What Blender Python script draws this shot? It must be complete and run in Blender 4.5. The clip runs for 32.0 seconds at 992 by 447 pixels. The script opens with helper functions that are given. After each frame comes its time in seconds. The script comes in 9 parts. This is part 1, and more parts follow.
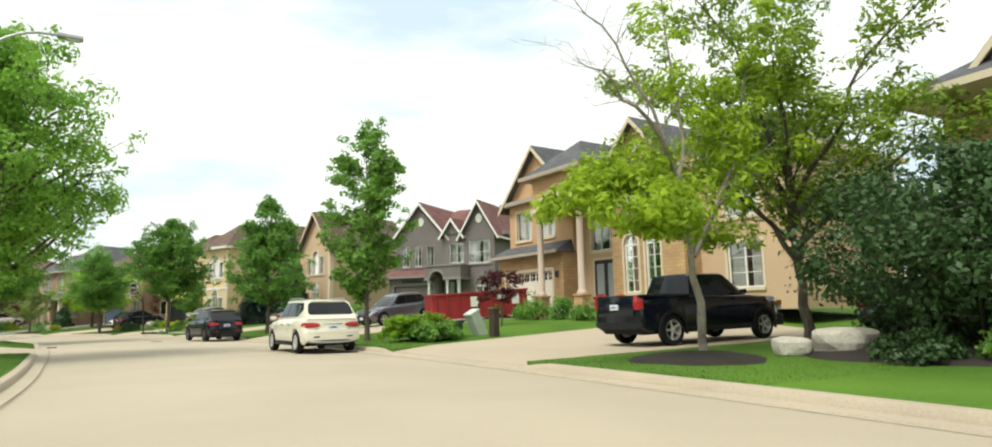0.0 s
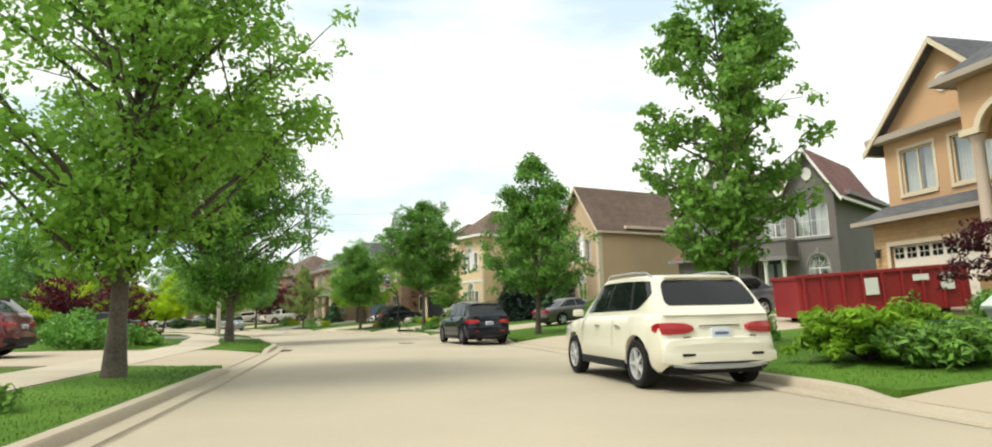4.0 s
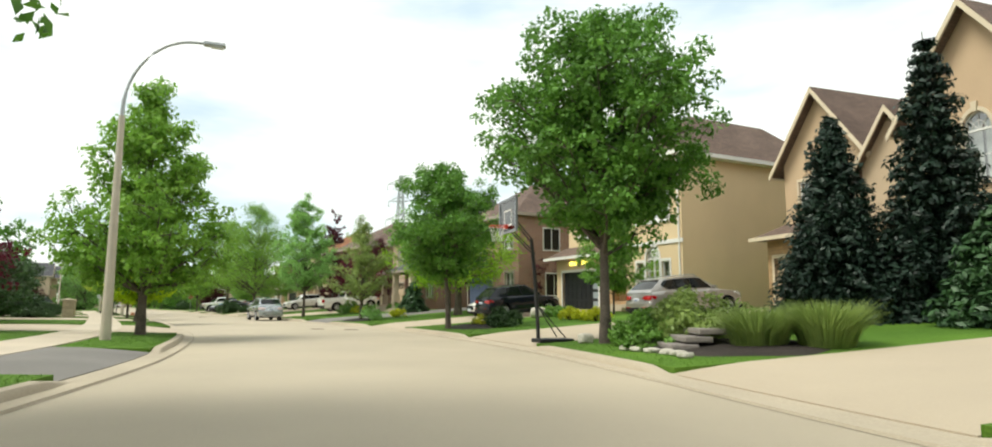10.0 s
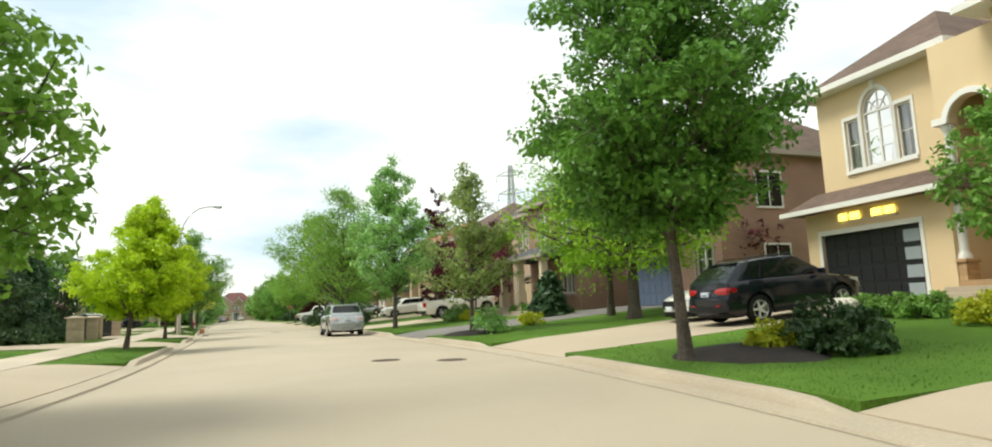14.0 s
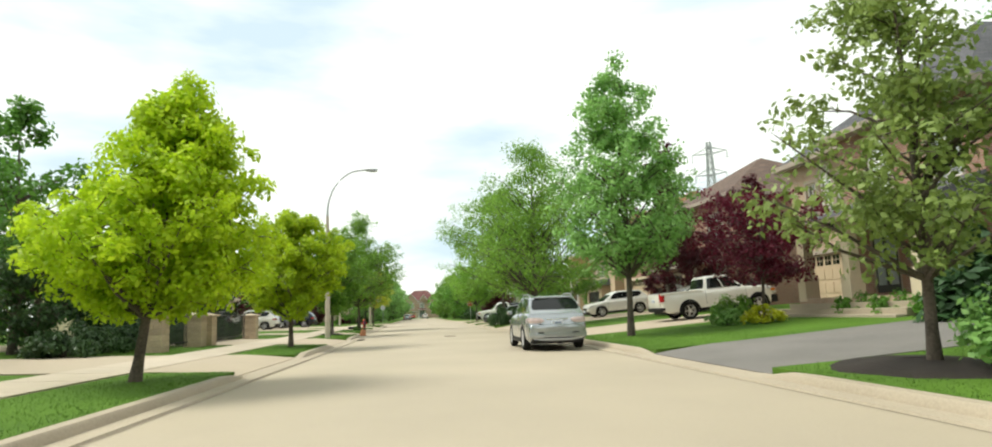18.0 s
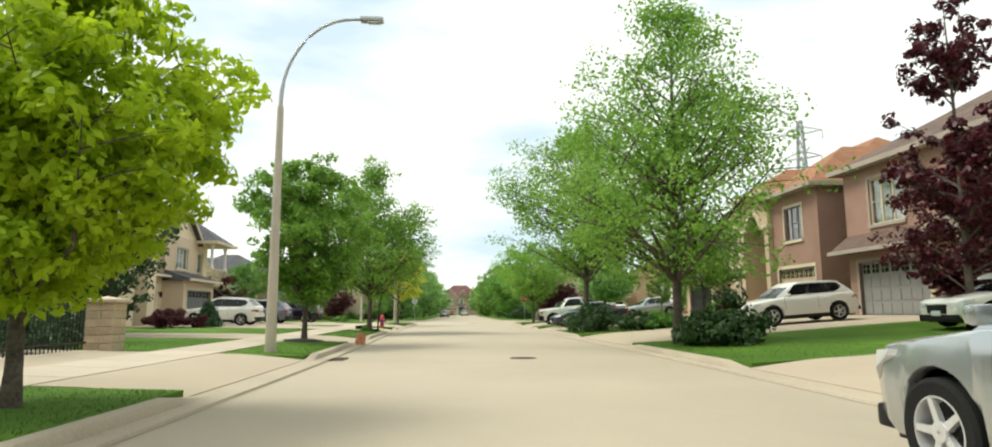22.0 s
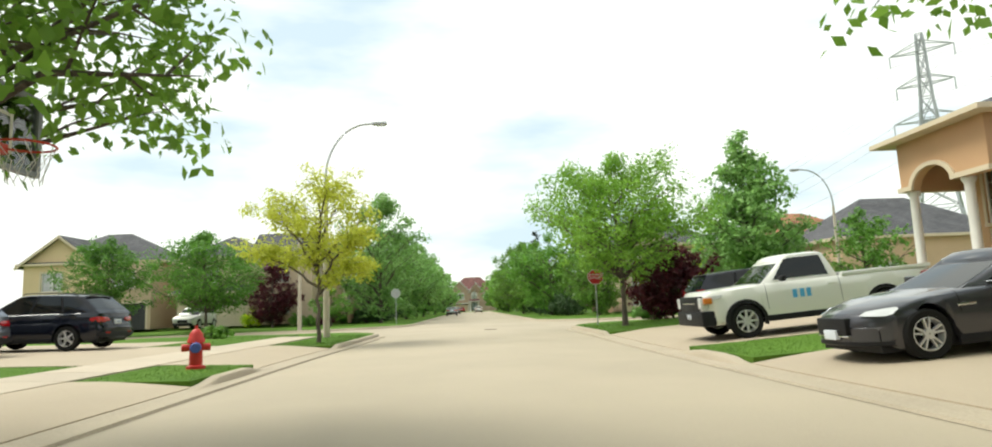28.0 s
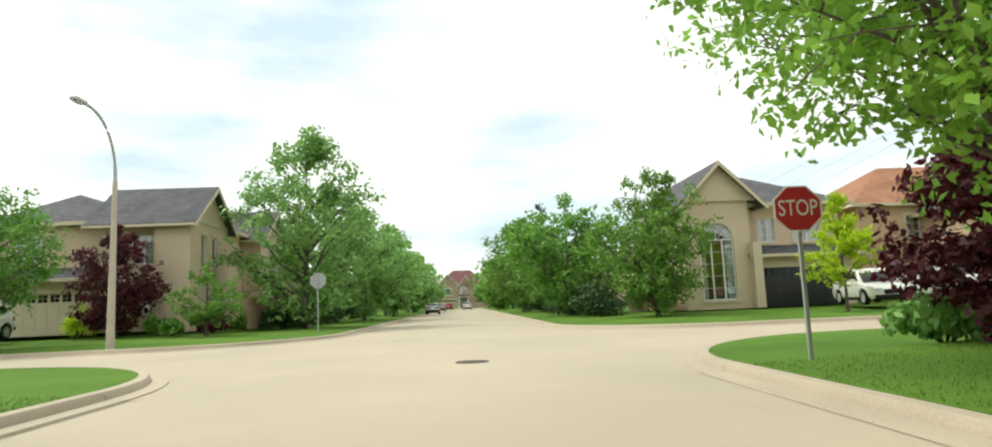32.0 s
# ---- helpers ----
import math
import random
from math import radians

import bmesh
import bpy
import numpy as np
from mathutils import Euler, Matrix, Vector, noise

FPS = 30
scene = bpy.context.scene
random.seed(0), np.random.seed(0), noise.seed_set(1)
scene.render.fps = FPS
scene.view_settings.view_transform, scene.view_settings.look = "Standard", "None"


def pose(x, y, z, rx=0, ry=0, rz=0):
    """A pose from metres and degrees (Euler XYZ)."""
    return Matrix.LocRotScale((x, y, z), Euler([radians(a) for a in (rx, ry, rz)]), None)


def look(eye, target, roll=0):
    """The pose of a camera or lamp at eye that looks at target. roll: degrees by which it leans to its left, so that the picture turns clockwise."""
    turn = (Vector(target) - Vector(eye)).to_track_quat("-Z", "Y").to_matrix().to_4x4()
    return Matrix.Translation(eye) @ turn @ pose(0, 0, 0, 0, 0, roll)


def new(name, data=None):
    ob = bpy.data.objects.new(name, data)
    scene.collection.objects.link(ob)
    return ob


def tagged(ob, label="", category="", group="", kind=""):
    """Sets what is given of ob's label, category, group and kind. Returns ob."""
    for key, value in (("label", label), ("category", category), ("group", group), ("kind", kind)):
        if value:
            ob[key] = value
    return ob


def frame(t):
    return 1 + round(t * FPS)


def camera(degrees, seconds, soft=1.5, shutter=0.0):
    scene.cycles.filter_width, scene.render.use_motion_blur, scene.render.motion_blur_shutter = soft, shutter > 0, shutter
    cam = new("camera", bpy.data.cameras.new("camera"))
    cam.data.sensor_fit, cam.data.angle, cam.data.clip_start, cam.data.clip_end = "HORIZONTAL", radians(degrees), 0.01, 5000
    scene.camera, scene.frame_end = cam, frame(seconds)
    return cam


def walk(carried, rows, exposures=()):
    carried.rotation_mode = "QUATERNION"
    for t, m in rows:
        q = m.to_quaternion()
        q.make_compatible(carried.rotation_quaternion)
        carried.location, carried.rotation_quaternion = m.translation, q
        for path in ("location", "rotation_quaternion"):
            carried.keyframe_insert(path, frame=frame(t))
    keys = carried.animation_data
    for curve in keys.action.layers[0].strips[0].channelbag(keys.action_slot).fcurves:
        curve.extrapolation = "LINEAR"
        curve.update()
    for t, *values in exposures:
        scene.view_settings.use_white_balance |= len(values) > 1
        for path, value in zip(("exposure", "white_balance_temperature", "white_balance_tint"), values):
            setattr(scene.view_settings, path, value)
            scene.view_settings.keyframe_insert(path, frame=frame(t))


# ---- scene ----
cam = camera(74.9, 32.0, soft=1.9)
PATH = [
    (0, (0.0, 0.0, 1.2), (-0.007, 1.981, 1.473), -1.3),
    (0.5, (-0.248, 0.929, 1.2), (-0.35, 2.907, 1.472), -1.1),
    (1, (-0.62, 2.112, 1.2), (-0.862, 4.078, 1.472), -0.9),
    (1.5, (-1.03, 3.261, 1.2), (-1.395, 5.208, 1.472), -0.9),
    (2, (-1.546, 4.547, 1.2), (-2.011, 6.473, 1.473), -1.1),
    (2.5, (-2.202, 6.006, 1.2), (-2.737, 7.913, 1.476), -1.2),
    (3, (-3.035, 7.694, 1.2), (-3.64, 9.58, 1.474), -1.3),
    (3.5, (-4.043, 9.507, 1.2), (-4.707, 11.373, 1.476), -1.3),
    (4, (-5.08, 11.332, 1.2), (-5.798, 13.178, 1.478), -1.3),
    (4.5, (-6.293, 13.238, 1.2), (-7.054, 15.067, 1.475), -1.2),
    (6.5, (-11.465, 21.896, 1.2), (-12.348, 23.669, 1.476), -0.8),
    (7, (-12.75, 23.92, 1.2), (-13.654, 25.683, 1.472), -0.6),
    (7.5, (-14.06, 25.987, 1.2), (-14.988, 27.738, 1.471), -0.5),
    (8, (-15.411, 27.927, 1.2), (-16.354, 29.671, 1.466), -0.4),
    (8.5, (-16.813, 29.872, 1.2), (-17.767, 31.61, 1.466), -0.3),
    (9, (-18.061, 31.791, 1.2), (-19.026, 33.523, 1.463), -0.1),
    (9.5, (-19.273, 33.82, 1.2), (-20.251, 35.546, 1.456), 0.0),
    (10, (-20.465, 35.898, 1.2), (-21.46, 37.615, 1.45), 0.1),
    (10.5, (-21.635, 37.806, 1.2), (-22.645, 39.515, 1.445), 0.0),
    (11, (-22.939, 39.416, 1.2), (-23.95, 41.124, 1.442), -0.4),
    (11.5, (-24.264, 40.939, 1.2), (-25.276, 42.646, 1.449), -1.0),
    (12, (-25.655, 42.55, 1.2), (-26.694, 44.24, 1.451), -1.2),
    (12.5, (-27.171, 44.176, 1.2), (-28.247, 45.843, 1.453), -1.3),
    (13, (-28.697, 45.811, 1.2), (-29.833, 47.437, 1.452), -1.6),
    (13.5, (-30.191, 47.372, 1.2), (-31.402, 48.943, 1.454), -1.9),
    (14, (-31.696, 48.779, 1.2), (-32.966, 50.303, 1.456), -2.3),
    (14.5, (-33.226, 50.215, 1.2), (-34.553, 51.69, 1.458), -2.7),
    (15, (-34.792, 51.459, 1.2), (-36.17, 52.885, 1.461), -2.9),
    (15.5, (-36.372, 52.622, 1.2), (-37.8, 53.998, 1.464), -2.9),
    (17.5, (-42.709, 56.501, 1.2), (-44.309, 57.671, 1.469), -2.1),
    (18, (-44.57, 57.384, 1.2), (-46.2, 58.51, 1.472), -2.1),
    (18.5, (-46.475, 58.471, 1.2), (-48.127, 59.565, 1.469), -1.9),
    (19, (-48.484, 59.514, 1.2), (-50.153, 60.582, 1.47), -1.7),
    (19.5, (-50.567, 60.71, 1.2), (-52.235, 61.782, 1.469), -1.3),
    (20, (-52.637, 61.662, 1.2), (-54.325, 62.701, 1.469), -1.2),
    (20.5, (-54.777, 62.616, 1.2), (-56.471, 63.644, 1.469), -1.2),
    (21, (-56.817, 63.75, 1.2), (-58.511, 64.779, 1.467), -1.0),
    (21.5, (-58.924, 64.895, 1.2), (-60.621, 65.92, 1.469), -0.6),
    (22, (-61.136, 66.021, 1.2), (-62.834, 67.042, 1.47), -0.2),
    (22.5, (-63.495, 67.275, 1.2), (-65.192, 68.298, 1.47), -0.3),
    (23, (-65.787, 68.577, 1.2), (-67.483, 69.603, 1.466), -0.3),
    (23.5, (-68.178, 69.894, 1.2), (-69.875, 70.918, 1.467), -0.3),
    (24, (-70.474, 71.159, 1.2), (-72.172, 72.182, 1.467), -0.5),
    (24.5, (-72.744, 72.541, 1.2), (-74.444, 73.56, 1.466), -0.7),
    (25, (-75.087, 73.763, 1.2), (-76.79, 74.778, 1.465), -0.8),
    (25.5, (-77.438, 74.909, 1.2), (-79.145, 75.917, 1.466), -1.1),
    (27.5, (-87.169, 80.2, 1.2), (-88.886, 81.194, 1.459), -2.4),
    (28, (-89.5, 81.479, 1.2), (-91.217, 82.471, 1.455), -2.3),
    (28.5, (-91.837, 82.711, 1.2), (-93.556, 83.701, 1.455), -2.3),
    (29, (-94.23, 84.011, 1.2), (-95.95, 84.999, 1.455), -2.3),
    (29.5, (-96.686, 85.368, 1.2), (-98.405, 86.358, 1.453), -2.2),
    (30, (-99.049, 86.724, 1.2), (-100.767, 87.717, 1.453), -2.2),
    (30.5, (-101.405, 88.148, 1.2), (-103.12, 89.145, 1.449), -2.1),
    (31, (-103.692, 89.526, 1.2), (-105.406, 90.528, 1.447), -2.0),
    (31.5, (-105.89, 90.831, 1.2), (-107.599, 91.841, 1.447), -2.2),
    (32, (-107.973, 92.079, 1.2), (-109.68, 93.093, 1.443), -2.4),
]
walk(cam, [(t, look(eye, target, roll)) for t, eye, target, roll in PATH], [(0.0, 0.28, 6480, 3), (32.0, 0.28, 6480, 3)])

# ---- sky, sun ----
world = bpy.data.worlds.new("overcast_sky")
scene.world = world
world.use_nodes = True
wn, wl = world.node_tree.nodes, world.node_tree.links
wn.clear()
w_out = wn.new("ShaderNodeOutputWorld")
w_bg = wn.new("ShaderNodeBackground")
w_sky = wn.new("ShaderNodeTexSky")
w_sky.sky_type = "NISHITA"
w_sky.sun_disc = False
w_sky.sun_elevation = radians(58)
w_sky.sun_rotation = radians(200)
w_scale = wn.new("ShaderNodeVectorMath")
w_scale.operation = "SCALE"
w_scale.inputs["Scale"].default_value = 0.09
w_co = wn.new("ShaderNodeTexCoord")
w_map = wn.new("ShaderNodeMapping")
w_map.inputs["Scale"].default_value = (1.5, 1.5, 5.0)
w_noise = wn.new("ShaderNodeTexNoise")
w_noise.inputs["Scale"].default_value = 1.6
w_noise.inputs["Detail"].default_value = 5
w_ramp = wn.new("ShaderNodeValToRGB")
w_ramp.color_ramp.elements[0].position = 0.34
w_ramp.color_ramp.elements[0].color = (0.66, 0.77, 0.86, 1)
w_ramp.color_ramp.elements[1].position = 0.52
w_ramp.color_ramp.elements[1].color = (1.06, 1.05, 1.0, 1)
w_mix = wn.new("ShaderNodeMix")
w_mix.data_type = "RGBA"
w_mix.inputs["Factor"].default_value = 0.9
wl.new(w_sky.outputs["Color"], w_scale.inputs[0])
wl.new(w_co.outputs["Generated"], w_map.inputs["Vector"])
wl.new(w_map.outputs["Vector"], w_noise.inputs["Vector"])
wl.new(w_noise.outputs["Fac"], w_ramp.inputs["Fac"])
wl.new(w_scale.outputs["Vector"], w_mix.inputs[6])
wl.new(w_ramp.outputs["Color"], w_mix.inputs[7])
wl.new(w_mix.outputs[2], w_bg.inputs["Color"])
w_bg.inputs["Strength"].default_value = 1.04
wl.new(w_bg.outputs["Background"], w_out.inputs["Surface"])
sun = new("sun", bpy.data.lights.new("sun", "SUN"))
sun.data.energy = 2.7
sun.data.angle = radians(24)
sun.data.color = (1.0, 0.95, 0.86)
sun.matrix_world = look((0, 0, 60), (26, 30, 0))

# ---- materials ----
MATS = {}


def shader(name):
    m = bpy.data.materials.new(name)
    m.use_nodes = True
    nt = m.node_tree
    nt.nodes.clear()
    out = nt.nodes.new("ShaderNodeOutputMaterial")
    return m, nt, out


def node(nt, kind, **vals):
    n = nt.nodes.new(kind)
    for k, v in vals.items():
        n.inputs[k.replace("_", " ")].default_value = v
    return n


def col4(c, k=1.0):
    return (min(c[0] * k, 1), min(c[1] * k, 1), min(c[2] * k, 1), 1)


def surface(name, color, rough=0.7, vary=0.16, grain=40.0, blotch=1.2, bump=0.2, metal=0.0, tint=None, coat=0.0, rand=0.0, spec=0.5):
    """A plain surface with variation at two scales, fine relief and, if asked, a shift from object to object."""
    if name in MATS:
        return MATS[name]
    m, nt, out = shader(name)
    L = nt.links
    co = node(nt, "ShaderNodeTexCoord")
    n1 = node(nt, "ShaderNodeTexNoise", Scale=blotch, Detail=4.0)
    n2 = node(nt, "ShaderNodeTexNoise", Scale=grain, Detail=3.0)
    L.new(co.outputs["Object"], n1.inputs["Vector"])
    L.new(co.outputs["Object"], n2.inputs["Vector"])
    add = node(nt, "ShaderNodeMath")
    add.operation = "ADD"
    L.new(n1.outputs["Fac"], add.inputs[0])
    L.new(n2.outputs["Fac"], add.inputs[1])
    ramp = node(nt, "ShaderNodeValToRGB")
    t = tint or color
    ramp.color_ramp.elements[0].position, ramp.color_ramp.elements[1].position = 0.30, 0.70
    ramp.color_ramp.elements[0].color = col4(t, 1 - vary)
    ramp.color_ramp.elements[1].color = col4(color, 1 + vary)
    half = node(nt, "ShaderNodeMath")
    half.operation = "MULTIPLY"
    half.inputs[1].default_value = 0.5
    L.new(add.outputs[0], half.inputs[0])
    L.new(half.outputs[0], ramp.inputs["Fac"])
    b = node(nt, "ShaderNodeBsdfPrincipled", Roughness=rough, Metallic=metal)
    b.inputs["Coat Weight"].default_value = coat
    b.inputs["Coat Roughness"].default_value = 0.06
    b.inputs["Specular IOR Level"].default_value = spec
    src = ramp.outputs["Color"]
    if rand:
        oi = node(nt, "ShaderNodeObjectInfo")
        hsv = node(nt, "ShaderNodeHueSaturation")
        mr = node(nt, "ShaderNodeMapRange")
        mr.inputs["To Min"].default_value, mr.inputs["To Max"].default_value = 1 - rand, 1 + rand
        L.new(oi.outputs["Random"], mr.inputs["Value"])
        L.new(mr.outputs["Result"], hsv.inputs["Value"])
        L.new(src, hsv.inputs["Color"])
        src = hsv.outputs["Color"]
    L.new(src, b.inputs["Base Color"])
    if bump:
        bp = node(nt, "ShaderNodeBump", Strength=bump, Distance=0.02)
        L.new(n2.outputs["Fac"], bp.inputs["Height"])
        L.new(bp.outputs["Normal"], b.inputs["Normal"])
    L.new(b.outputs["BSDF"], out.inputs["Surface"])
    MATS[name] = m
    return m


def masonry(name, c1, c2, mortar, bw, bh, gap=0.012, rough=0.85, bump=0.5, vary=0.2):
    """Coursed brick, stone or shingles; the pattern follows the wall's own axes."""
    if name in MATS:
        return MATS[name]
    m, nt, out = shader(name)
    L = nt.links
    co = node(nt, "ShaderNodeTexCoord")
    sep = node(nt, "ShaderNodeSeparateXYZ")
    L.new(co.outputs["Object"], sep.inputs[0])
    sx = node(nt, "ShaderNodeMath")
    sx.operation = "ADD"
    L.new(sep.outputs["X"], sx.inputs[0])
    L.new(sep.outputs["Y"], sx.inputs[1])
    comb = node(nt, "ShaderNodeCombineXYZ")
    L.new(sx.outputs[0], comb.inputs["X"])
    L.new(sep.outputs["Z"], comb.inputs["Y"])
    br = node(nt, "ShaderNodeTexBrick", Scale=1.0)
    br.inputs["Color1"].default_value, br.inputs["Color2"].default_value = col4(c1), col4(c2)
    br.inputs["Mortar"].default_value = col4(mortar)
    br.inputs["Mortar Size"].default_value = gap
    br.inputs["Brick Width"].default_value, br.inputs["Row Height"].default_value = bw, bh
    L.new(comb.outputs[0], br.inputs["Vector"])
    n1 = node(nt, "ShaderNodeTexNoise", Scale=0.7, Detail=5.0)
    L.new(co.outputs["Object"], n1.inputs["Vector"])
    mr = node(nt, "ShaderNodeMapRange")
    mr.inputs["From Min"].default_value, mr.inputs["From Max"].default_value = 0.3, 0.7
    mr.inputs["To Min"].default_value, mr.inputs["To Max"].default_value = 1 - vary, 1 + vary
    L.new(n1.outputs["Fac"], mr.inputs["Value"])
    hsv = node(nt, "ShaderNodeHueSaturation")
    L.new(br.outputs["Color"], hsv.inputs["Color"])
    L.new(mr.outputs["Result"], hsv.inputs["Value"])
    b = node(nt, "ShaderNodeBsdfPrincipled", Roughness=rough)
    L.new(hsv.outputs["Color"], b.inputs["Base Color"])
    bp = node(nt, "ShaderNodeBump", Strength=bump, Distance=0.02)
    bp.invert = True
    L.new(br.outputs["Fac"], bp.inputs["Height"])
    L.new(bp.outputs["Normal"], b.inputs["Normal"])
    L.new(b.outputs["BSDF"], out.inputs["Surface"])
    MATS[name] = m
    return m


def leafy(name, dark, light, glow=0.36):
    """Thin leaves: part of the light passes through; each leaf differs a little, and noise paints lit and shaded
    clumps.
    """
    if name in MATS:
        return MATS[name]
    m, nt, out = shader(name)
    L = nt.links
    geo = node(nt, "ShaderNodeNewGeometry")
    co = node(nt, "ShaderNodeTexCoord")
    # clump-sized noise: sunlit tufts and shaded gaps painted into the leaf colour
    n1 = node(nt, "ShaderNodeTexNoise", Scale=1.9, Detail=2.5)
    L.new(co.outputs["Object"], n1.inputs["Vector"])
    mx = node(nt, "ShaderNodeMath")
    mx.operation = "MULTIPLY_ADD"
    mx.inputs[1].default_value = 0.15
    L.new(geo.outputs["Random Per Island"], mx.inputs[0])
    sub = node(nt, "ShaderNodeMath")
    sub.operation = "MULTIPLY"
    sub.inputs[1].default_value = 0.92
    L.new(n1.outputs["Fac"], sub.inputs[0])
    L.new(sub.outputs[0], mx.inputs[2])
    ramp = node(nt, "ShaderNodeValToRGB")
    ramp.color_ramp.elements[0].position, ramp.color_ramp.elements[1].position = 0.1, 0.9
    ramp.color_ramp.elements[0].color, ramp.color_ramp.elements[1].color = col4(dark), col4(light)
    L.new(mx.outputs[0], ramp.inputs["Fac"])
    oi = node(nt, "ShaderNodeObjectInfo")
    mr = node(nt, "ShaderNodeMapRange")
    mr.inputs["To Min"].default_value, mr.inputs["To Max"].default_value = 0.88, 1.12
    L.new(oi.outputs["Random"], mr.inputs["Value"])
    hsv = node(nt, "ShaderNodeHueSaturation")
    L.new(mr.outputs["Result"], hsv.inputs["Value"])
    L.new(ramp.outputs["Color"], hsv.inputs["Color"])
    b = node(nt, "ShaderNodeBsdfPrincipled", Roughness=0.45)
    b.inputs["Specular IOR Level"].default_value = 0.3
    tr = node(nt, "ShaderNodeBsdfTranslucent")
    L.new(hsv.outputs["Color"], b.inputs["Base Color"])
    L.new(hsv.outputs["Color"], tr.inputs["Color"])
    mixs = node(nt, "ShaderNodeMixShader", Fac=glow)
    L.new(b.outputs["BSDF"], mixs.inputs[1])
    L.new(tr.outputs["BSDF"], mixs.inputs[2])
    L.new(mixs.outputs[0], out.inputs["Surface"])
    MATS[name] = m
    return m


def glassy(name, tint, clear=0.75, rough=0.02):
    """A pane: clear with a tint, glossy at a slant."""
    if name in MATS:
        return MATS[name]
    m, nt, out = shader(name)
    L = nt.links
    tp = node(nt, "ShaderNodeBsdfTransparent")
    tp.inputs["Color"].default_value = col4(tint)
    gl = node(nt, "ShaderNodeBsdfGlossy", Roughness=rough)
    fr = node(nt, "ShaderNodeFresnel", IOR=1.5)
    k = node(nt, "ShaderNodeMath")
    k.operation = "ADD"
    k.inputs[1].default_value = 1 - clear
    k.use_clamp = True
    L.new(fr.outputs[0], k.inputs[0])
    mixs = node(nt, "ShaderNodeMixShader")
    L.new(k.outputs[0], mixs.inputs[0])
    L.new(tp.outputs[0], mixs.inputs[1])
    L.new(gl.outputs[0], mixs.inputs[2])
    L.new(mixs.outputs[0], out.inputs["Surface"])
    MATS[name] = m
    return m


def lamp_glow(name, color, power):
    m, nt, out = shader(name)
    e = node(nt, "ShaderNodeEmission", Strength=power)
    e.inputs["Color"].default_value = col4(color)
    nt.links.new(e.outputs[0], out.inputs["Surface"])
    return m


ROAD = surface("road_concrete", (0.43, 0.362, 0.268), 0.8, 0.10, 90, 0.22, 0.14, tint=(0.375, 0.318, 0.238))
KERB = surface("kerb_concrete", (0.405, 0.34, 0.255), 0.85, 0.16, 30, 0.5, 0.25)
WALKWAY = surface("walk_concrete", (0.48, 0.405, 0.315), 0.85, 0.12, 40, 0.6, 0.2, rand=0.06)
DRIVE = surface("drive_concrete", (0.42, 0.345, 0.255), 0.85, 0.12, 60, 0.3, 0.2)
ASPHALT = surface("drive_asphalt", (0.185, 0.17, 0.158), 0.9, 0.25, 120, 0.5, 0.4)
GRASS = surface("lawn_grass", (0.098, 0.182, 0.022), 0.9, 0.30, 26, 0.35, 0.8, tint=(0.062, 0.138, 0.016), spec=0.15)
BLADES = leafy("grass_blades", (0.050, 0.115, 0.013), (0.115, 0.22, 0.03), 0.35)
SEAM = surface("road_seam", (0.31, 0.262, 0.195), 0.95, 0.3, 40, 1.5, 0.3)
MULCH = surface("mulch", (0.030, 0.022, 0.018), 0.95, 0.5, 60, 2, 0.9)
IRON = surface("cast_iron", (0.10, 0.075, 0.055), 0.7, 0.3, 60, 4, 0.4)
BARK = surface("bark", (0.125, 0.098, 0.08), 0.9, 0.35, 22, 2.5, 0.9, tint=(0.06, 0.048, 0.038))
BARK_PALE = surface("pale_bark", (0.30, 0.26, 0.22), 0.9, 0.3, 25, 3, 0.7, tint=(0.18, 0.15, 0.12))
LEAF = {
    "shade": leafy("leaf_shade", (0.012, 0.034, 0.01), (0.088, 0.165, 0.052), 0.2),
    "locust_green": leafy("leaf_locust_green", (0.06, 0.14, 0.008), (0.4, 0.55, 0.05)),
    # low dark ends put the shade inside the crowns into the leaf colour
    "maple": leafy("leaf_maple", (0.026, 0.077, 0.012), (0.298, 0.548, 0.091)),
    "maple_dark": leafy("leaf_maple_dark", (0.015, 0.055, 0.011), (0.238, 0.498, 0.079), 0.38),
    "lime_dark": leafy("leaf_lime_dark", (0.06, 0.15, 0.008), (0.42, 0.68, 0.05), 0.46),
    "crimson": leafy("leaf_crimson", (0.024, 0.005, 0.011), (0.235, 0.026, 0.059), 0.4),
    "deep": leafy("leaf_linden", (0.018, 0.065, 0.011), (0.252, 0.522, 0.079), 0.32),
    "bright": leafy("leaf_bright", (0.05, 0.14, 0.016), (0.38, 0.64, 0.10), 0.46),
    "fresh": leafy("leaf_fresh", (0.06, 0.16, 0.035), (0.42, 0.7, 0.2)),
    "lime": leafy("leaf_lime", (0.156, 0.312, 0.01), (0.746, 0.9, 0.045), 0.52),
    "yellow": leafy("leaf_yellow", (0.32, 0.37, 0.02), (0.80, 0.83, 0.15), 0.58),
    "locust": leafy("leaf_locust", (0.10, 0.19, 0.01), (0.50, 0.66, 0.05), 0.5),
    "burgundy": leafy("leaf_burgundy", (0.010, 0.003, 0.005), (0.143, 0.020, 0.033), 0.3),
    "spruce": leafy("needle_spruce", (0.008, 0.030, 0.011), (0.069, 0.148, 0.049), 0.1),
    "dark_spruce": leafy("needle_dark", (0.003, 0.009, 0.007), (0.027, 0.054, 0.033), 0.1),
    "olive": leafy("leaf_olive", (0.077, 0.130, 0.029), (0.404, 0.515, 0.144)),
    "gold": leafy("leaf_gold", (0.2, 0.25, 0.01), (0.8, 0.8, 0.045)),
}
WHITE = surface("white_trim", (0.74, 0.72, 0.68), 0.6, 0.06, 60, 1, 0.05)
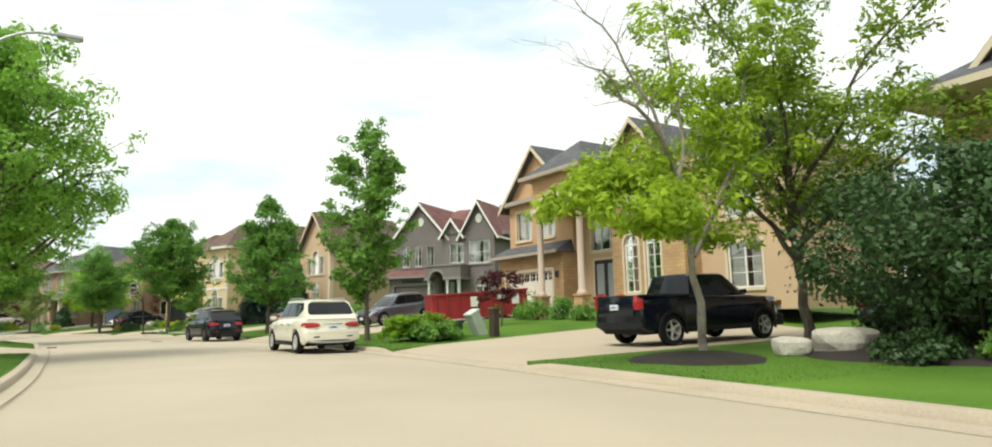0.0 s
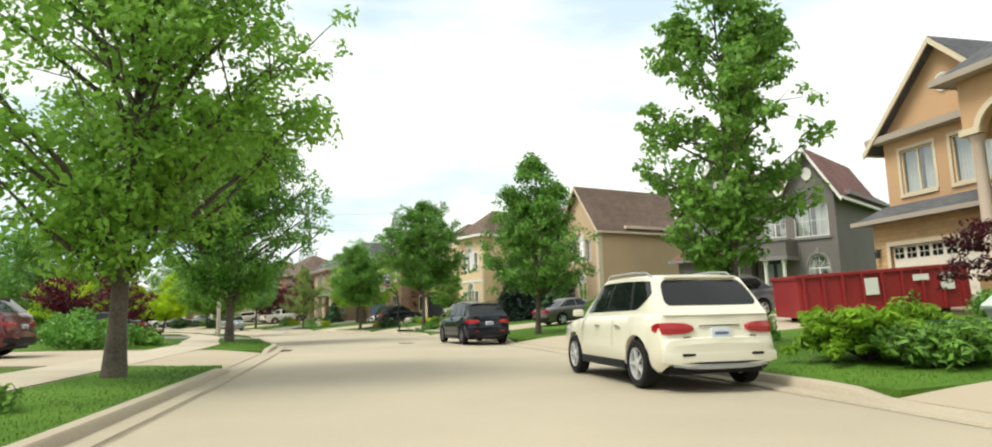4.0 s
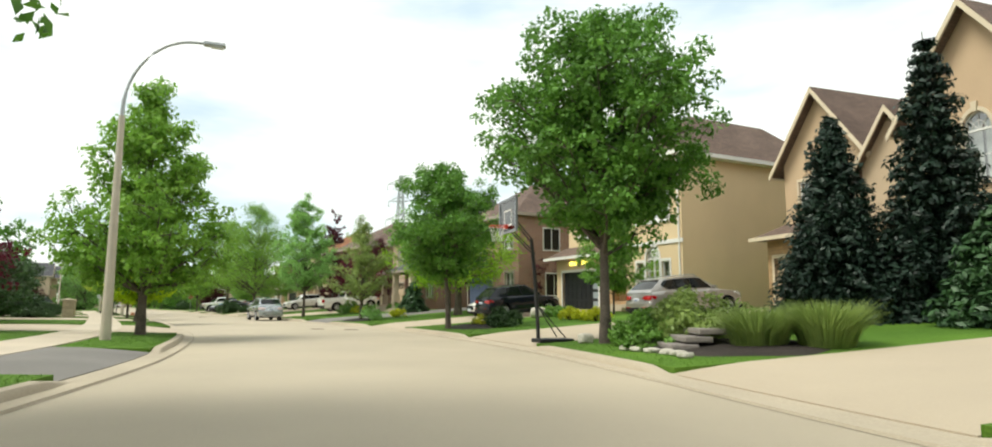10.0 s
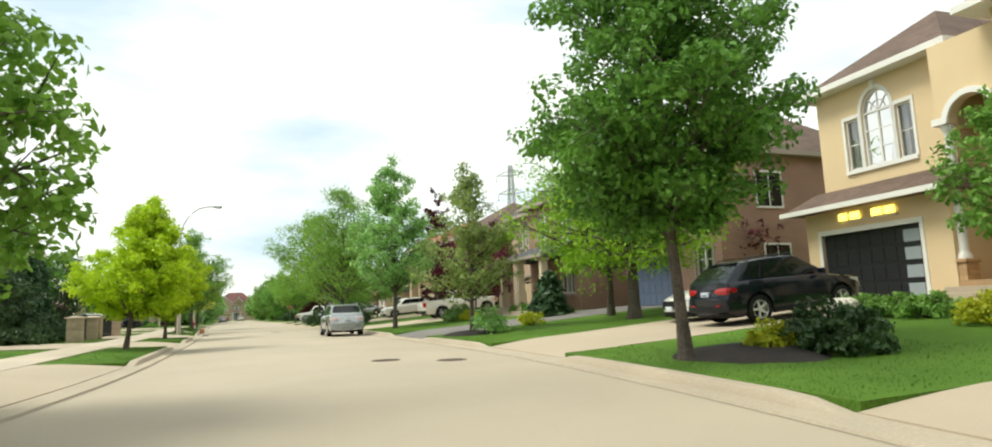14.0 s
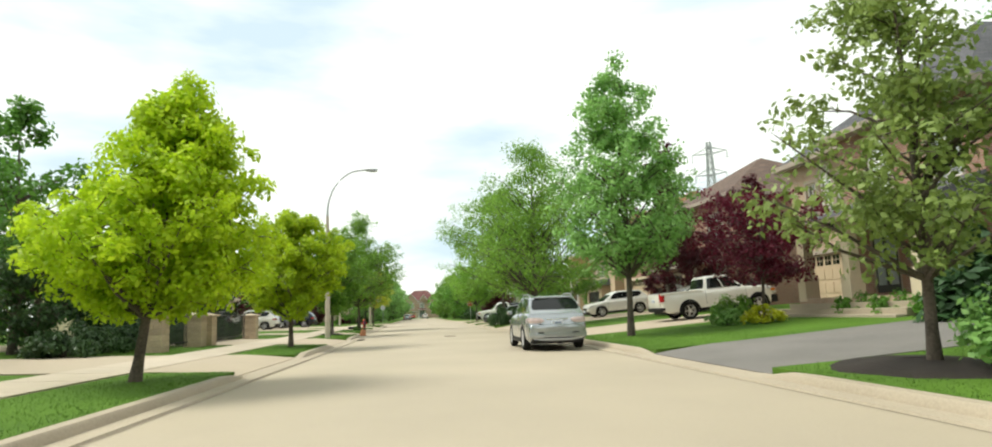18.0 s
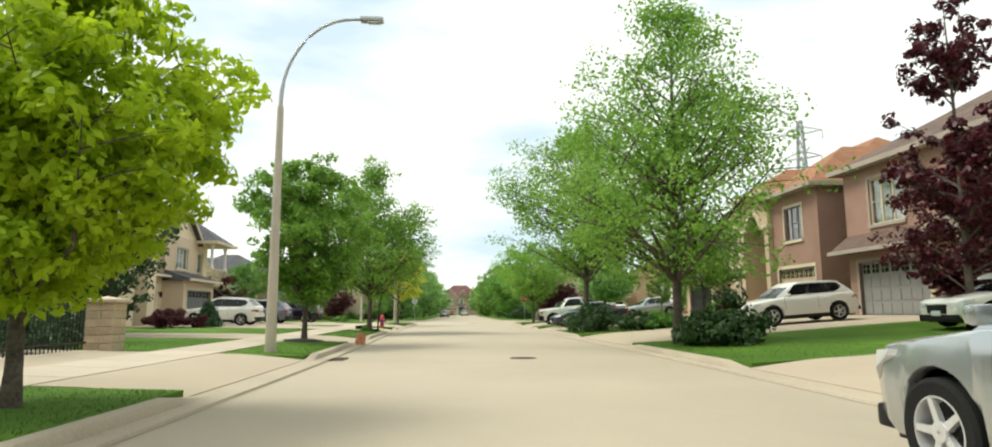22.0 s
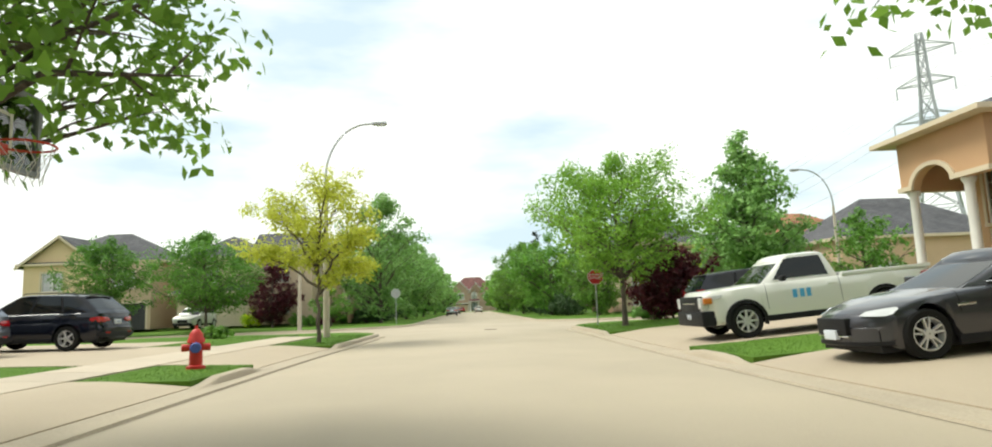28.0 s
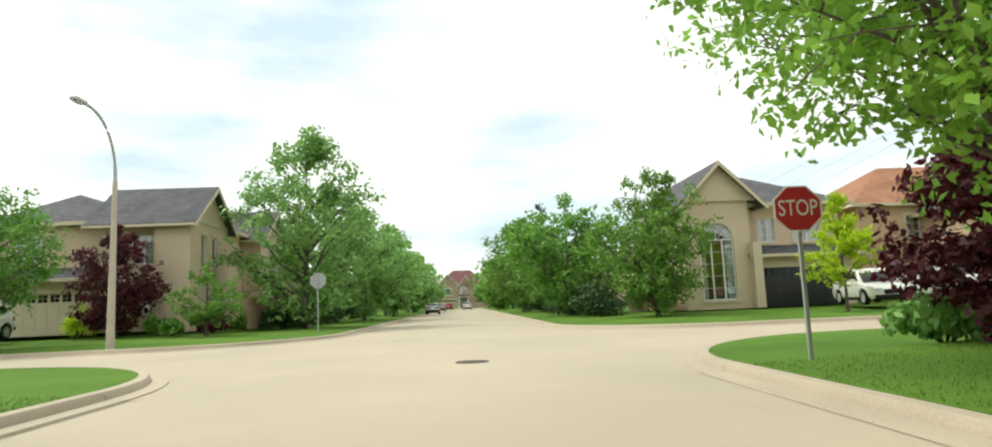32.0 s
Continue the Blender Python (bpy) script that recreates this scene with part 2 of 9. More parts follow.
CREAM = surface("cream_trim", (0.62, 0.52, 0.38), 0.7, 0.08, 60, 1, 0.1)
TAUPE = surface("taupe_trim", (0.36, 0.30, 0.25), 0.7, 0.1, 60, 1, 0.1)
GREYTRIM = surface("grey_trim", (0.22, 0.20, 0.20), 0.7, 0.1, 60, 1, 0.1)
PANE = glassy("window_glass", (0.75, 0.80, 0.80), 0.80)
CURTAIN = surface("curtain", (0.62, 0.62, 0.58), 0.9, 0.12, 12, 2, 0.3)
# dark colour that paints in the dimness of unlit rooms behind the windows
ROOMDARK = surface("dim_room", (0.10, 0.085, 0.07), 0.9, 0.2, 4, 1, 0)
CARGLASS = surface("car_glass", (0.008, 0.010, 0.011), 0.03, 0.1, 5, 1, 0, spec=0.38)
TYRE = surface("tyre", (0.014, 0.014, 0.014), 0.85, 0.2, 60, 4, 0.3, spec=0.2)
ALLOY = surface("alloy", (0.66, 0.66, 0.67), 0.32, 0.08, 30, 4, 0.05, metal=0.45)
BLACKPLASTIC = surface("black_plastic", (0.014, 0.014, 0.016), 0.5, 0.15, 80, 4, 0.15, spec=0.2)
CHROME = surface("chrome", (0.75, 0.75, 0.76), 0.12, 0.04, 20, 3, 0, metal=1.0)
REDLIGHT = surface("red_lens", (0.34, 0.004, 0.010), 0.15, 0.1, 30, 6, 0.05, coat=0.6)
CLEARLIGHT = surface("clear_lens", (0.55, 0.56, 0.57), 0.12, 0.1, 30, 6, 0.05, coat=0.6)
PLATE = surface("number_plate", (0.62, 0.66, 0.72), 0.5, 0.05, 40, 6, 0.05)
STEEL = surface("galvanised_steel", (0.42, 0.43, 0.44), 0.45, 0.12, 20, 2, 0.1, metal=0.6)
POLE = surface("pole_concrete", (0.48, 0.42, 0.345), 0.8, 0.14, 50, 2, 0.25)
BLACKSTEEL = surface("black_steel", (0.02, 0.02, 0.022), 0.5, 0.15, 40, 3, 0.1)


def paint(name, c, metal=0.35, rough=0.28):
    return surface("paint_" + name, c, rough, 0.05, 200, 0.8, 0.0, metal=metal, coat=0.8)


# ---- mesh building ----
class Geo:
    """Gathers vertices and faces of one part."""

    def __init__(self):
        self.v, self.f = [], []

    def add(self, vs, fs):
        n = len(self.v)
        self.v.extend(vs)
        self.f.extend([tuple(i + n for i in f) for f in fs])
        return self

    def box(self, x0, x1, y0, y1, z0, z1):
        vs = [(x0, y0, z0), (x1, y0, z0), (x1, y1, z0), (x0, y1, z0), (x0, y0, z1), (x1, y0, z1), (x1, y1, z1), (x0, y1, z1)]
        return self.add(vs, [(0, 3, 2, 1), (4, 5, 6, 7), (0, 1, 5, 4), (1, 2, 6, 5), (2, 3, 7, 6), (3, 0, 4, 7)])

    def rbox(self, x0, x1, y0, y1, z0, z1, r=0.02):
        """A box with its edges cut off."""
        r = min(r, (x1 - x0) / 3, (y1 - y0) / 3, (z1 - z0) / 3)
        bm = bmesh.new()
        bmesh.ops.create_cube(bm, size=1)
        for v in bm.verts:
            v.co = ((x0 + x1) / 2 + v.co.x * (x1 - x0), (y0 + y1) / 2 + v.co.y * (y1 - y0), (z0 + z1) / 2 + v.co.z * (z1 - z0))
        bmesh.ops.bevel(bm, geom=list(bm.edges), offset=r, segments=2, profile=0.6, affect="EDGES")
        bm.verts.index_update()
        self.add([tuple(v.co) for v in bm.verts], [tuple(v.index for v in f.verts) for f in bm.faces])
        bm.free()
        return self

    def prism(self, poly, y0, y1):
        """A polygon in x, z drawn along y (poly goes round counter-clockwise seen from -y)."""
        n = len(poly)
        vs = [(x, y0, z) for x, z in poly] + [(x, y1, z) for x, z in poly]
        fs = [tuple(range(n)), tuple(range(2 * n - 1, n - 1, -1))]
        fs += [(i, i + n, (i + 1) % n + n, (i + 1) % n) for i in range(n)]
        return self.add(vs, fs)

    def tube(self, pts, radii, n=8, cap=True):
        pts = [Vector(p) for p in pts]
        vs, fs = [], []
        for i, p in enumerate(pts):
            d = (pts[min(i + 1, len(pts) - 1)] - pts[max(i - 1, 0)]).normalized()
            a = d.cross(Vector((0.31, 0.95, 0.05)) if abs(d.z) > 0.7 else Vector((0, 0, 1))).normalized()
            b = d.cross(a)
            for k in range(n):
                w = 2 * math.pi * k / n
                vs.append(tuple(p + (a * math.cos(w) + b * math.sin(w)) * radii[i]))
        for i in range(len(pts) - 1):
            for k in range(n):
                fs.append((i * n + k, i * n + (k + 1) % n, (i + 1) * n + (k + 1) % n, (i + 1) * n + k))
        if cap:
            fs.append(tuple(range(n - 1, -1, -1)))
            fs.append(tuple(range((len(pts) - 1) * n, len(pts) * n)))
        return self.add(vs, fs)

    def lathe(self, prof, cx=0.0, cy=0.0, n=16):
        """A profile of (radius, z) turned round an upright axis."""
        vs, fs = [], []
        for r, z in prof:
            for k in range(n):
                w = 2 * math.pi * k / n
                vs.append((cx + r * math.cos(w), cy + r * math.sin(w), z))
        for i in range(len(prof) - 1):
            for k in range(n):
                fs.append((i * n + k, i * n + (k + 1) % n, (i + 1) * n + (k + 1) % n, (i + 1) * n + k))
        fs.append(tuple(range(n - 1, -1, -1)))
        fs.append(tuple(range((len(prof) - 1) * n, len(prof) * n)))
        return self.add(vs, fs)

    def wheelshape(self, cx, cy, cz, prof, n=24):
        """A profile of (radius, y) turned round an axis along y."""
        vs, fs = [], []
        for r, y in prof:
            for k in range(n):
                w = 2 * math.pi * k / n
                vs.append((cx + r * math.cos(w), cy + y, cz + r * math.sin(w)))
        for i in range(len(prof) - 1):
            for k in range(n):
                fs.append((i * n + k, (i + 1) * n + k, (i + 1) * n + (k + 1) % n, i * n + (k + 1) % n))
        return self.add(vs, fs)

    def mesh(self, name, smooth=False):
        me = bpy.data.meshes.new(name)
        me.from_pydata(self.v, [], self.f)
        if smooth:
            me.shade_smooth()
            me.set_sharp_from_angle(angle=radians(38))
        return me


def part(name, geo, material, parent=None, label="", smooth=False):
    me = geo.mesh(name, smooth) if isinstance(geo, Geo) else geo
    if material and not me.materials:
        me.materials.append(material)
    ob = new(name, me)
    if parent is not None:
        ob.parent = parent
    if label:
        tagged(ob, label)
    return ob


def thing(name, m, label, category, group=""):
    ob = new(name)
    ob.matrix_world = m
    return tagged(ob, label, category, group)


# ---- the lie of the land: a road line, and places by way along it (s) and off it (d, right positive) ----
LINE = [(29.08, -52.52), (11.69, -18.01), (2.8, -0.05), (-3.96, 12.55), (-9.36, 21.1), (-20.14, 36.61), (-24.0, 40.63), (-31.87, 48.6), (-42.59, 56.72), (-56.78, 64.81), (-74.77, 74.39), (-89.41, 81.65), (-104.22, 89.14), (-113.31, 94.11), (-228.68, 154.16), (-344.18, 214.28)]
KNOT = [0.0, 38.65, 58.68, 72.52, 82.12, 99.43, 104.8, 115.48, 128.82, 143.26, 161.95, 176.53, 191.48, 201.41, 331.48, 461.69]


def line_at(s):
    """Point of the road's middle line, smooth through the knots."""
    s = max(0.0, min(s, KNOT[-1] - 1e-3))
    i = max(k for k in range(len(KNOT) - 1) if KNOT[k] <= s)
    h = KNOT[i + 1] - KNOT[i]
    t = (s - KNOT[i]) / h
    p0, p1 = Vector(LINE[i]), Vector(LINE[i + 1])

    def tangent(k):
        lo, hi = max(k - 1, 0), min(k + 1, len(LINE) - 1)
        return (Vector(LINE[hi]) - Vector(LINE[lo])) / (KNOT[hi] - KNOT[lo])

    m0, m1 = tangent(i) * h, tangent(i + 1) * h
    return (2 * t**3 - 3 * t**2 + 1) * p0 + (t**3 - 2 * t**2 + t) * m0 + (3 * t**2 - 2 * t**3) * p1 + (t**3 - t**2) * m1


TRACK = [(s * 1.0, line_at(s * 1.0)) for s in range(int(KNOT[-1]))]
TR_XY = np.array([tuple(p) for _, p in TRACK])


def heading(s):
    u = line_at(s + 1.0) - line_at(s - 1.0)
    return math.degrees(math.atan2(-u.x, u.y))


def at(s, d):
    u = (line_at(s + 1.0) - line_at(s - 1.0)).normalized()
    p = line_at(s)
    return p.x + u.y * d, p.y - u.x * d


HALF = 4.65
RISE_R = ([0, 4.65, 7, 14, 21, 60], [0.13, 0.13, 0.25, 0.75, 1.15, 1.2])
RISE_L = ([0, 4.65, 10, 25, 60], [0.13, 0.13, 0.30, 0.50, 0.5])


def land(d, s=0.0):
    """Height of the ground off the road."""
    r = float(np.interp(d, *RISE_R)) if d > 0 else float(np.interp(-d, *RISE_L))
    if s < 82 and d > 0 and r > 0.13:
        r = 0.13 + (r - 0.13) * (0.2 + 0.8 * min(max((s - 75) / 7, 0), 1))
    if s > 203 and d > 0:
        k = min((s - 203) / 8, 1)
        r = r * (1 - k) + float(np.interp(d, [0, 4.65, 25, 60], [0.13, 0.13, 0.45, 0.5])) * k
    return r


def place(s, d, turn=0.0, lift=0.0):
    """A pose on the land; its +y points along the road, turned by so many degrees to the left."""
    x, y = at(s, d)
    return pose(x, y, land(d, s) + lift, 0, 0, heading(s) + turn)


def strip(name, s0, s1, d0, d1, lift, material, step=1.0, rows=4, dip=0.0):
    """A sheet of ground between two ways and two offsets, with a skirt down to below the land."""
    g = Geo()
    n = max(2, int((s1 - s0) / step) + 1)
    ds = [d0 + (d1 - d0) * k / rows for k in range(rows + 1)]
    if dip:
        # a drive runs down to the gutter over its first metre and a half
        ds = [d0] + [d0 + math.copysign(q, d1) for q in (0.5, 1.0, 1.5)] + ds[2:] if abs(ds[1] - d0) < 1.5 else [d0] + [d0 + math.copysign(q, d1) for q in (0.5, 1.0, 1.5)] + ds[1:]
        ds = sorted(set(ds), key=abs)
        rows = len(ds) - 1
    for i in range(n):
        s = s0 + (s1 - s0) * i / (n - 1)
        for d in ds:
            x, y = at(s, d)
            g.v.append((x, y, land(d, s) + lift - dip * max(0.0, 1 - abs(d - d0) / 1.5) ** 1.3))
    w = rows + 1
    up = d1 > d0
    for i in range(n - 1):
        for k in range(rows):
            q = (i * w + k, i * w + k + 1, (i + 1) * w + k + 1, (i + 1) * w + k)
            g.f.append(q if up else q[::-1])
    base = len(g.v)
    rim = [k for k in range(w)] + [i * w + rows for i in range(1, n)] + [(n - 1) * w + k for k in range(rows - 1, -1, -1)] + [i * w for i in range(n - 2, 0, -1)]
    for k in rim:
        x, y, z = g.v[k]
        g.v.append((x, y, z - 0.3))
    for k in range(len(rim)):
        a, b = rim[k], rim[(k + 1) % len(rim)]
        g.f.append((a, base + k, base + (k + 1) % len(rim), b))
    return part(name, g, material)

# ---- ground, road, kerbs, walks, drives ----
XS0, XS1 = 212.3, 219.3  # the cross street's near and far edges, along the main road


def ground_sheet():
    xs = np.unique(np.concatenate([np.arange(-380, 121, 4.0), np.array([-3000, -1800, -1000, -650, -480, 180, 300, 600, 1200, 2500])]))
    ys = np.unique(np.concatenate([np.arange(-90, 311, 4.0), np.array([-2500, -1200, -600, -300, -160, 380, 500, 800, 1500, 3000])]))
    gx, gy = np.meshgrid(xs, ys, indexing="ij")
    p = np.stack([gx.ravel(), gy.ravel()], 1)
    z = np.empty(len(p))
    for i, q in enumerate(p):
        w = q - TR_XY
        k = int(np.argmin((w**2).sum(1)))
        u = TR_XY[min(k + 1, len(TR_XY) - 1)] - TR_XY[max(k - 1, 0)]
        u = u / np.hypot(*u)
        d = u[1] * w[k][0] - u[0] * w[k][1]
        z[i] = land(d, k) - 0.05
        if abs(d) < 15 or (195 < k < 232 and abs(d) < 80):
            z[i] = -0.12
    g = Geo()
    n = len(ys)
    g.v = [(float(a), float(b), float(c)) for (a, b), c in zip(p, z)]
    g.f = [(i * n + j, (i + 1) * n + j, (i + 1) * n + j + 1, i * n + j + 1) for i in range(len(xs) - 1) for j in range(n - 1)]
    return tagged(part("ground", g, GRASS, smooth=True), "wide green grassy ground reaching to the horizon", "ground", kind="structure")


ground_sheet()


def road_sheet():
    g = Geo()
    ss = [s * 2.0 for s in range(0, 184)]
    for s in ss:
        for k in range(7):
            d = -HALF + k * HALF / 3
            x, y = at(s, d)
            g.v.append((x, y, 0.05 * (1 - (d / HALF) ** 2) - 0.035))
    for i in range(len(ss) - 1):
        for k in range(6):
            a = i * 7 + k
            g.f.append((a, a + 1, a + 8, a + 7))
    return tagged(part("road", g, ROAD, smooth=True), "pale tan worn concrete residential road", "road", kind="structure")


road_sheet()


def cross_sheet():
    """The side street with its rounded mouths, one sheet a little under the main road's crown."""
    g = Geo()
    r = 6.5
    prof = []
    for d in np.concatenate([np.linspace(-90, -HALF - r, 24), np.linspace(-HALF - r, -HALF, 12), np.linspace(HALF, HALF + r, 12), np.linspace(HALF + r, 90, 24)]):
        e = max(0.0, abs(d) - HALF)
        out = r - math.sqrt(max(r * r - (r - e) ** 2, 0)) if e < r else 0.0
        prof.append((float(d), XS0 - out, XS1 + out))
    for d, a, b in prof:
        for k in range(5):
            s = a + (b - a) * k / 4
            # the side street runs straight across the main road's heading at the crossing
            c = line_at(213.5)
            u = (line_at(214.5) - line_at(212.5)).normalized()
            q = c + u * (s - 213.5) + Vector((u.y, -u.x)) * d
            g.v.append((q.x, q.y, -0.022 + 0.0004 * k))
    for i in range(len(prof) - 1):
        for k in range(4):
            a = i * 5 + k
            g.f.append((a + 1, a, a + 5, a + 6)[::-1])
    return tagged(part("road_side_street", g, ROAD, smooth=True), "pale concrete side street crossing the road", "road", kind="structure")


cross_sheet()

LAWN_L = [(20, 88), (95, 110), (116.5, 126.4), (134.5, 143.7), (149.4, 156), (162.5, 169.4), (173.6, 181.9), (187, 190), (196.7, 205.8)]
LAWN_R = [(20, 72), (79, 88.5), (96.3, 103.6), (109, 115.5), (121.1, 128.8), (133.3, 139.8), (144.8, 153.5), (159.4, 167.2), (174.2, 180.5), (186.7, 189.7), (198.2, 205.8)]
for n, (a, b) in enumerate(LAWN_L):
    tagged(strip("lawn_verge_%d" % (n + 1), a, b, -4.9, -6.95, 0.0, GRASS, 0.8, 3), "mown green grass verge beside the kerb", "lawn", kind="structure")
for n, (a, b) in enumerate(LAWN_R):
    tagged(strip("lawn_front_%d" % (n + 1), a, b, 4.9, 16, 0.0, GRASS, 1.0, 12), "mown green front lawn rising to the houses", "lawn", kind="structure")
LAWN_IN = [(20, 87.5), (95.5, 109.5), (117, 126.5), (136, 143.5), (149.5, 156), (162.5, 169.5), (174, 181.8), (186.6, 190.2), (196.7, 206.5)]
for n, (a, b) in enumerate(LAWN_IN):
    tagged(strip("lawn_yard_%d" % (n + 1), a, b, -8.55, -16, 0.0, GRASS, 1.0, 8), "mown green front yard behind the walk", "lawn", kind="structure")


def kerb_run(name, s0, s1, side, drops):
    """One kerb: a rounded upstand that dips at the drives."""
    g = Geo()
    n = int((s1 - s0) / 0.5) + 1
    for i in range(n):
        s = s0 + (s1 - s0) * i / (n - 1)
        low = 1.0
        for a, b in drops:
            low = min(low, max(0.0, max(a - s, s - b) / 0.7))
        h = 0.02 + 0.115 * low
        for off, z in ((-0.30, -0.03), (-0.28, 0.004), (0.0, 0.012), (0.03, h * 0.8), (0.06, h), (0.22, h + 0.006), (0.25, h - 0.1)):
            x, y = at(s, side * (HALF + off))
            g.v.append((x, y, z))
    for i in range(n - 1):
        for k in range(6):
            a = i * 7 + k
            q = (a, a + 1, a + 8, a + 7)
            g.f.append(q if side > 0 else q[::-1])
    return tagged(part(name, g, KERB, smooth=True), "worn pale concrete kerb with gutter", "kerb", kind="structure")


def gaps(lawns, s0, s1):
    out, last = [], s0
    for a, b in lawns:
        if a > last:
            out.append((last, a))
        last = b
    return [(a, b) for a, b in out if b <= s1 and a >= s0]


kerb_run("kerb_left", 20, 205.8, -1, gaps(LAWN_L, 20, 206)[0:])
kerb_run("kerb_right", 20, 205.8, 1, gaps(LAWN_R, 20, 206))


def corner(name, side, far, r=6.5):
    """A rounded street corner: kerb, and the grass behind it."""
    c = line_at(213.5)
    u = (line_at(214.5) - line_at(212.5)).normalized()
    w = Vector((u.y, -u.x)) * side
    edge = (XS1 if far else XS0) - 213.5
    sgn = 1 if far else -1
    mid = c + u * (edge + sgn * r) + w * (HALF + r)
    path = []
    far_out = 70.0
    path.append(c + u * edge + w * far_out)
    for k in range(13):
        a = math.pi / 2 * k / 12
        path.append(mid - (u * sgn * r) * math.cos(a) - w * r * math.sin(a))
    if far:
        path += [c + u * (edge + r + t) + w * HALF for t in (10, 30, 60, 100, 138)]
    g, lawn = Geo(), Geo()
    for i, p in enumerate(path):
        q = path[min(i + 1, len(path) - 1)] - path[max(i - 1, 0)]
        nrm = Vector((q.y, -q.x)).normalized()
        if nrm.dot(mid - p) < 0 and 0 < i < 14 or (i in (0,) and nrm.dot(u * sgn) < 0) or (i >= 14 and nrm.dot(w) < 0):
            nrm = -nrm
        for off, z in ((-0.3, -0.04), (-0.28, 0.0), (0, 0.012), (0.03, 0.1), (0.06, 0.13), (0.22, 0.136), (0.25, 0.05)):
            g.v.append((p.x + nrm.x * off, p.y + nrm.y * off, z))
        e = p + nrm * 0.22
        lawn.v.append((e.x, e.y, 0.128))
    for i in range(len(path) - 1):
        for k in range(6):
            a = i * 7 + k
            q = (a, a + 1, a + 8, a + 7)
            g.f.append(q if side * sgn > 0 else q[::-1])
    tagged(part(name, g, KERB, smooth=True), "rounded pale concrete corner kerb", "kerb", kind="structure")
    inner = c + u * (edge + sgn * (60 if far else 14)) + w * far_out
    if not far:
        b = Vector(at(205.8, side * (HALF + 0.25)))
        lawn.v.append((b.x, b.y, 0.13))
        e2 = Vector(at(205.5, side * 16))
        lawn.v.append((e2.x, e2.y, land(side * 16, 206)))
        lawn.v.append((inner.x, inner.y, 0.4))
    else:
        lawn.v.append((inner.x + u.x * 110, inner.y + u.y * 110, 0.4))
        lawn.v.append((inner.x, inner.y, 0.4))
    n = len(lawn.v)
    ctr = mid + w * 4 + u * sgn * (2 if not far else 6)
    lawn.v.append((ctr.x, ctr.y, 0.27))
    for i in range(n):
        f = (i, (i + 1) % n, n)
        a, b2, c2 = (Vector(lawn.v[k]) for k in f)
        lawn.f.append(f if (b2 - a).cross(c2 - a).z > 0 else f[::-1])
    tagged(part(name.replace("kerb", "lawn"), lawn, GRASS), "mown green grass at the street corner", "lawn", kind="structure")


corner("kerb_corner_near_right", 1, False)
corner("kerb_corner_near_left", -1, False)
corner("kerb_corner_far_right", 1, True)
corner("kerb_corner_far_left", -1, True)

# dark seams where the gutters meet the road
for side, s1 in ((-1, 205.8), (1, 205.8)):
    g = Geo()
    n = int((s1 - 40) / 1.0)
    for i in range(n + 1):
        s = 40 + (s1 - 40) * i / n
        for off in (-0.345, -0.315):
            x, y = at(s, side * (HALF + off))
            g.v.append((x, y, 0.05 * (1 - ((HALF + off) / HALF) ** 2) - 0.035 + 0.004 + 0.0))
    for i in range(n):
        q = (2 * i, 2 * i + 1, 2 * i + 3, 2 * i + 2)
        g.f.append(q if side > 0 else q[::-1])
    tagged(part("road_seam_left" if side < 0 else "road_seam_right", g, SEAM), "dark seam between gutter and road", "road seam", kind="structure")

# drives: (way from, way to, side, outer offset, material)
DRIVES = [(72, 79, 1, 20, DRIVE), (88.5, 96.3, 1, 20, DRIVE), (103.6, 109, 1, 21, DRIVE), (115.5, 121.1, 1, 20.5, DRIVE), (128.8, 133.3, 1, 18.5, DRIVE),
          (139.8, 144.8, 1, 20, ASPHALT), (153.5, 159.4, 1, 16, DRIVE), (167.2, 174.2, 1, 18, DRIVE), (180.5, 186.7, 1, 18, DRIVE), (189.7, 198.2, 1, 18, DRIVE),
          (88, 95, -1, 22, DRIVE), (110, 116.5, -1, 22, ASPHALT), (126.4, 134.5, -1, 14, DRIVE), (143.7, 149.4, -1, 22, DRIVE), (156, 162.5, -1, 22, DRIVE),
          (169.4, 173.6, -1, 18, DRIVE), (181.9, 187, -1, 20, DRIVE), (190, 196.7, -1, 22, DRIVE)]
tagged(strip("driveway_apron", 185.2, 201.0, -11.2, -20, 0.006, DRIVE, 1.0, 5), "pale tan concrete driveway", "driveway", kind="structure")
for n, (a, b, side, out, m) in enumerate(DRIVES):
    tagged(strip("driveway_%d" % (n + 1), a, b, side * 4.86, side * out, 0.012, m, 1.0, 10, dip=0.108),
           "dark grey asphalt driveway" if m is ASPHALT else "pale tan concrete driveway", "driveway", kind="structure")

# the walk on the left: separate slabs
walk_base = tagged(strip("pavement", 20, 204.5, -6.97, -8.53, -0.02, KERB, 1.0, 2), "pale concrete pavement of square slabs", "pavement", kind="structure")
for k in range(90):
    s0 = 70 + k * 1.5
    if s0 > 203:
        break
    x0, y0 = at(s0 + 0.74, -7.75)
    g = Geo()
    for s, d in ((s0 + 0.012, -6.98), (s0 + 1.488, -6.98), (s0 + 1.488, -8.52), (s0 + 0.012, -8.52)):
        x, y = at(s, d)
        g.v.append((x, y, land(d, s) + 0.024))
        g.v.append((x, y, land(d, s) - 0.05))
    g.f = [(0, 2, 4, 6), (0, 1, 3, 2), (2, 3, 5, 4), (4, 5, 7, 6), (6, 7, 1, 0)]
    part("slab", g, WALKWAY, walk_base)


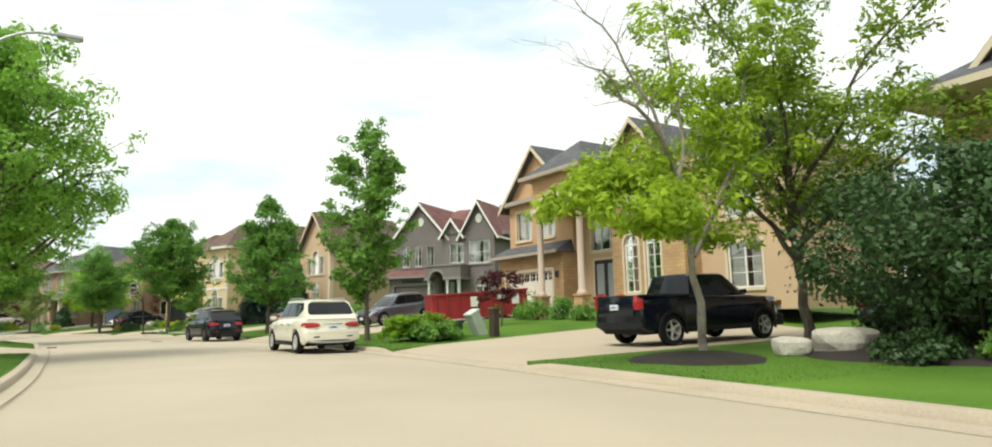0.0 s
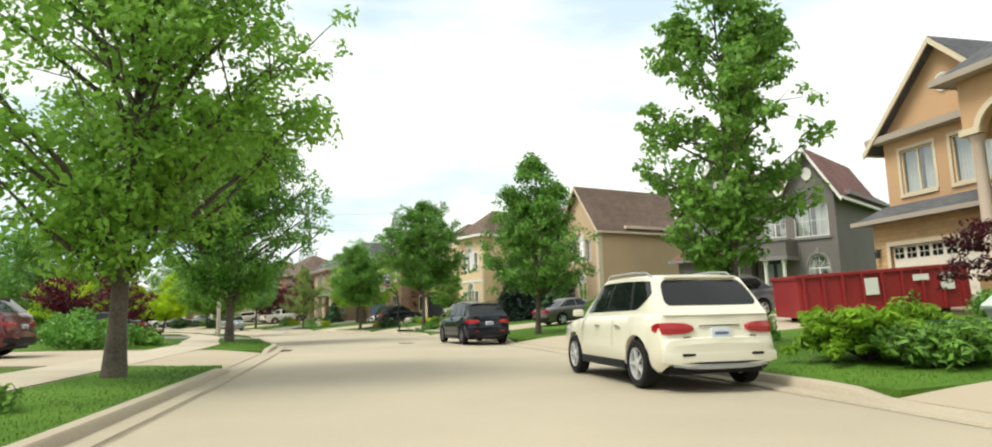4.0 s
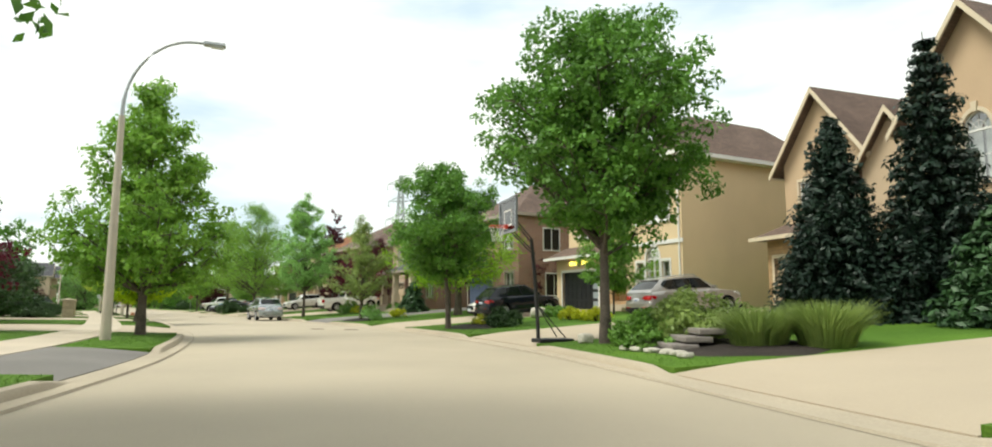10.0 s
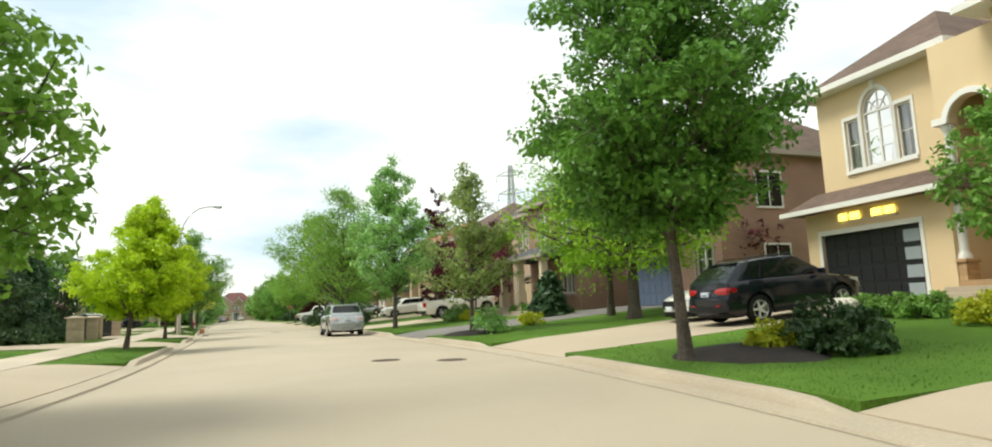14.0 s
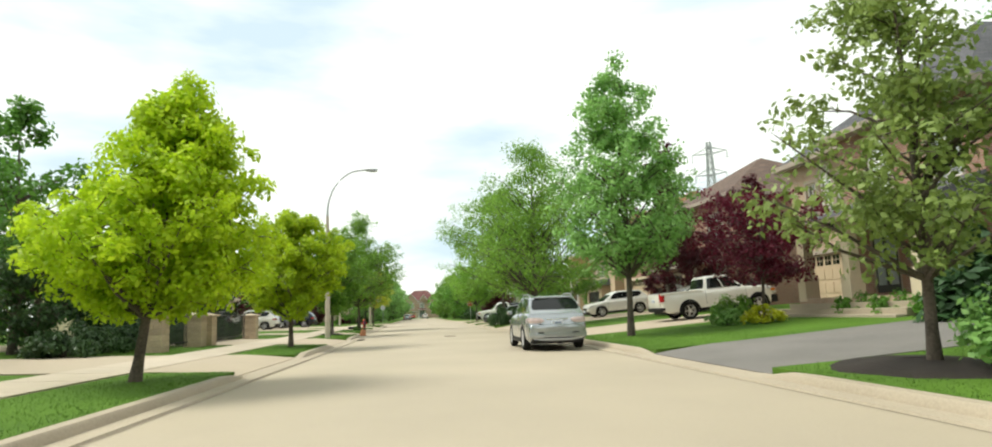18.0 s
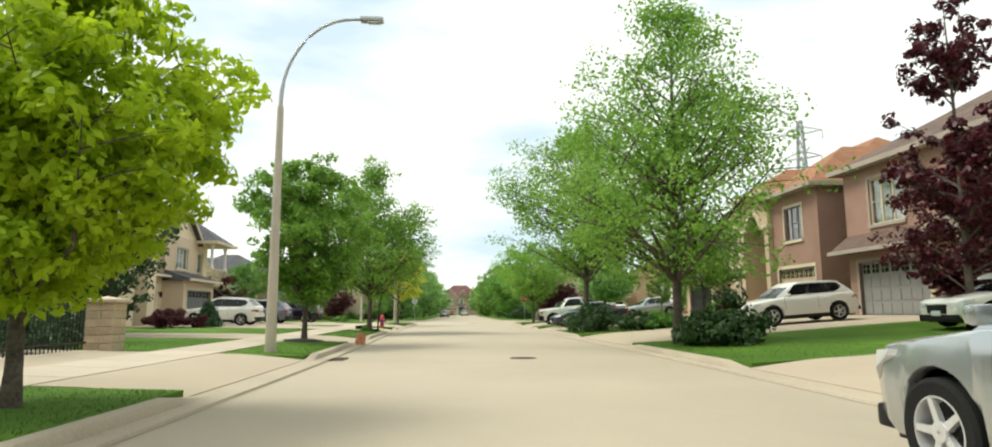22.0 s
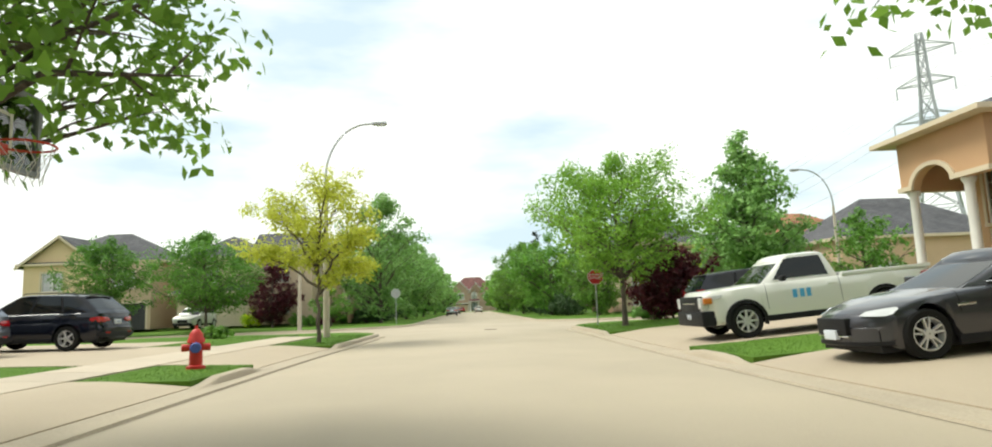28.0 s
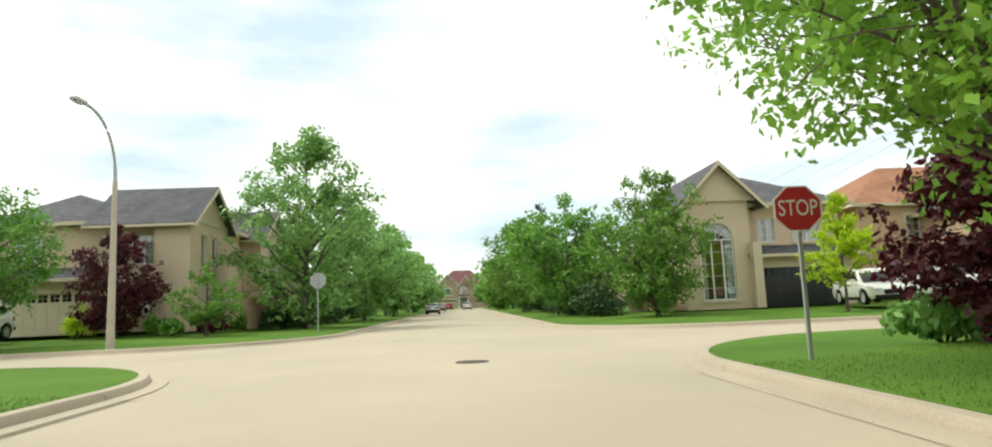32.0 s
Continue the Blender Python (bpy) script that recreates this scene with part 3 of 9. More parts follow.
def grass_blades(name, spans, d0, d1, per, seed):
    """Loose grass blades over a strip of lawn near the kerb."""
    rng = np.random.default_rng(seed)
    rows = []
    for a, b in spans:
        a, b = max(a, 66.0), min(b, 205.5)
        if b <= a:
            continue
        n = int((b - a) * abs(d1 - d0) * per)
        rows.append(np.stack([a + 0.1 + (b - a - 0.2) * rng.random(n), d0 + (d1 - d0) * rng.random(n) ** 1.4], 1))
    q = np.concatenate(rows)
    base = np.array([(*at(float(s), float(d)), land(float(d), float(s)) - 0.005) for s, d in q])
    n = len(q)
    w = rng.random(n) * 6.283
    h = 0.02 + 0.03 * rng.random(n)
    side = np.stack([np.cos(w), np.sin(w), np.zeros(n)], 1) * 0.006
    tip = base + np.stack([rng.normal(size=n) * 0.02, rng.normal(size=n) * 0.02, h], 1)
    v = np.stack([base - side, base + side, tip], 1).reshape(-1, 3)
    me = bpy.data.meshes.new(name)
    me.vertices.add(len(v))
    me.vertices.foreach_set("co", v.astype(np.float32).ravel())
    me.loops.add(3 * n)
    me.loops.foreach_set("vertex_index", np.arange(3 * n, dtype=np.int32))
    me.polygons.add(n)
    me.polygons.foreach_set("loop_start", np.arange(0, 3 * n, 3, dtype=np.int32))
    me.update(calc_edges=True)
    me.materials.append(BLADES)
    return tagged(new(name, me), "short uneven blades of mown grass", "grass", kind="stuff")


grass_blades("grass_verge", LAWN_L, -4.93, -6.9, 260, 5)
grass_blades("grass_front", LAWN_R, 4.93, 9.0, 190, 6)
grass_blades("grass_yard", LAWN_IN, -8.6, -11.0, 120, 7)

# ---- plants ----
def leaf_mesh(name, centres, spread, count, size, rng, droop=0.25, flat=0.55, long=1.5):
    """Many small folded leaves gathered round the given clump centres."""
    centres = np.asarray(centres)
    spread = np.broadcast_to(np.asarray(spread, float), (len(centres),))
    which = rng.choice(len(centres), count, p=spread**2 / (spread**2).sum())
    off = rng.normal(size=(count, 3))
    off /= np.linalg.norm(off, axis=1, keepdims=True)
    off *= (rng.random((count, 1)) ** 0.5) * spread[which][:, None]
    off[:, 2] *= 0.72
    off[:, 2] -= droop * (off[:, 0] ** 2 + off[:, 1] ** 2) ** 0.5
    p = centres[which] + off
    nrm = rng.normal(size=(count, 3)) * (1 - flat)
    nrm[:, 2] += flat
    nrm += 1.0 * off / (spread[which][:, None] + 1e-6)
    nrm /= np.linalg.norm(nrm, axis=1, keepdims=True)
    a = np.cross(nrm, rng.normal(size=(count, 3)))
    a /= np.linalg.norm(a, axis=1, keepdims=True)
    b = np.cross(nrm, a)
    sz = size * (0.65 + 0.7 * rng.random((count, 1)))
    v = np.stack([p - a * sz * long * 0.5, p + b * sz * 0.42 + nrm * sz * 0.12, p + a * sz * long * 0.5, p - b * sz * 0.42 + nrm * sz * 0.12], 1).reshape(-1, 3)
    me = bpy.data.meshes.new(name)
    me.vertices.add(len(v))
    me.vertices.foreach_set("co", v.astype(np.float32).ravel())
    me.loops.add(count * 4)
    me.loops.foreach_set("vertex_index", np.arange(count * 4, dtype=np.int32))
    me.polygons.add(count)
    me.polygons.foreach_set("loop_start", np.arange(0, count * 4, 4, dtype=np.int32))
    me.update(calc_edges=True)
    return me


CROWN = {
    "oval": lambda v: math.sin(math.pi * (0.10 + 0.86 * v)) ** 0.75,
    "round": lambda v: max(0.0, 1 - (2 * v - 0.92) ** 2) ** 0.5,
    "pyramid": lambda v: min(1.0, 0.55 + 2.2 * v) * (1 - v) ** 0.72 * 1.12,
    "spire": lambda v: min(1.0, 0.6 + 2.5 * v) * (1 - v) ** 0.9 * 1.1,
    "vase": lambda v: 0.42 + 0.62 * math.sin(math.pi * min(1, v * 0.86)) if v < 0.9 else 0.5,
    "skirt": lambda v: 0.95 * math.sin(math.pi * min(1.0, 0.2 + 0.75 * v / 0.55)) if v < 0.55 else 0.16,
    "umbrella": lambda v: 0.35 + 0.75 * math.sin(math.pi * (0.12 + 0.62 * v)) - 0.25 * v,
}


def crown_points(rng, shape, base, top, radius, n, lump=0.35):
    """Points near the outside of a crown."""
    f = CROWN[shape]
    out = []
    ph = rng.random(6) * 6.28
    while len(out) < n:
        v = rng.random()
        r = f(v)
        if rng.random() > r + 0.15:
            continue
        w = len(out) * 2.39996 + rng.normal() * 0.5
        edge = 1 + lump * 0.36 * (math.sin(2 * w + ph[0] + 5 * v) + math.sin(3 * w + ph[1] - 7 * v) * 0.7 + math.sin(5 * w + ph[2] + 9 * v) * 0.5)
        q = 0.82 + 0.2 * rng.random() if rng.random() < 0.72 else 0.25 + 0.5 * rng.random()
        out.append((math.cos(w) * r * q * radius * edge, math.sin(w) * r * q * radius * edge, base + (top - base) * v))
    return out


TREE_MESH = {}


RISE = {"umbrella": 0.15, "skirt": 0.35, "vase": 0.7, "round": 0.55, "spire": 0.7}


def tree(label, s, d, height, radius, clear, trunk=0.13, shape="oval", leaf="maple", clumps=110, leaves=9000, size=0.13, seed=0, bark=None,
         spread=None, lump=0.3, lean=(0, 0), turn=None, stems=1, category="tree", group="", droop=0.25, name="tree", lift=0.0, bare=0):
    """A tree: tapered trunk, limbs that rise from it to the edge of the crown, and sprays of small leaves along each limb and its twigs."""
    key = (height, radius, clear, trunk, shape, leaf, clumps, leaves, size, seed)
    if key not in TREE_MESH:
        rng = np.random.default_rng(seed + 11)
        sp = spread * 0.78 if spread else radius * 0.15
        hh = clear + (height - clear) * 0.86
        wood, boughs, trunks = Geo(), Geo(), []
        for st in range(stems):
            bend = rng.normal(size=2) * 0.05 * height * (0.4 if stems == 1 else 1.2)
            path, rad = [], []
            for i in range(10):
                k = i / 9
                x = bend[0] * k * k + 0.03 * math.sin(5 * k + seed) + lean[0] * k * height
                y = bend[1] * k * k + 0.03 * math.cos(4 * k + seed) + lean[1] * k * height
                path.append((x, y, -0.15 + k * (hh + 0.15)))
                rad.append(trunk * (1.35 if i == 0 else 1.0) * (1 - 0.88 * k) / math.sqrt(stems))
            wood.tube(path, rad, 10)
            trunks.append((path, rad))

        def on_trunk(z, st):
            path, rad = trunks[st]
            k = min(max((z + 0.15) / (hh + 0.15), 0.0), 0.985) * 9
            j = min(8, int(k))
            return Vector(path[j]).lerp(Vector(path[j + 1]), k - j), rad[j]

        pts, spreads = [], []
        tips = crown_points(rng, shape, clear + sp, height - sp * 0.5, radius * 0.97, max(9, int(clumps * 0.42)), lump)
        tips.append((0, 0, height - sp * 0.5))
        for i, tip in enumerate(tips):
            t = Vector(tip) + Vector((lean[0], lean[1], 0)) * tip[2]
            out = math.hypot(t.x, t.y)
            st = i % stems
            za = min(max(t.z - RISE.get(shape, 0.8) * out * (0.65 + 0.6 * rng.random()), clear * 0.82), height * 0.86)
            a, r0 = on_trunk(za, st)
            r0 = min(r0 * 0.6, 0.012 + 0.018 * (t - a).length)
            run = (t - a).length
            mid = a.lerp(t, 0.5) + Vector((rng.normal() * 0.05, rng.normal() * 0.05, 0.07 * rng.normal())) * run
            boughs.tube([a, a.lerp(mid, 0.55), mid, mid.lerp(t, 0.55), t], [r0, r0 * 0.8, r0 * 0.55, r0 * 0.3, 0.005], 5, False)
            for q in (0.34, 0.56, 0.74, 0.88, 1.0):
                c = a.lerp(mid, q * 2) if q < 0.5 else mid.lerp(t, q * 2 - 1)
                if q < 0.5 and rng.random() < 0.25:
                    continue
                pts.append(c + Vector(rng.normal(size=3)) * sp * 0.35)
                spreads.append(sp * (1.18 - 0.42 * q) * (0.75 + 0.5 * rng.random()))
                if q > 0.4 and q < 0.95:
                    side = (t - a).cross(Vector((0, 0, 1))).normalized() * (1 if rng.random() < 0.5 else -1)
                    tw = c + side * run * (0.16 + 0.16 * rng.random()) + (t - a) * 0.14 + Vector((0, 0, 0.1 * rng.normal() * run))
                    boughs.tube([c, c.lerp(tw, 0.6) + Vector((0, 0, 0.03)), tw], [r0 * 0.32, r0 * 0.2, 0.004], 3, False)
                    pts.append(tw)
                    spreads.append(sp * (0.62 + 0.45 * rng.random()))
        for tip in crown_points(rng, "vase", clear + 1.2, height, radius, bare, lump):
            t = Vector(tip)
            a, r0 = on_trunk(max(t.z - 0.9 * math.hypot(t.x, t.y), hh * 0.3), 0)
            r0 *= 0.65
            mid = a.lerp(t, 0.5) + Vector((rng.normal() * 0.15, rng.normal() * 0.15, 0.1))
            boughs.tube([a, a.lerp(mid, 0.5), mid, mid.lerp(t, 0.55), t], [r0, r0 * 0.7, r0 * 0.45, r0 * 0.25, 0.004], 5)
            for q in range(5):
                fork = mid.lerp(t, 0.15 + 0.16 * q)
                boughs.tube([fork, fork + Vector((rng.normal() * 0.4, rng.normal() * 0.4, 0.25 + 0.3 * rng.random()))], [r0 * 0.3, 0.004], 4)
        near = 60 < s < 208 and abs(d) < 8
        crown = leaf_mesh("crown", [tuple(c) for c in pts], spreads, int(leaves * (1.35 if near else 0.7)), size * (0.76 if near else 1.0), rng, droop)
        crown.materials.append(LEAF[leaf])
        TREE_MESH[key] = (wood.mesh("trunk", True), boughs.mesh("branchwork", True), crown)
        for m in TREE_MESH[key][:2]:
            m.materials.append(bark or BARK)
    wood, boughs, crown = TREE_MESH[key]
    root = thing(name, place(s, d, turn if turn is not None else (seed * 57) % 360, lift), label, category, group)
    part("trunk", wood, None, root)
    tagged(part("branchwork", boughs, None, root), kind="stuff")
    part("crown", crown, None, root)
    return root


def locust(label, s, d, leaders, trunk, leaf, leaves, size, seed, bark, keep, side=1.3):
    """An open tree: a few curved leaders, crooked side branches with twigs, and flat sprays of small leaves where keep() lets them grow."""
    rng = np.random.default_rng(seed)
    wood, boughs = Geo(), Geo()
    pts, spreads = [], []
    for i, line in enumerate(leaders):
        line = [Vector(p) for p in line]
        fine = []
        for a, b in zip(line[:-1], line[1:]):
            for q in (0, 0.33, 0.67):
                fine.append(a.lerp(b, q) + Vector(rng.normal(size=3)) * 0.035)
        fine.append(line[-1])
        n = len(fine) - 1
        r0 = trunk if i == 0 else trunk * 0.58
        (wood if i == 0 else boughs).tube(fine, [r0 * (1 - 0.93 * (k / n) ** 0.8) + 0.004 for k in range(n + 1)], 8)
        start = 2 if i else max(2, int(n * 0.45))
        for k in range(start, n + 1):
            for fork in range(2 if k > start + 1 else 1):
                a = fine[k]
                way = (fine[k] - fine[k - 1]).normalized()
                w = rng.random() * 6.283
                out = Vector((math.cos(w), math.sin(w), 0.25 + 0.35 * rng.random())) * 0.8 + way * 0.55
                run = side * (0.55 + 0.75 * rng.random()) * (1.1 - 0.45 * k / n)
                b = a + out * run * 0.55 + Vector(rng.normal(size=3)) * 0.08
                c = b + out * run * 0.5 + Vector((rng.normal() * 0.12, rng.normal() * 0.12, 0.10 * rng.normal() - 0.04))
                rb = max(0.007, r0 * (1 - 0.9 * k / n) * 0.42)
                boughs.tube([a, a.lerp(b, 0.5) + Vector(rng.normal(size=3)) * 0.03, b, c], [rb, rb * 0.75, rb * 0.5, 0.004], 5, False)
                ends = [b.lerp(c, 0.5), c]
                for q in range(4):
                    f = a.lerp(b, 0.45 + 0.5 * rng.random()) if q < 2 else b.lerp(c, rng.random())
                    e = f + Vector((rng.normal() * 0.34, rng.normal() * 0.34, 0.16 * rng.normal() + 0.04)) * side * 0.8
                    boughs.tube([f, f.lerp(e, 0.5) + Vector(rng.normal(size=3)) * 0.025, e], [rb * 0.4, rb * 0.28, 0.003], 4, False)
                    ends.append(e)
                for e in ends:
                    if rng.random() < keep(e):
                        pts.append(tuple(e))
                        spreads.append(0.24 + 0.24 * rng.random())
    crown = leaf_mesh("crown", pts, spreads, leaves, size, rng, 0.25, 0.7, 2.1)
    crown.materials.append(LEAF[leaf])
    root = thing("tree", place(s, d), label, "tree")
    part("trunk", wood, bark, root)
    tagged(part("branchwork", boughs, bark, root), kind="stuff")
    part("crown", crown, None, root)
    return root


def conifer(label, s, d, height, radius, leaf="spruce", layers=15, seed=0, size=0.16, name="spruce_tree"):
    rng = np.random.default_rng(seed + 300)
    pts, spreads = [], []
    wood = Geo().tube([(0, 0, -0.1), (0.03, 0, height * 0.5), (0, 0.02, height * 0.97)], [0.14, 0.08, 0.012], 8)
    limb = Geo()
    for i in range(layers):
        v = i / layers
        z = 0.25 + v * (height - 0.5)
        r = radius * (1 - v) ** 0.85 + 0.08
        m = max(5, int(11 * (1 - v) + 5))
        for k in range(m):
            w = 2 * math.pi * (k + rng.random() * 0.6) / m + i
            rr = r * (0.8 + 0.35 * rng.random())
            tip = (math.cos(w) * rr, math.sin(w) * rr, z - 0.16 * rr + 0.10 * rng.random())
            limb.tube([(0, 0, z), tip], [0.025, 0.006], 4, False)
            for q in (0.35, 0.6, 0.82, 1.0):
                pts.append((tip[0] * q, tip[1] * q, z + (tip[2] - z) * q))
                spreads.append(0.16 + 0.20 * rr * (0.4 + 0.5 * (1 - abs(q - 0.6))))
    crown = leaf_mesh("crown", pts, spreads, int(len(pts) * (34 if radius > 1 else 9)), size * (0.72 if radius > 1 else 1.15), rng, 0.35, 0.75, 2.0)
    crown.materials.append(LEAF[leaf])
    root = thing(name, place(s, d), label, "conifer")
    part("trunk", wood, BARK, root)
    tagged(part("branchwork", limb, BARK, root), kind="stuff")
    part("crown", crown, None, root)
    return root


BUSH_MESH = {}


def bush(label, s, d, w, h, leaf="maple", leaves=2200, size=0.09, seed=0, name="shrub", group="", lift=0.0, turn=0, long=1.0):
    """A shrub: short stems and a lumpy dome of leaves."""
    key = (w, h, leaf, leaves, size, seed)
    if key not in BUSH_MESH:
        rng = np.random.default_rng(seed + 900)
        pts, sp = [], []
        for _ in range(46):
            a, q = rng.random() * 6.283, math.sqrt(rng.random())
            zz = h * (0.12 + 0.78 * rng.random() * (1 - 0.62 * q * q))
            pts.append((math.cos(a) * q * w * 0.42 * long, math.sin(a) * q * w * 0.42, zz))
            sp.append(min(w, h) * (0.14 + 0.16 * rng.random()))
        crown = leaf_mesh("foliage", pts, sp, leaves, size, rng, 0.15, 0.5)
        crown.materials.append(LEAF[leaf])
        wood = Geo()
        for p in pts[::4]:
            wood.tube([(p[0] * 0.12, p[1] * 0.12, -0.05), (p[0] * 0.5, p[1] * 0.5, p[2] * 0.6), p], [0.022, 0.014, 0.004], 5, False)
        wm = wood.mesh("woody_stem", True)
        wm.materials.append(BARK)
        BUSH_MESH[key] = (crown, wm)
    crown, wm = BUSH_MESH[key]
    root = thing(name, place(s, d, turn, lift), label, "shrub", group)
    part("foliage", crown, None, root)
    part("woody_stem", wm, None, root)
    return root


def juniper(label, s, d, w, h, leaf, leaves, seed):
    """A low spreading evergreen: arching tiers of sprays, flat on top and hollow beneath."""
    rng = np.random.default_rng(seed + 700)
    pts, sp, wood = [], [], Geo()
    for k in range(64):
        a = k * 2.39996 + rng.normal() * 0.2
        reach = w / 2 * (0.45 + 0.6 * rng.random())
        tip = h * (0.30 + 0.62 * rng.random())
        e = Vector((math.cos(a) * reach, math.sin(a) * reach, tip - 0.06))
        mid = Vector((e.x * 0.5, e.y * 0.5, tip * 0.95))
        wood.tube([(0, 0, 0.0), mid * 0.55, mid, e], [0.025, 0.018, 0.012, 0.004], 5, False)
        for q in (0.35, 0.55, 0.75, 0.95):
            c = mid.lerp(e, q * 2 - 1) if q > 0.5 else (mid * 0.55).lerp(mid, q * 2)
            pts.append(tuple(c + Vector(rng.normal(size=3)) * 0.05))
            sp.append(0.10 + 0.12 * rng.random())
    crown = leaf_mesh("foliage", pts, sp, leaves, 0.055, rng, 0.1, 0.75, 2.8)
    crown.materials.append(LEAF[leaf])
    root = thing("juniper", place(s, d), label, "shrub")
    part("foliage", crown, None, root)
    part("woody_stem", wood, BARK, root)
    return root


def tall_grass(label, s, d, w, h, blades=900, seed=0, leaf="olive"):
    rng = np.random.default_rng(seed + 50)
    g = Geo()
    for _ in range(blades):
        a, q = rng.random() * 6.283, rng.random() ** 0.7 * w * 0.22
        x, y = math.cos(a) * q, math.sin(a) * q
        l = h * (0.6 + 0.5 * rng.random())
        o = w * 0.36 * rng.random()
        t = 0.012
        c, e = math.cos(a), math.sin(a)
        p = [(x, y, 0), (x + c * o * 0.3, y + e * o * 0.3, l * 0.6), (x + c * o, y + e * o, l)]
        g.add([(p[0][0] - e * t, p[0][1] + c * t, 0), (p[0][0] + e * t, p[0][1] - c * t, 0), (p[1][0] + e * t, p[1][1] - c * t, p[1][2]),
               (p[1][0] - e * t, p[1][1] + c * t, p[1][2]), p[2]], [(0, 1, 2, 3), (3, 2, 4)])
    root = thing("ornamental_grass", place(s, d), label, "grass clump")
    part("blades", g, LEAF[leaf], root)
    return root


def mulch_bed(s, d, rx, ry, h=0.16, label="low mound of dark brown mulch", turn=0):
    rng = np.random.default_rng(int(s * 10) % 9973)
    g = Geo()
    n, rings = 28, 6
    for i in range(rings + 1):
        k = i / rings
        for j in range(n):
            a = 2 * math.pi * j / n
            wob = 1 + 0.06 * math.sin(3 * a + s) + 0.04 * math.sin(7 * a)
            g.v.append((math.cos(a) * ry * k * wob, math.sin(a) * rx * k * wob, h * (1 - k * k) - 0.05 * (k > 0.95) + 0.015 * rng.random()))
    for i in range(rings):
        for j in range(n):
            g.f.append((i * n + j, (i + 1) * n + j, (i + 1) * n + (j + 1) % n, i * n + (j + 1) % n))
    ob = part("mulch_bed", g, MULCH, smooth=True)
    slope = math.atan(land(d + 0.5, s) - land(d - 0.5, s))
    ob.matrix_world = place(s, d, 0, 0.012) @ Matrix.Rotation(-slope, 4, "Y") @ Matrix.Rotation(radians(turn), 4, "Z")
    return tagged(ob, label, "mulch bed")


def boulder(s, d, w, h, seed, label="rough pale limestone boulder on dark mulch"):
    bm = bmesh.new()
    bmesh.ops.create_icosphere(bm, subdivisions=3, radius=0.5)
    rng = np.random.default_rng(seed)
    off = Vector(rng.random(3) * 20)
    for v in bm.verts:
        c = v.co
        c = Vector([math.copysign(abs(x * 2) ** 0.55 * 0.5, x) for x in c])
        c *= 1 + 0.16 * noise.noise(c * 2.2 + off) + 0.05 * noise.noise(c * 7 + off)
        v.co = Vector((c.x * w, c.y * w * 0.75, (c.z + 0.42) * h))
    me = bpy.data.meshes.new("boulder")
    bm.to_mesh(me)
    bm.free()
    me.materials.append(surface("limestone", (0.52, 0.48, 0.41), 0.9, 0.25, 18, 2, 0.8))
    ob = new("boulder", me)
    ob.matrix_world = place(s, d, rng.random() * 60)
    return tagged(ob, label, "boulder", "garden boulders")

# ---- vehicles ----
def lerp(a, b, t):
    return a + (b - a) * t


def curve(pts, x):
    return float(np.interp(x, [p[0] for p in pts], [p[1] for p in pts]))


WHEEL_MESH = {}


def wheel(car, x, y, r, w, spokes, rimmat):
    key = (r, w, spokes, rimmat.name)
    if key not in WHEEL_MESH:
        t = Geo().wheelshape(0, 0, 0, [(r * 0.66, -w * 0.46), (r * 0.9, -w * 0.5), (r * 0.98, -w * 0.4), (r, 0), (r * 0.98, w * 0.4), (r * 0.9, w * 0.5), (r * 0.66, w * 0.46), (r * 0.66, -w * 0.46)], 28)
        rim = Geo().wheelshape(0, 0, 0, [(r * 0.68, w * 0.44), (r * 0.62, w * 0.46), (r * 0.60, w * 0.30), (r * 0.58, -w * 0.3), (0.01, -w * 0.3)], 28)
        for k in range(spokes):
            a = 2 * math.pi * k / spokes + (0.11 * (-1) ** k if spokes >= 9 else 0.0)
            c, e = math.cos(a), math.sin(a)
            p, q = (0.030, 0.022) if spokes < 9 else (0.016, 0.012)
            vs = []
            for rr, hw, yy in ((0.05, p, w * 0.40), (r * 0.63, q, w * 0.44)):
                vs += [(c * rr - e * hw, yy, e * rr + c * hw), (c * rr + e * hw, yy, e * rr - c * hw), (c * rr + e * hw, yy - 0.04, e * rr - c * hw), (c * rr - e * hw, yy - 0.04, e * rr + c * hw)]
            rim.add(vs, [(0, 1, 5, 4), (1, 2, 6, 5), (2, 3, 7, 6), (3, 0, 4, 7), (4, 5, 6, 7)])
        rim.wheelshape(0, 0, 0, [(0.075, w * 0.36), (0.07, w * 0.45), (0.01, w * 0.46)], 14)
        disc = Geo().wheelshape(0, 0, 0, [(r * 0.57, -w * 0.1), (r * 0.57, -w * 0.05), (0.05, -w * 0.05)], 20)
        WHEEL_MESH[key] = (t.mesh("tyre", True), rim.mesh("rim", True), disc.mesh("brake_disc", True))
        for m, k in zip(WHEEL_MESH[key], (TYRE, rimmat, BLACKPLASTIC)):
            m.materials.append(k)
    t, rim, disc = WHEEL_MESH[key]
    ob = part("wheel", t, None, car)
    ob.matrix_local = pose(x, y, r, 0, 0, 90 if x < 0 else -90)
    part("rim", rim, None, ob)
    part("brake_disc", disc, None, ob)


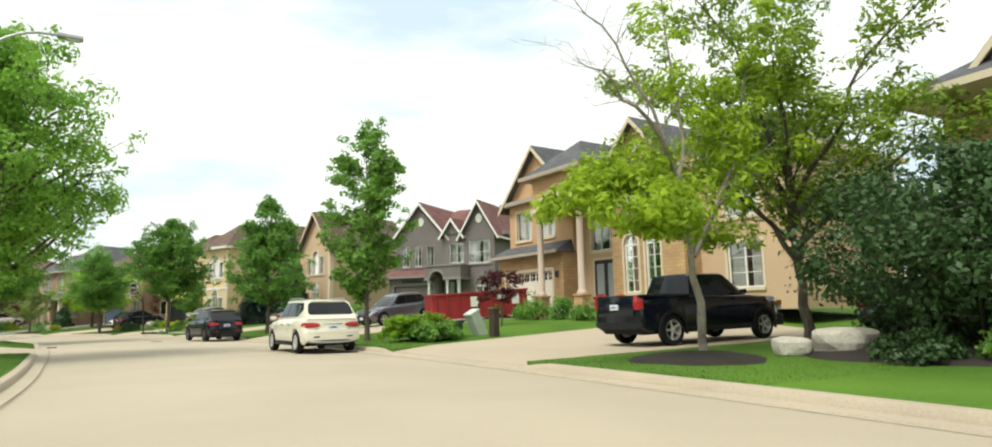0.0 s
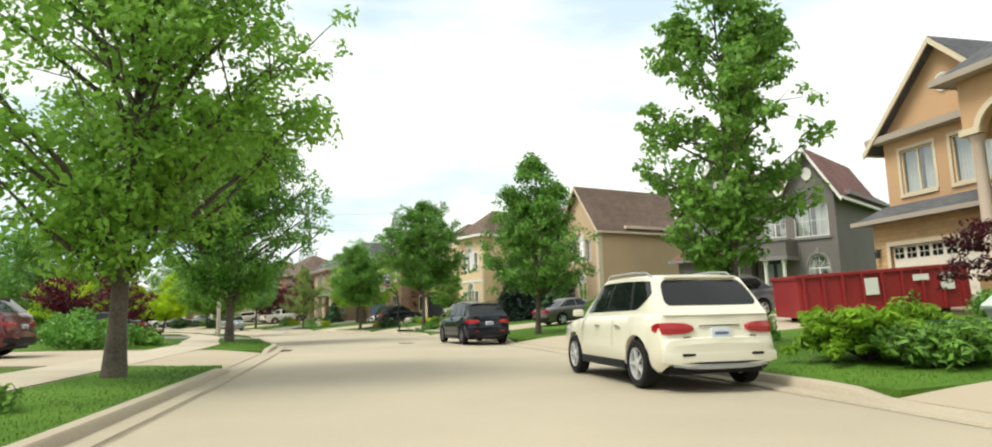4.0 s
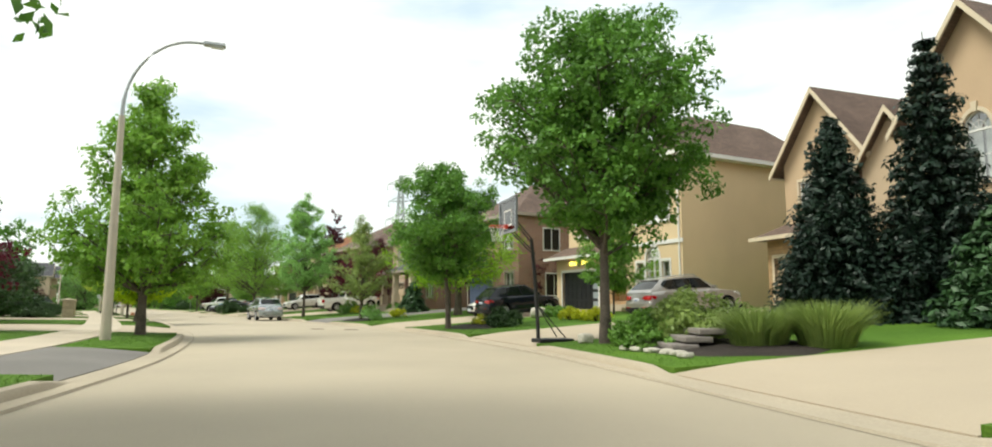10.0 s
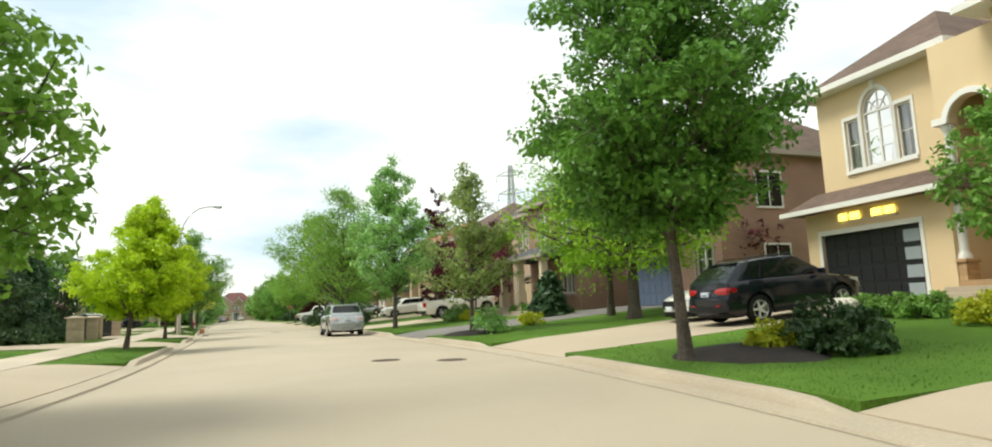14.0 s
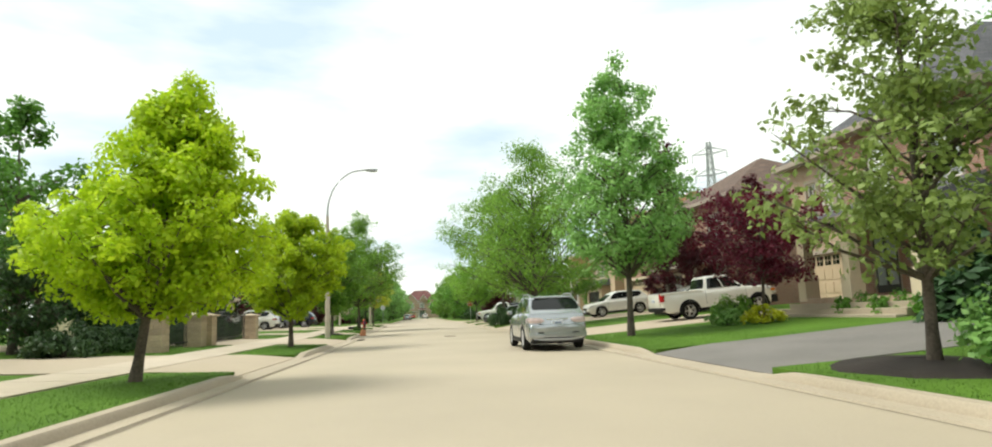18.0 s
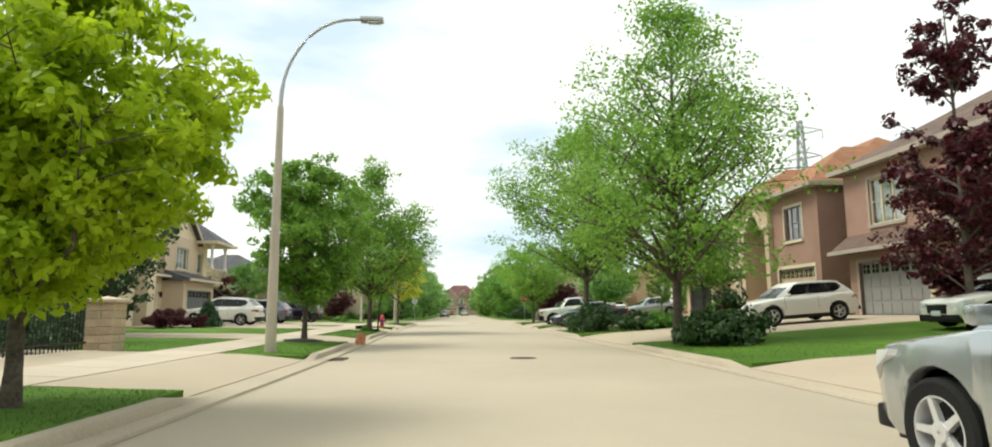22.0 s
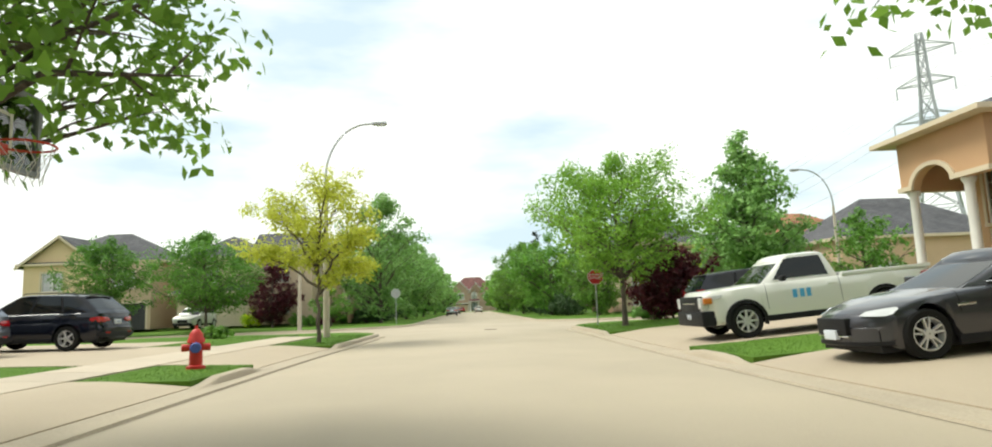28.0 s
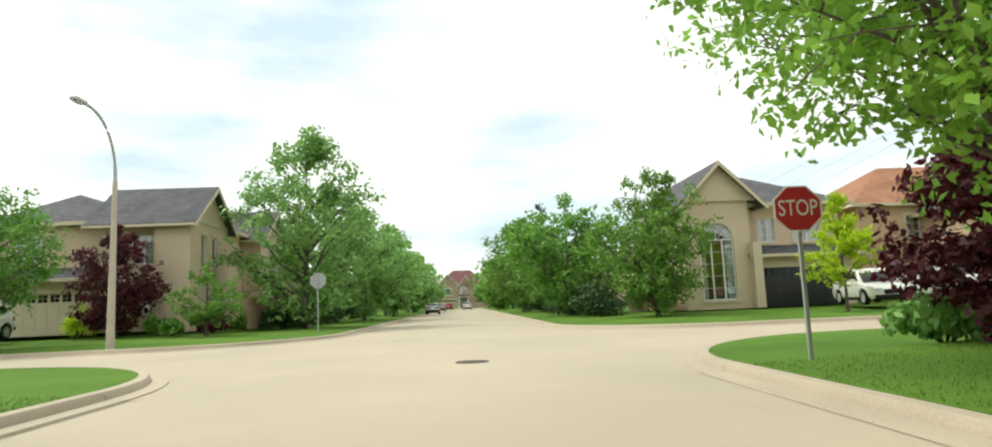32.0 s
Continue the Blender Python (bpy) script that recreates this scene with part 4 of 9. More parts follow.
def vehicle(label, m, color, L=4.7, W=1.9, H=1.68, kind="suv", hood=1.02, belt=1.08, clear=0.26, wheel_r=0.36, axles=(0.93, 3.72), name="car", category="car",
            glass=None, rim=ALLOY, spokes=5, rails=False, screen=(1.15, 1.85), back=(3.95, 4.5), trim_black=True, rear_plate=True, mark=None, tail="wide", chrome=False, lamp=None, bumper=None):
    """A road vehicle, nose at +y of the pose's frame. Built along x from the nose backwards, then turned."""
    car = thing(name, m, label, category)
    lamp = lamp or REDLIGHT
    # x runs from the nose to the tail; the frame is turned so that the nose looks along +y
    turn = Matrix.Rotation(radians(-90), 4, "Z") @ Matrix.Translation((-L / 2, 0, 0))
    hw = W / 2
    if kind == "sedan":
        top = [(0, 0.50), (0.02, 0.60), (0.09, 0.70), (0.30, hood - 0.16), (0.75, hood - 0.07), (screen[0], hood), (back[1], belt + 0.0), (L - 0.12, belt - 0.03), (L - 0.03, belt - 0.2), (L, 0.6)]
    elif kind == "pickup":
        top = [(0, 0.62), (0.04, 0.92), (0.18, hood - 0.06), (screen[0], hood), (back[1], belt), (L - 0.06, belt), (L, belt - 0.03)]
    else:
        back = (back[0], min(back[1], L - 0.12))
        top = [(0, 0.55), (0.05, 0.72), (0.22, hood - 0.12), (screen[0], hood), (screen[0] + 0.3, belt), (L - 0.6, belt + 0.05), (back[1], belt + 0.04),
               (lerp(back[1], L - 0.075, 0.55), belt - 0.12), (L - 0.075, 0.80), (L - 0.062, 0.765), (L - 0.012, 0.75), (L, 0.68)]
    plan = [(0, 0.70), (0.08, 0.80), (0.3, 0.91), (0.8, 0.985), (1.4, 1.0), (L - 1.0, 1.0), (L - 0.35, 0.972), (L - 0.08, 0.93), (L, 0.90)]
    if kind == "sedan":
        plan[:4] = [(0, 0.90), (0.1, 0.93), (0.4, 0.965), (0.8, 0.99)]
    ar = wheel_r + 0.055
    xt = L - 0.075 if kind in ("suv", "van") else L
    tail_z = [p for p in top if p[0] >= back[1]][::-1]

    def rear(z):
        """Where the tail stands at a height."""
        return float(np.interp(z, [p[1] for p in tail_z], [p[0] for p in tail_z])) if kind in ("suv", "van") else L

    def round_tail(x, k):
        """Draws the ends of the body in towards the corners, seen from above."""
        nose = 0.40 * k ** 3 * max(0, 1 - x / 0.95) if kind == "sedan" else 0.0
        return x + nose - 0.09 * k ** 4 * min(1, max(0, (x - L + 0.45) / 0.45))

    def top_at(x):
        if kind != "sedan":
            return curve(top, x)
        k = min(0.14, x * 0.7, (L - x) * 0.7)
        return sum(curve(top, x + q * k) for q in (-1, -0.5, 0, 0.5, 1)) / 5

    xs = sorted(set([p[0] for p in top] + [0, 0.02, 0.05, 0.1, 0.18, 0.3, L, L - 0.015, L - 0.05, L - 0.09, L - 0.13, L - 0.17, L - 0.3] + [x * L / 44 for x in range(45)]
                    + [a + ar * math.cos(math.pi * k / 12) for a in axles for k in range(13)]))
    g = Geo()
    NP = 8
    for x in xs:
        zb = clear + 0.10 * max(0, 1 - x / 0.25) + 0.14 * max(0, 1 - (L - x) / 0.3)
        for a in axles:
            if abs(x - a) < ar:
                zb = max(zb, wheel_r + math.sqrt(max(ar * ar - (x - a) ** 2, 0)))
        zt = max(top_at(x), zb + 0.05)
        w = hw * curve(plan, x)
        zm = min(max(zb + 0.02, 0.62), zt - 0.02)
        for y, z in ((w * 0.90, zb), (w * 0.975, zb + (zm - zb) * 0.25), (w, zm), (w * 0.985, lerp(zm, zt, 0.6)), (w * 0.955, lerp(zm, zt, 0.9)), (w * 0.90, zt), (w * 0.5, zt + 0.022), (0, zt + 0.03)):
            g.v.append((round_tail(x, y / w), y, z))
    n = len(xs)
    for i in range(n - 1):
        for k in range(NP - 1):
            a = i * NP + k
            g.f.append((a, a + NP, a + NP + 1, a + 1))
    for i, back_face in ((0, False), (n - 1, True)):
        last = [i * NP + k for k in range(NP)]
        w = g.v[i * NP + 2][1]
        for fr in (0.85, 0.6, 0.3, 0.0):
            row = []
            for k in range(NP):
                _, y, z = g.v[i * NP + k]
                g.v.append((round_tail(xs[i], y * fr / w), y * fr, z))
                row.append(len(g.v) - 1)
            for k in range(NP - 1):
                f = (last[k], last[k + 1], row[k + 1], row[k])
                g.f.append(f[::-1] if back_face else f)
            last = row
    m0 = len(g.v)
    g.v += [(x, -y, z) for x, y, z in g.v[:m0]]
    g.f += [tuple(m0 + k for k in reversed(f)) for f in g.f[:]]

    def put(name2, geo, material, parent=car, label2="", smooth=True):
        me = geo.mesh(name2, smooth)
        me.transform(turn)
        return part(name2, me, material, parent, label2)

    put("body", g, color)
    put("underbody", Geo().box(0.25, L - 0.25, -hw * 0.78, hw * 0.78, clear - 0.04, clear + 0.28).box(0.5, L - 0.5, -hw * 0.62, hw * 0.62, clear + 0.2, 0.72), BLACKPLASTIC)
    # cabin
    bw, rw = hw * 0.90, hw * (0.76 if kind in ("suv", "van") else 0.71)
    roof_f, roof_r = screen[1], back[0]
    base_f, base_r = screen[0] - 0.02, back[1]
    zr = H

    def side(u, v, sgn, out=0.0):
        x = lerp(lerp(base_f, base_r, u), lerp(roof_f, roof_r, u), v)
        zb = max(curve(top, x), hood if u < 0.1 else belt - 0.03) - 0.02
        zt = zr - 0.13 * max(0, 1 - u / 0.22) ** 2 - (0.06 * max(0, (u - 0.42) / 0.58) ** 2 if kind in ("suv", "van") else (0.035 if kind == "pickup" else 0.10) * max(0, (u - 0.75) / 0.25) ** 2)
        y = lerp(bw, rw, v ** 1.15) * (1 - 0.05 * max(0, 1 - u / 0.12)) * (1 - 0.05 * max(0, (u - 0.88) / 0.12))
        return (x, sgn * (y + out), lerp(zb, zt - 0.045, v) + out * 0.3)

    cab = Geo()
    NU, NV = 20, 7
    for i in range(NU + 1):
        u = i / NU
        ring = [side(u, j / NV, 1) for j in range(NV + 1)]
        rx, ry, rz = ring[-1]
        ring += [(rx, ry * 0.86, rz + 0.032), (rx, ry * 0.45, rz + 0.048), (rx, 0, rz + 0.052)]
        cab.v += ring
    q = NV + 4
    for i in range(NU):
        for k in range(q - 1):
            a = i * q + k
            cab.f.append((a, a + q, a + q + 1, a + 1))
    # the front and rear faces, row by row to the middle
    for i, back_face in ((0, False), (NU, True)):
        mid = len(cab.v)
        bow = (0.05 if back_face else -0.05)
        cab.v += [(cab.v[i * q + k][0] + bow * min(1, 1.4 - k / q), 0.0, cab.v[i * q + k][2]) for k in range(q - 1)] + [cab.v[i * q + q - 1]]
        for k in range(q - 1):
            f = (i * q + k, i * q + k + 1, mid + k + 1, mid + k)
            cab.f.append(f[::-1] if back_face else f)
    m1 = len(cab.v)
    cab.v += [(x, -y, z) for x, y, z in cab.v[:m1]]
    cab.f += [tuple(m1 + k for k in reversed(f)) for f in cab.f[:]]
    put("roof", cab, color)
    gl = glass or CARGLASS

    def pane(name2, u0, u1, v0, v1, sgn, material, out=0.006):
        p = Geo()
        k = 6
        for i in range(k + 1):
            for j in range(4):
                u = lerp(u0, u1, i / k)
                low = v0 + 0.46 * max(0.0, (u - 0.74) / 0.2) ** 1.4 if kind in ("suv", "van") and u0 > 0.6 else v0
                p.v.append(side(u, lerp(low, v1, j / 3), sgn, out))
        for i in range(k):
            for j in range(3):
                a = i * 4 + j
                f = (a, a + 4, a + 5, a + 1)
                p.f.append(f if sgn > 0 else f[::-1])
        put(name2, p, material)

    cuts = {"suv": [(0.10, 0.37), (0.395, 0.68), (0.71, 0.93)], "sedan": [(0.12, 0.45), (0.475, 0.80), (0.82, 0.90)], "pickup": [(0.12, 0.88)], "crew": [(0.10, 0.50), (0.53, 0.92)]}
    for sgn in (1, -1):
        for u0, u1 in cuts["suv" if kind == "van" else ("crew" if kind == "pickup" and back[1] - screen[0] > 2.0 else kind)]:
            pane("side_window", u0, u1, 0.14, 0.90, sgn, gl)
        if kind in ("suv", "van"):
            pane("window_pillar", 0.372, 0.393, 0.14, 0.90, sgn, BLACKPLASTIC, 0.004)
            pane("window_pillar", 0.682, 0.708, 0.14, 0.90, sgn, BLACKPLASTIC, 0.004)
    # front and rear screens
    for name2, u, dx in (("windscreen", 0.0, -0.006), ("rear_window", 1.0, 0.006)):
        p = Geo()
        v0, v1 = (0.06, 0.93) if u == 0 else ({"suv": 0.24, "van": 0.2, "sedan": 0.08, "pickup": 0.2}[kind], 0.93)
        for j in range(9):
            v = lerp(v0, v1, j / 8)
            x, y, z = side(u, v, 1)
            wide = 0.95 * (1 - (0.09 if u else 0.03) * abs(j / 4 - 1) ** 5)
            for k in range(7):
                p.v.append((x + dx + (0.05 if u else -0.05) * (1 - 0.95 * abs(1 - k / 3)), y * wide * (1 - k / 3), z + 0.004))
        for j in range(8):
            for k in range(6):
                a = j * 7 + k
                f = (a, a + 1, a + 8, a + 7)
                p.f.append(f if u == 0 else f[::-1])
        put(name2, p, gl)
    for sgn in (1, -1):
        for a in axles:
            ob_y = sgn * (hw - 0.115)
            wheel_local = turn @ Vector((a, ob_y, wheel_r))
            wheel(car, wheel_local.x, wheel_local.y, wheel_r, 0.225, spokes, rim)
    # dark seams round the doors
    mids = (screen[0] + back[1]) / 2
    cuts2 = [axles[0] + ar + 0.10, mids + 0.05, axles[1] - ar * 0.35] if kind != "pickup" else ([axles[0] + ar + 0.10, back[1] - 0.05] if back[1] - screen[0] < 2.2 else [axles[0] + ar + 0.1, mids, back[1] - 0.05])
    for sgn in (1, -1):
        for xc in cuts2:
            zt2 = curve(top, xc)
            zlo = 0.50 if abs(xc - axles[1]) > ar else wheel_r + math.sqrt(ar * ar - (xc - axles[1]) ** 2) + 0.04
            sm = Geo()
            w2 = hw * curve(plan, xc)
            for y2, z2 in ((w2, max(zlo, 0.62)), (w2 * 0.985, lerp(0.62, zt2, 0.6)), (w2 * 0.955, lerp(0.62, zt2, 0.9)), (w2 * 0.90, zt2)):
                sm.v += [(xc - 0.006, sgn * (y2 + 0.003), z2), (xc + 0.006, sgn * (y2 + 0.003), z2)]
            for k in range(3):
                f = (2 * k, 2 * k + 1, 2 * k + 3, 2 * k + 2)
                sm.f.append(f if sgn < 0 else f[::-1])
            put("door_seam", sm, BLACKPLASTIC)
    # bumpers, lamps, plates, handles, mirrors
    def wrap(x0, z0, z1, reach, proud, sgn_x):
        """A band that follows the rounded end of the body."""
        b = Geo()
        n2 = 13
        for k2 in range(n2):
            f = (k2 / (n2 - 1)) * 2 - 1
            y2 = hw * reach * f
            bow = 0.10 * abs(f) ** 3
            taper = 0.05 * abs(f) ** 4
            xa = x0 + sgn_x * (proud - bow)
            b.v += [(xa, y2, z0 + taper), (xa + sgn_x * 0.012, y2, (z0 + z1) / 2), (xa, y2, z1), (xa - sgn_x * 0.16, y2 * 0.98, z1), (xa - sgn_x * 0.16, y2 * 0.98, z0 + taper)]
        for k2 in range(n2 - 1):
            for q2 in range(5):
                f2 = (k2 * 5 + q2, k2 * 5 + (q2 + 1) % 5, k2 * 5 + 5 + (q2 + 1) % 5, k2 * 5 + 5 + q2)
                b.f.append(f2 if sgn_x < 0 else f2[::-1])
        b.f += [(0, 4, 3, 2, 1), tuple(range((n2 - 1) * 5, n2 * 5))] if sgn_x < 0 else [(0, 1, 2, 3, 4), tuple(range(n2 * 5 - 1, (n2 - 1) * 5 - 1, -1))]
        return b

    put("rear_bumper", wrap(L, clear + 0.10, clear + 0.29, 0.93, 0.012, 1), bumper or (BLACKPLASTIC if trim_black else color))
    if bumper:
        put("bumper_strip", wrap(L, clear + 0.125, clear + 0.155, 0.80, 0.026, 1), BLACKPLASTIC)
    if kind in ("suv", "van"):
        put("skid_plate", wrap(L, clear + 0.05, clear + 0.125, 0.78 if bumper else 0.5, 0.02, 1), STEEL if chrome else BLACKSTEEL)
    if kind == "sedan":
        low = Geo()
        for k2 in range(13):
            y2 = k2 / 6 - 1
            xa = round_tail(0, abs(y2))
            low.v += [(xa + 0.02, y2 * hw * 0.9, clear + 0.06), (xa - 0.02, y2 * hw * 0.905, clear + 0.08), (xa - 0.02, y2 * hw * 0.905, clear + 0.13), (xa + 0.12, y2 * hw * 0.88, clear + 0.14)]
        for k2 in range(12):
            for q2 in range(3):
                low.f.append((k2 * 4 + q2, k2 * 4 + q2 + 1, k2 * 4 + q2 + 5, k2 * 4 + q2 + 4)[::-1])
        put("front_bumper", low, BLACKPLASTIC)
    else:
        put("front_bumper", Geo().rbox(-0.03, 0.2, -hw * 0.78, hw * 0.78, clear + 0.0, clear + 0.2, 0.05), BLACKPLASTIC if trim_black else color)
    if kind == "pickup":
        put("front_guard", Geo().rbox(-0.06, 0.3, -hw * 0.9, hw * 0.9, clear + 0.0, clear + 0.36, 0.06), BLACKPLASTIC)
        put("grille_frame", Geo().rbox(-0.025, 0.12, -hw * 0.66, hw * 0.66, clear + 0.3, hood - 0.14, 0.03), BLACKPLASTIC)
    zg = min(hood - 0.24, curve(top, 0.06) - 0.02) if kind != "sedan" else 0.66
    put("grille", Geo().rbox(-0.026, 0.1, -hw * 0.40, hw * 0.40, clear + 0.22, zg, 0.03), BLACKPLASTIC)
    put("grille_trim", Geo().rbox(-0.032, 0.05, -hw * 0.41, hw * 0.41, zg - 0.03, zg, 0.012) if kind != "sedan" else Geo().rbox(-0.034, 0.05, -hw * 0.42, hw * 0.42, clear + 0.20, clear + 0.225, 0.01), CHROME)
    ty = {"wide": (0.44, 0.86), "tall": (0.74, 0.90)}[tail]
    tz = (belt - 0.26, belt - 0.09) if tail == "wide" else (belt - 0.32, belt + 0.06)
    for sgn in (1, -1):
        zc = (tz[0] + tz[1]) / 2
        line = [(0.016, ty[0]), (-0.012, 0.72), (-0.050, 0.865), (-0.088, 0.908), (-0.30, 0.962)] if tail == "wide" else [(-0.012, ty[0]), (-0.030, 0.80), (-0.048, 0.865), (-0.086, 0.908), (-0.17, 0.945)]
        line = [(rear(zc) + a + 0.022, hw * b + 0.004) for a, b in line]
        lens = Geo()
        for q2 in range(13):
            xq, yq = [float(np.interp(q2 / 12, [0, 0.3, 0.55, 0.7, 1], [p[c] for p in line])) for c in (0, 1)]
            full = max(0.12, 1 - abs(q2 / 6 - 1) ** 4) ** 0.5 if tail == "wide" else 1.0
            hz = (tz[1] - tz[0]) / 2 * full
            lens.v += [(xq + 0.008, sgn * yq, zc - hz), (xq + 0.014, sgn * yq, zc), (xq - 0.008, sgn * yq, zc + hz), (xq - 0.05, sgn * yq * 0.95, zc + hz), (xq - 0.05, sgn * yq * 0.95, zc - hz)]
        for q2 in range(12):
            for q3 in range(5):
                a4, b4 = q2 * 5 + q3, q2 * 5 + (q3 + 1) % 5
                f4 = (a4, b4, b4 + 5, a4 + 5)
                lens.f.append(f4 if sgn > 0 else f4[::-1])
        lens.f += [(4, 3, 2, 1, 0), (60, 61, 62, 63, 64)] if sgn > 0 else [(0, 1, 2, 3, 4), (64, 63, 62, 61, 60)]
        put("tail_light", lens, lamp, car, "tail light lens", False)
        eye = Geo()
        nose_z = [p for p in top if p[0] <= screen[0]]
        for xq, yq, zq in () if kind != "sedan" else ((0, 0.56, 0.05), (0, 0.70, 0.07), (0, 0.82, 0.085), (0, 0.91, 0.085), (0, 0.97, 0.03)):
            zl, zh = 0.70 - zq * 0.4, 0.70 + zq * 0.6 + 0.06 * (yq - 0.5)
            xl, xh = [float(np.interp(z, [p[1] for p in nose_z], [p[0] for p in nose_z])) for z in (zl, zh)]
            yy = hw * yq * 0.95
            eye.v += [(round_tail(xl, yq) - 0.012, sgn * (yy + 0.012), zl), (round_tail(xh, yq) - 0.012, sgn * (yy + 0.008), zh), (round_tail(xh, yq) + 0.10, sgn * yy * 0.9, zh), (round_tail(xl, yq) + 0.10, sgn * yy * 0.9, zl)]
        for xq, yq, zq in () if kind == "sedan" else ((-0.012, 0.46, 0.10), (-0.004, 0.62, 0.13), (0.035, 0.76, 0.15), (0.16, 0.87, 0.14), (0.42, 0.945, 0.05)):
            zt2 = min(hood - 0.15, curve(top, max(xq, 0.07) + 0.03) - 0.015)
            eye.v += [(xq, sgn * (hw * yq + 0.006), zt2 - zq), (xq + 0.02, sgn * (hw * yq + 0.002), zt2), (xq + 0.10, sgn * hw * yq * 0.93, zt2), (xq + 0.10, sgn * hw * yq * 0.93, zt2 - zq)]
        for q2 in range(4):
            for q3 in range(4):
                a4, b4 = q2 * 4 + q3, q2 * 4 + (q3 + 1) % 4
                f4 = (a4, b4, b4 + 4, a4 + 4)
                eye.f.append(f4[::-1] if sgn > 0 else f4)
        eye.f += [(0, 1, 2, 3), (19, 18, 17, 16)] if sgn > 0 else [(3, 2, 1, 0), (16, 17, 18, 19)]
        put("headlight", eye, CLEARLIGHT, car, "clear headlight lens", False)
        if kind == "pickup":
            y0, y1 = sorted((sgn * hw * 0.66, sgn * hw * 0.86))
            put("headlight", Geo().rbox(-0.03, 0.16, y0, y1, hood - 0.44, hood - 0.17, 0.02), CLEARLIGHT, car, "clear headlight lens")
            y0, y1 = sorted((sgn * hw * 0.84, sgn * hw * 0.925))
            put("corner_lamp", Geo().rbox(0.03, 0.24, y0, y1, hood - 0.33, hood - 0.19, 0.02), surface("amber_lens", (0.62, 0.2, 0.04), 0.2, 0.1, 20, 3, 0.02), car, "amber corner lens")
            for a in axles:
                lip = Geo()
                for k2 in range(15):
                    w2 = math.pi * (k2 / 14 * 1.16 - 0.08)
                    for rr, yy in ((ar - 0.03, hw * 0.97), (ar - 0.03, hw + 0.022), (ar + 0.055, hw + 0.016), (ar + 0.06, hw * 0.97)):
                        lip.v.append((a + rr * math.cos(w2), sgn * yy, wheel_r + rr * math.sin(w2)))
                for k2 in range(14):
                    for q2 in range(4):
                        f2 = (k2 * 4 + q2, k2 * 4 + (q2 + 1) % 4, k2 * 4 + 4 + (q2 + 1) % 4, k2 * 4 + 4 + q2)
                        lip.f.append(f2 if sgn > 0 else f2[::-1])
                lip.f += [(3, 2, 1, 0), (56, 57, 58, 59)] if sgn > 0 else [(0, 1, 2, 3), (59, 58, 57, 56)]
                put("arch_flare", lip, BLACKPLASTIC)
        if kind == "sedan" and chrome:
            for v2 in (0.12, 0.92):
                put("window_trim", Geo().tube([side(0.11 + 0.79 * k2 / 12, v2, sgn, 0.008) for k2 in range(13)], [0.011] * 13, 6), CHROME)
            put("vent_trim", Geo().rbox(axles[0] + ar + 0.06, axles[0] + ar + 0.34, *sorted((sgn * hw * 0.985, sgn * (hw + 0.006))), 0.70, 0.735, 0.006), CHROME)
        y0, y1 = sorted((sgn * hw * 0.99, sgn * (hw * 0.99 + 0.2)))
        xm = screen[0] + (0.56 if kind == "sedan" else 0.36)
        put("wing_mirror", Geo().rbox(xm, xm + 0.12, y0, y1, belt + 0.02, belt + 0.15, 0.045), color if kind != "pickup" else BLACKPLASTIC)
        for xx in ([screen[0] + 1.05, screen[0] + 1.95] if kind != "pickup" else [back[1] - 0.35]):
            y0, y1 = sorted((sgn * hw * 0.985, sgn * (hw * 0.985 + 0.03)))
            put("door_handle", Geo().rbox(xx, xx + 0.2, y0, y1, belt - 0.17, belt - 0.13, 0.012), CHROME if chrome else color)
        y0, y1 = sorted((sgn * hw * 0.93, sgn * hw * 0.99))
        put("sill_trim", Geo().rbox(axles[0] + ar + 0.02, axles[1] - ar - 0.02, y0, y1, clear - 0.02, clear + 0.12, 0.02), BLACKPLASTIC)
        if rails:
            za = zr + 0.035
            rail = Geo().tube([(roof_f + 0.25, sgn * rw * 0.92, za - 0.06), (roof_f + 0.4, sgn * rw * 0.94, za), ((roof_f + roof_r) / 2 + 0.3, sgn * rw * 0.94, za - 0.005), (roof_r - 0.35, sgn * rw * 0.94, za - 0.035), (roof_r - 0.2, sgn * rw * 0.92, za - 0.11)], [0.016] * 5, 8)
            put("roof_rail", rail, BLACKSTEEL if color.name.endswith("black") else STEEL)
    xp = rear(belt - 0.26)
    if rear_plate:
        put("number_plate", Geo().rbox(xp - 0.03, xp + 0.05, -0.16, 0.16, belt - 0.33, belt - 0.18, 0.008), PLATE)
        put("plate_bar", Geo().box(xp + 0.051, xp + 0.055, -0.11, 0.11, belt - 0.275, belt - 0.235), surface("plate_ink", (0.10, 0.14, 0.28), 0.6))
    else:
        put("number_plate", Geo().rbox(-0.06, 0.02, -0.16, 0.16, clear + 0.16, clear + 0.30, 0.008), PLATE)
    if kind != "pickup":
        for sgn in (1, -1):
            put("exhaust", Geo().tube([(L - 0.2, sgn * hw * 0.5, clear + 0.07), (L - 0.03, sgn * hw * 0.5, clear + 0.09)], [0.03, 0.03], 10), BLACKSTEEL)
        put("spoiler", Geo().rbox(roof_r - 0.12, roof_r + 0.09, -rw * 0.80, rw * 0.80, zr - 0.112, zr - 0.076, 0.017) if kind != "sedan" else Geo().rbox(L - 0.2, L - 0.08, -hw * 0.7, hw * 0.7, belt - 0.03, belt + 0.03, 0.01), color)
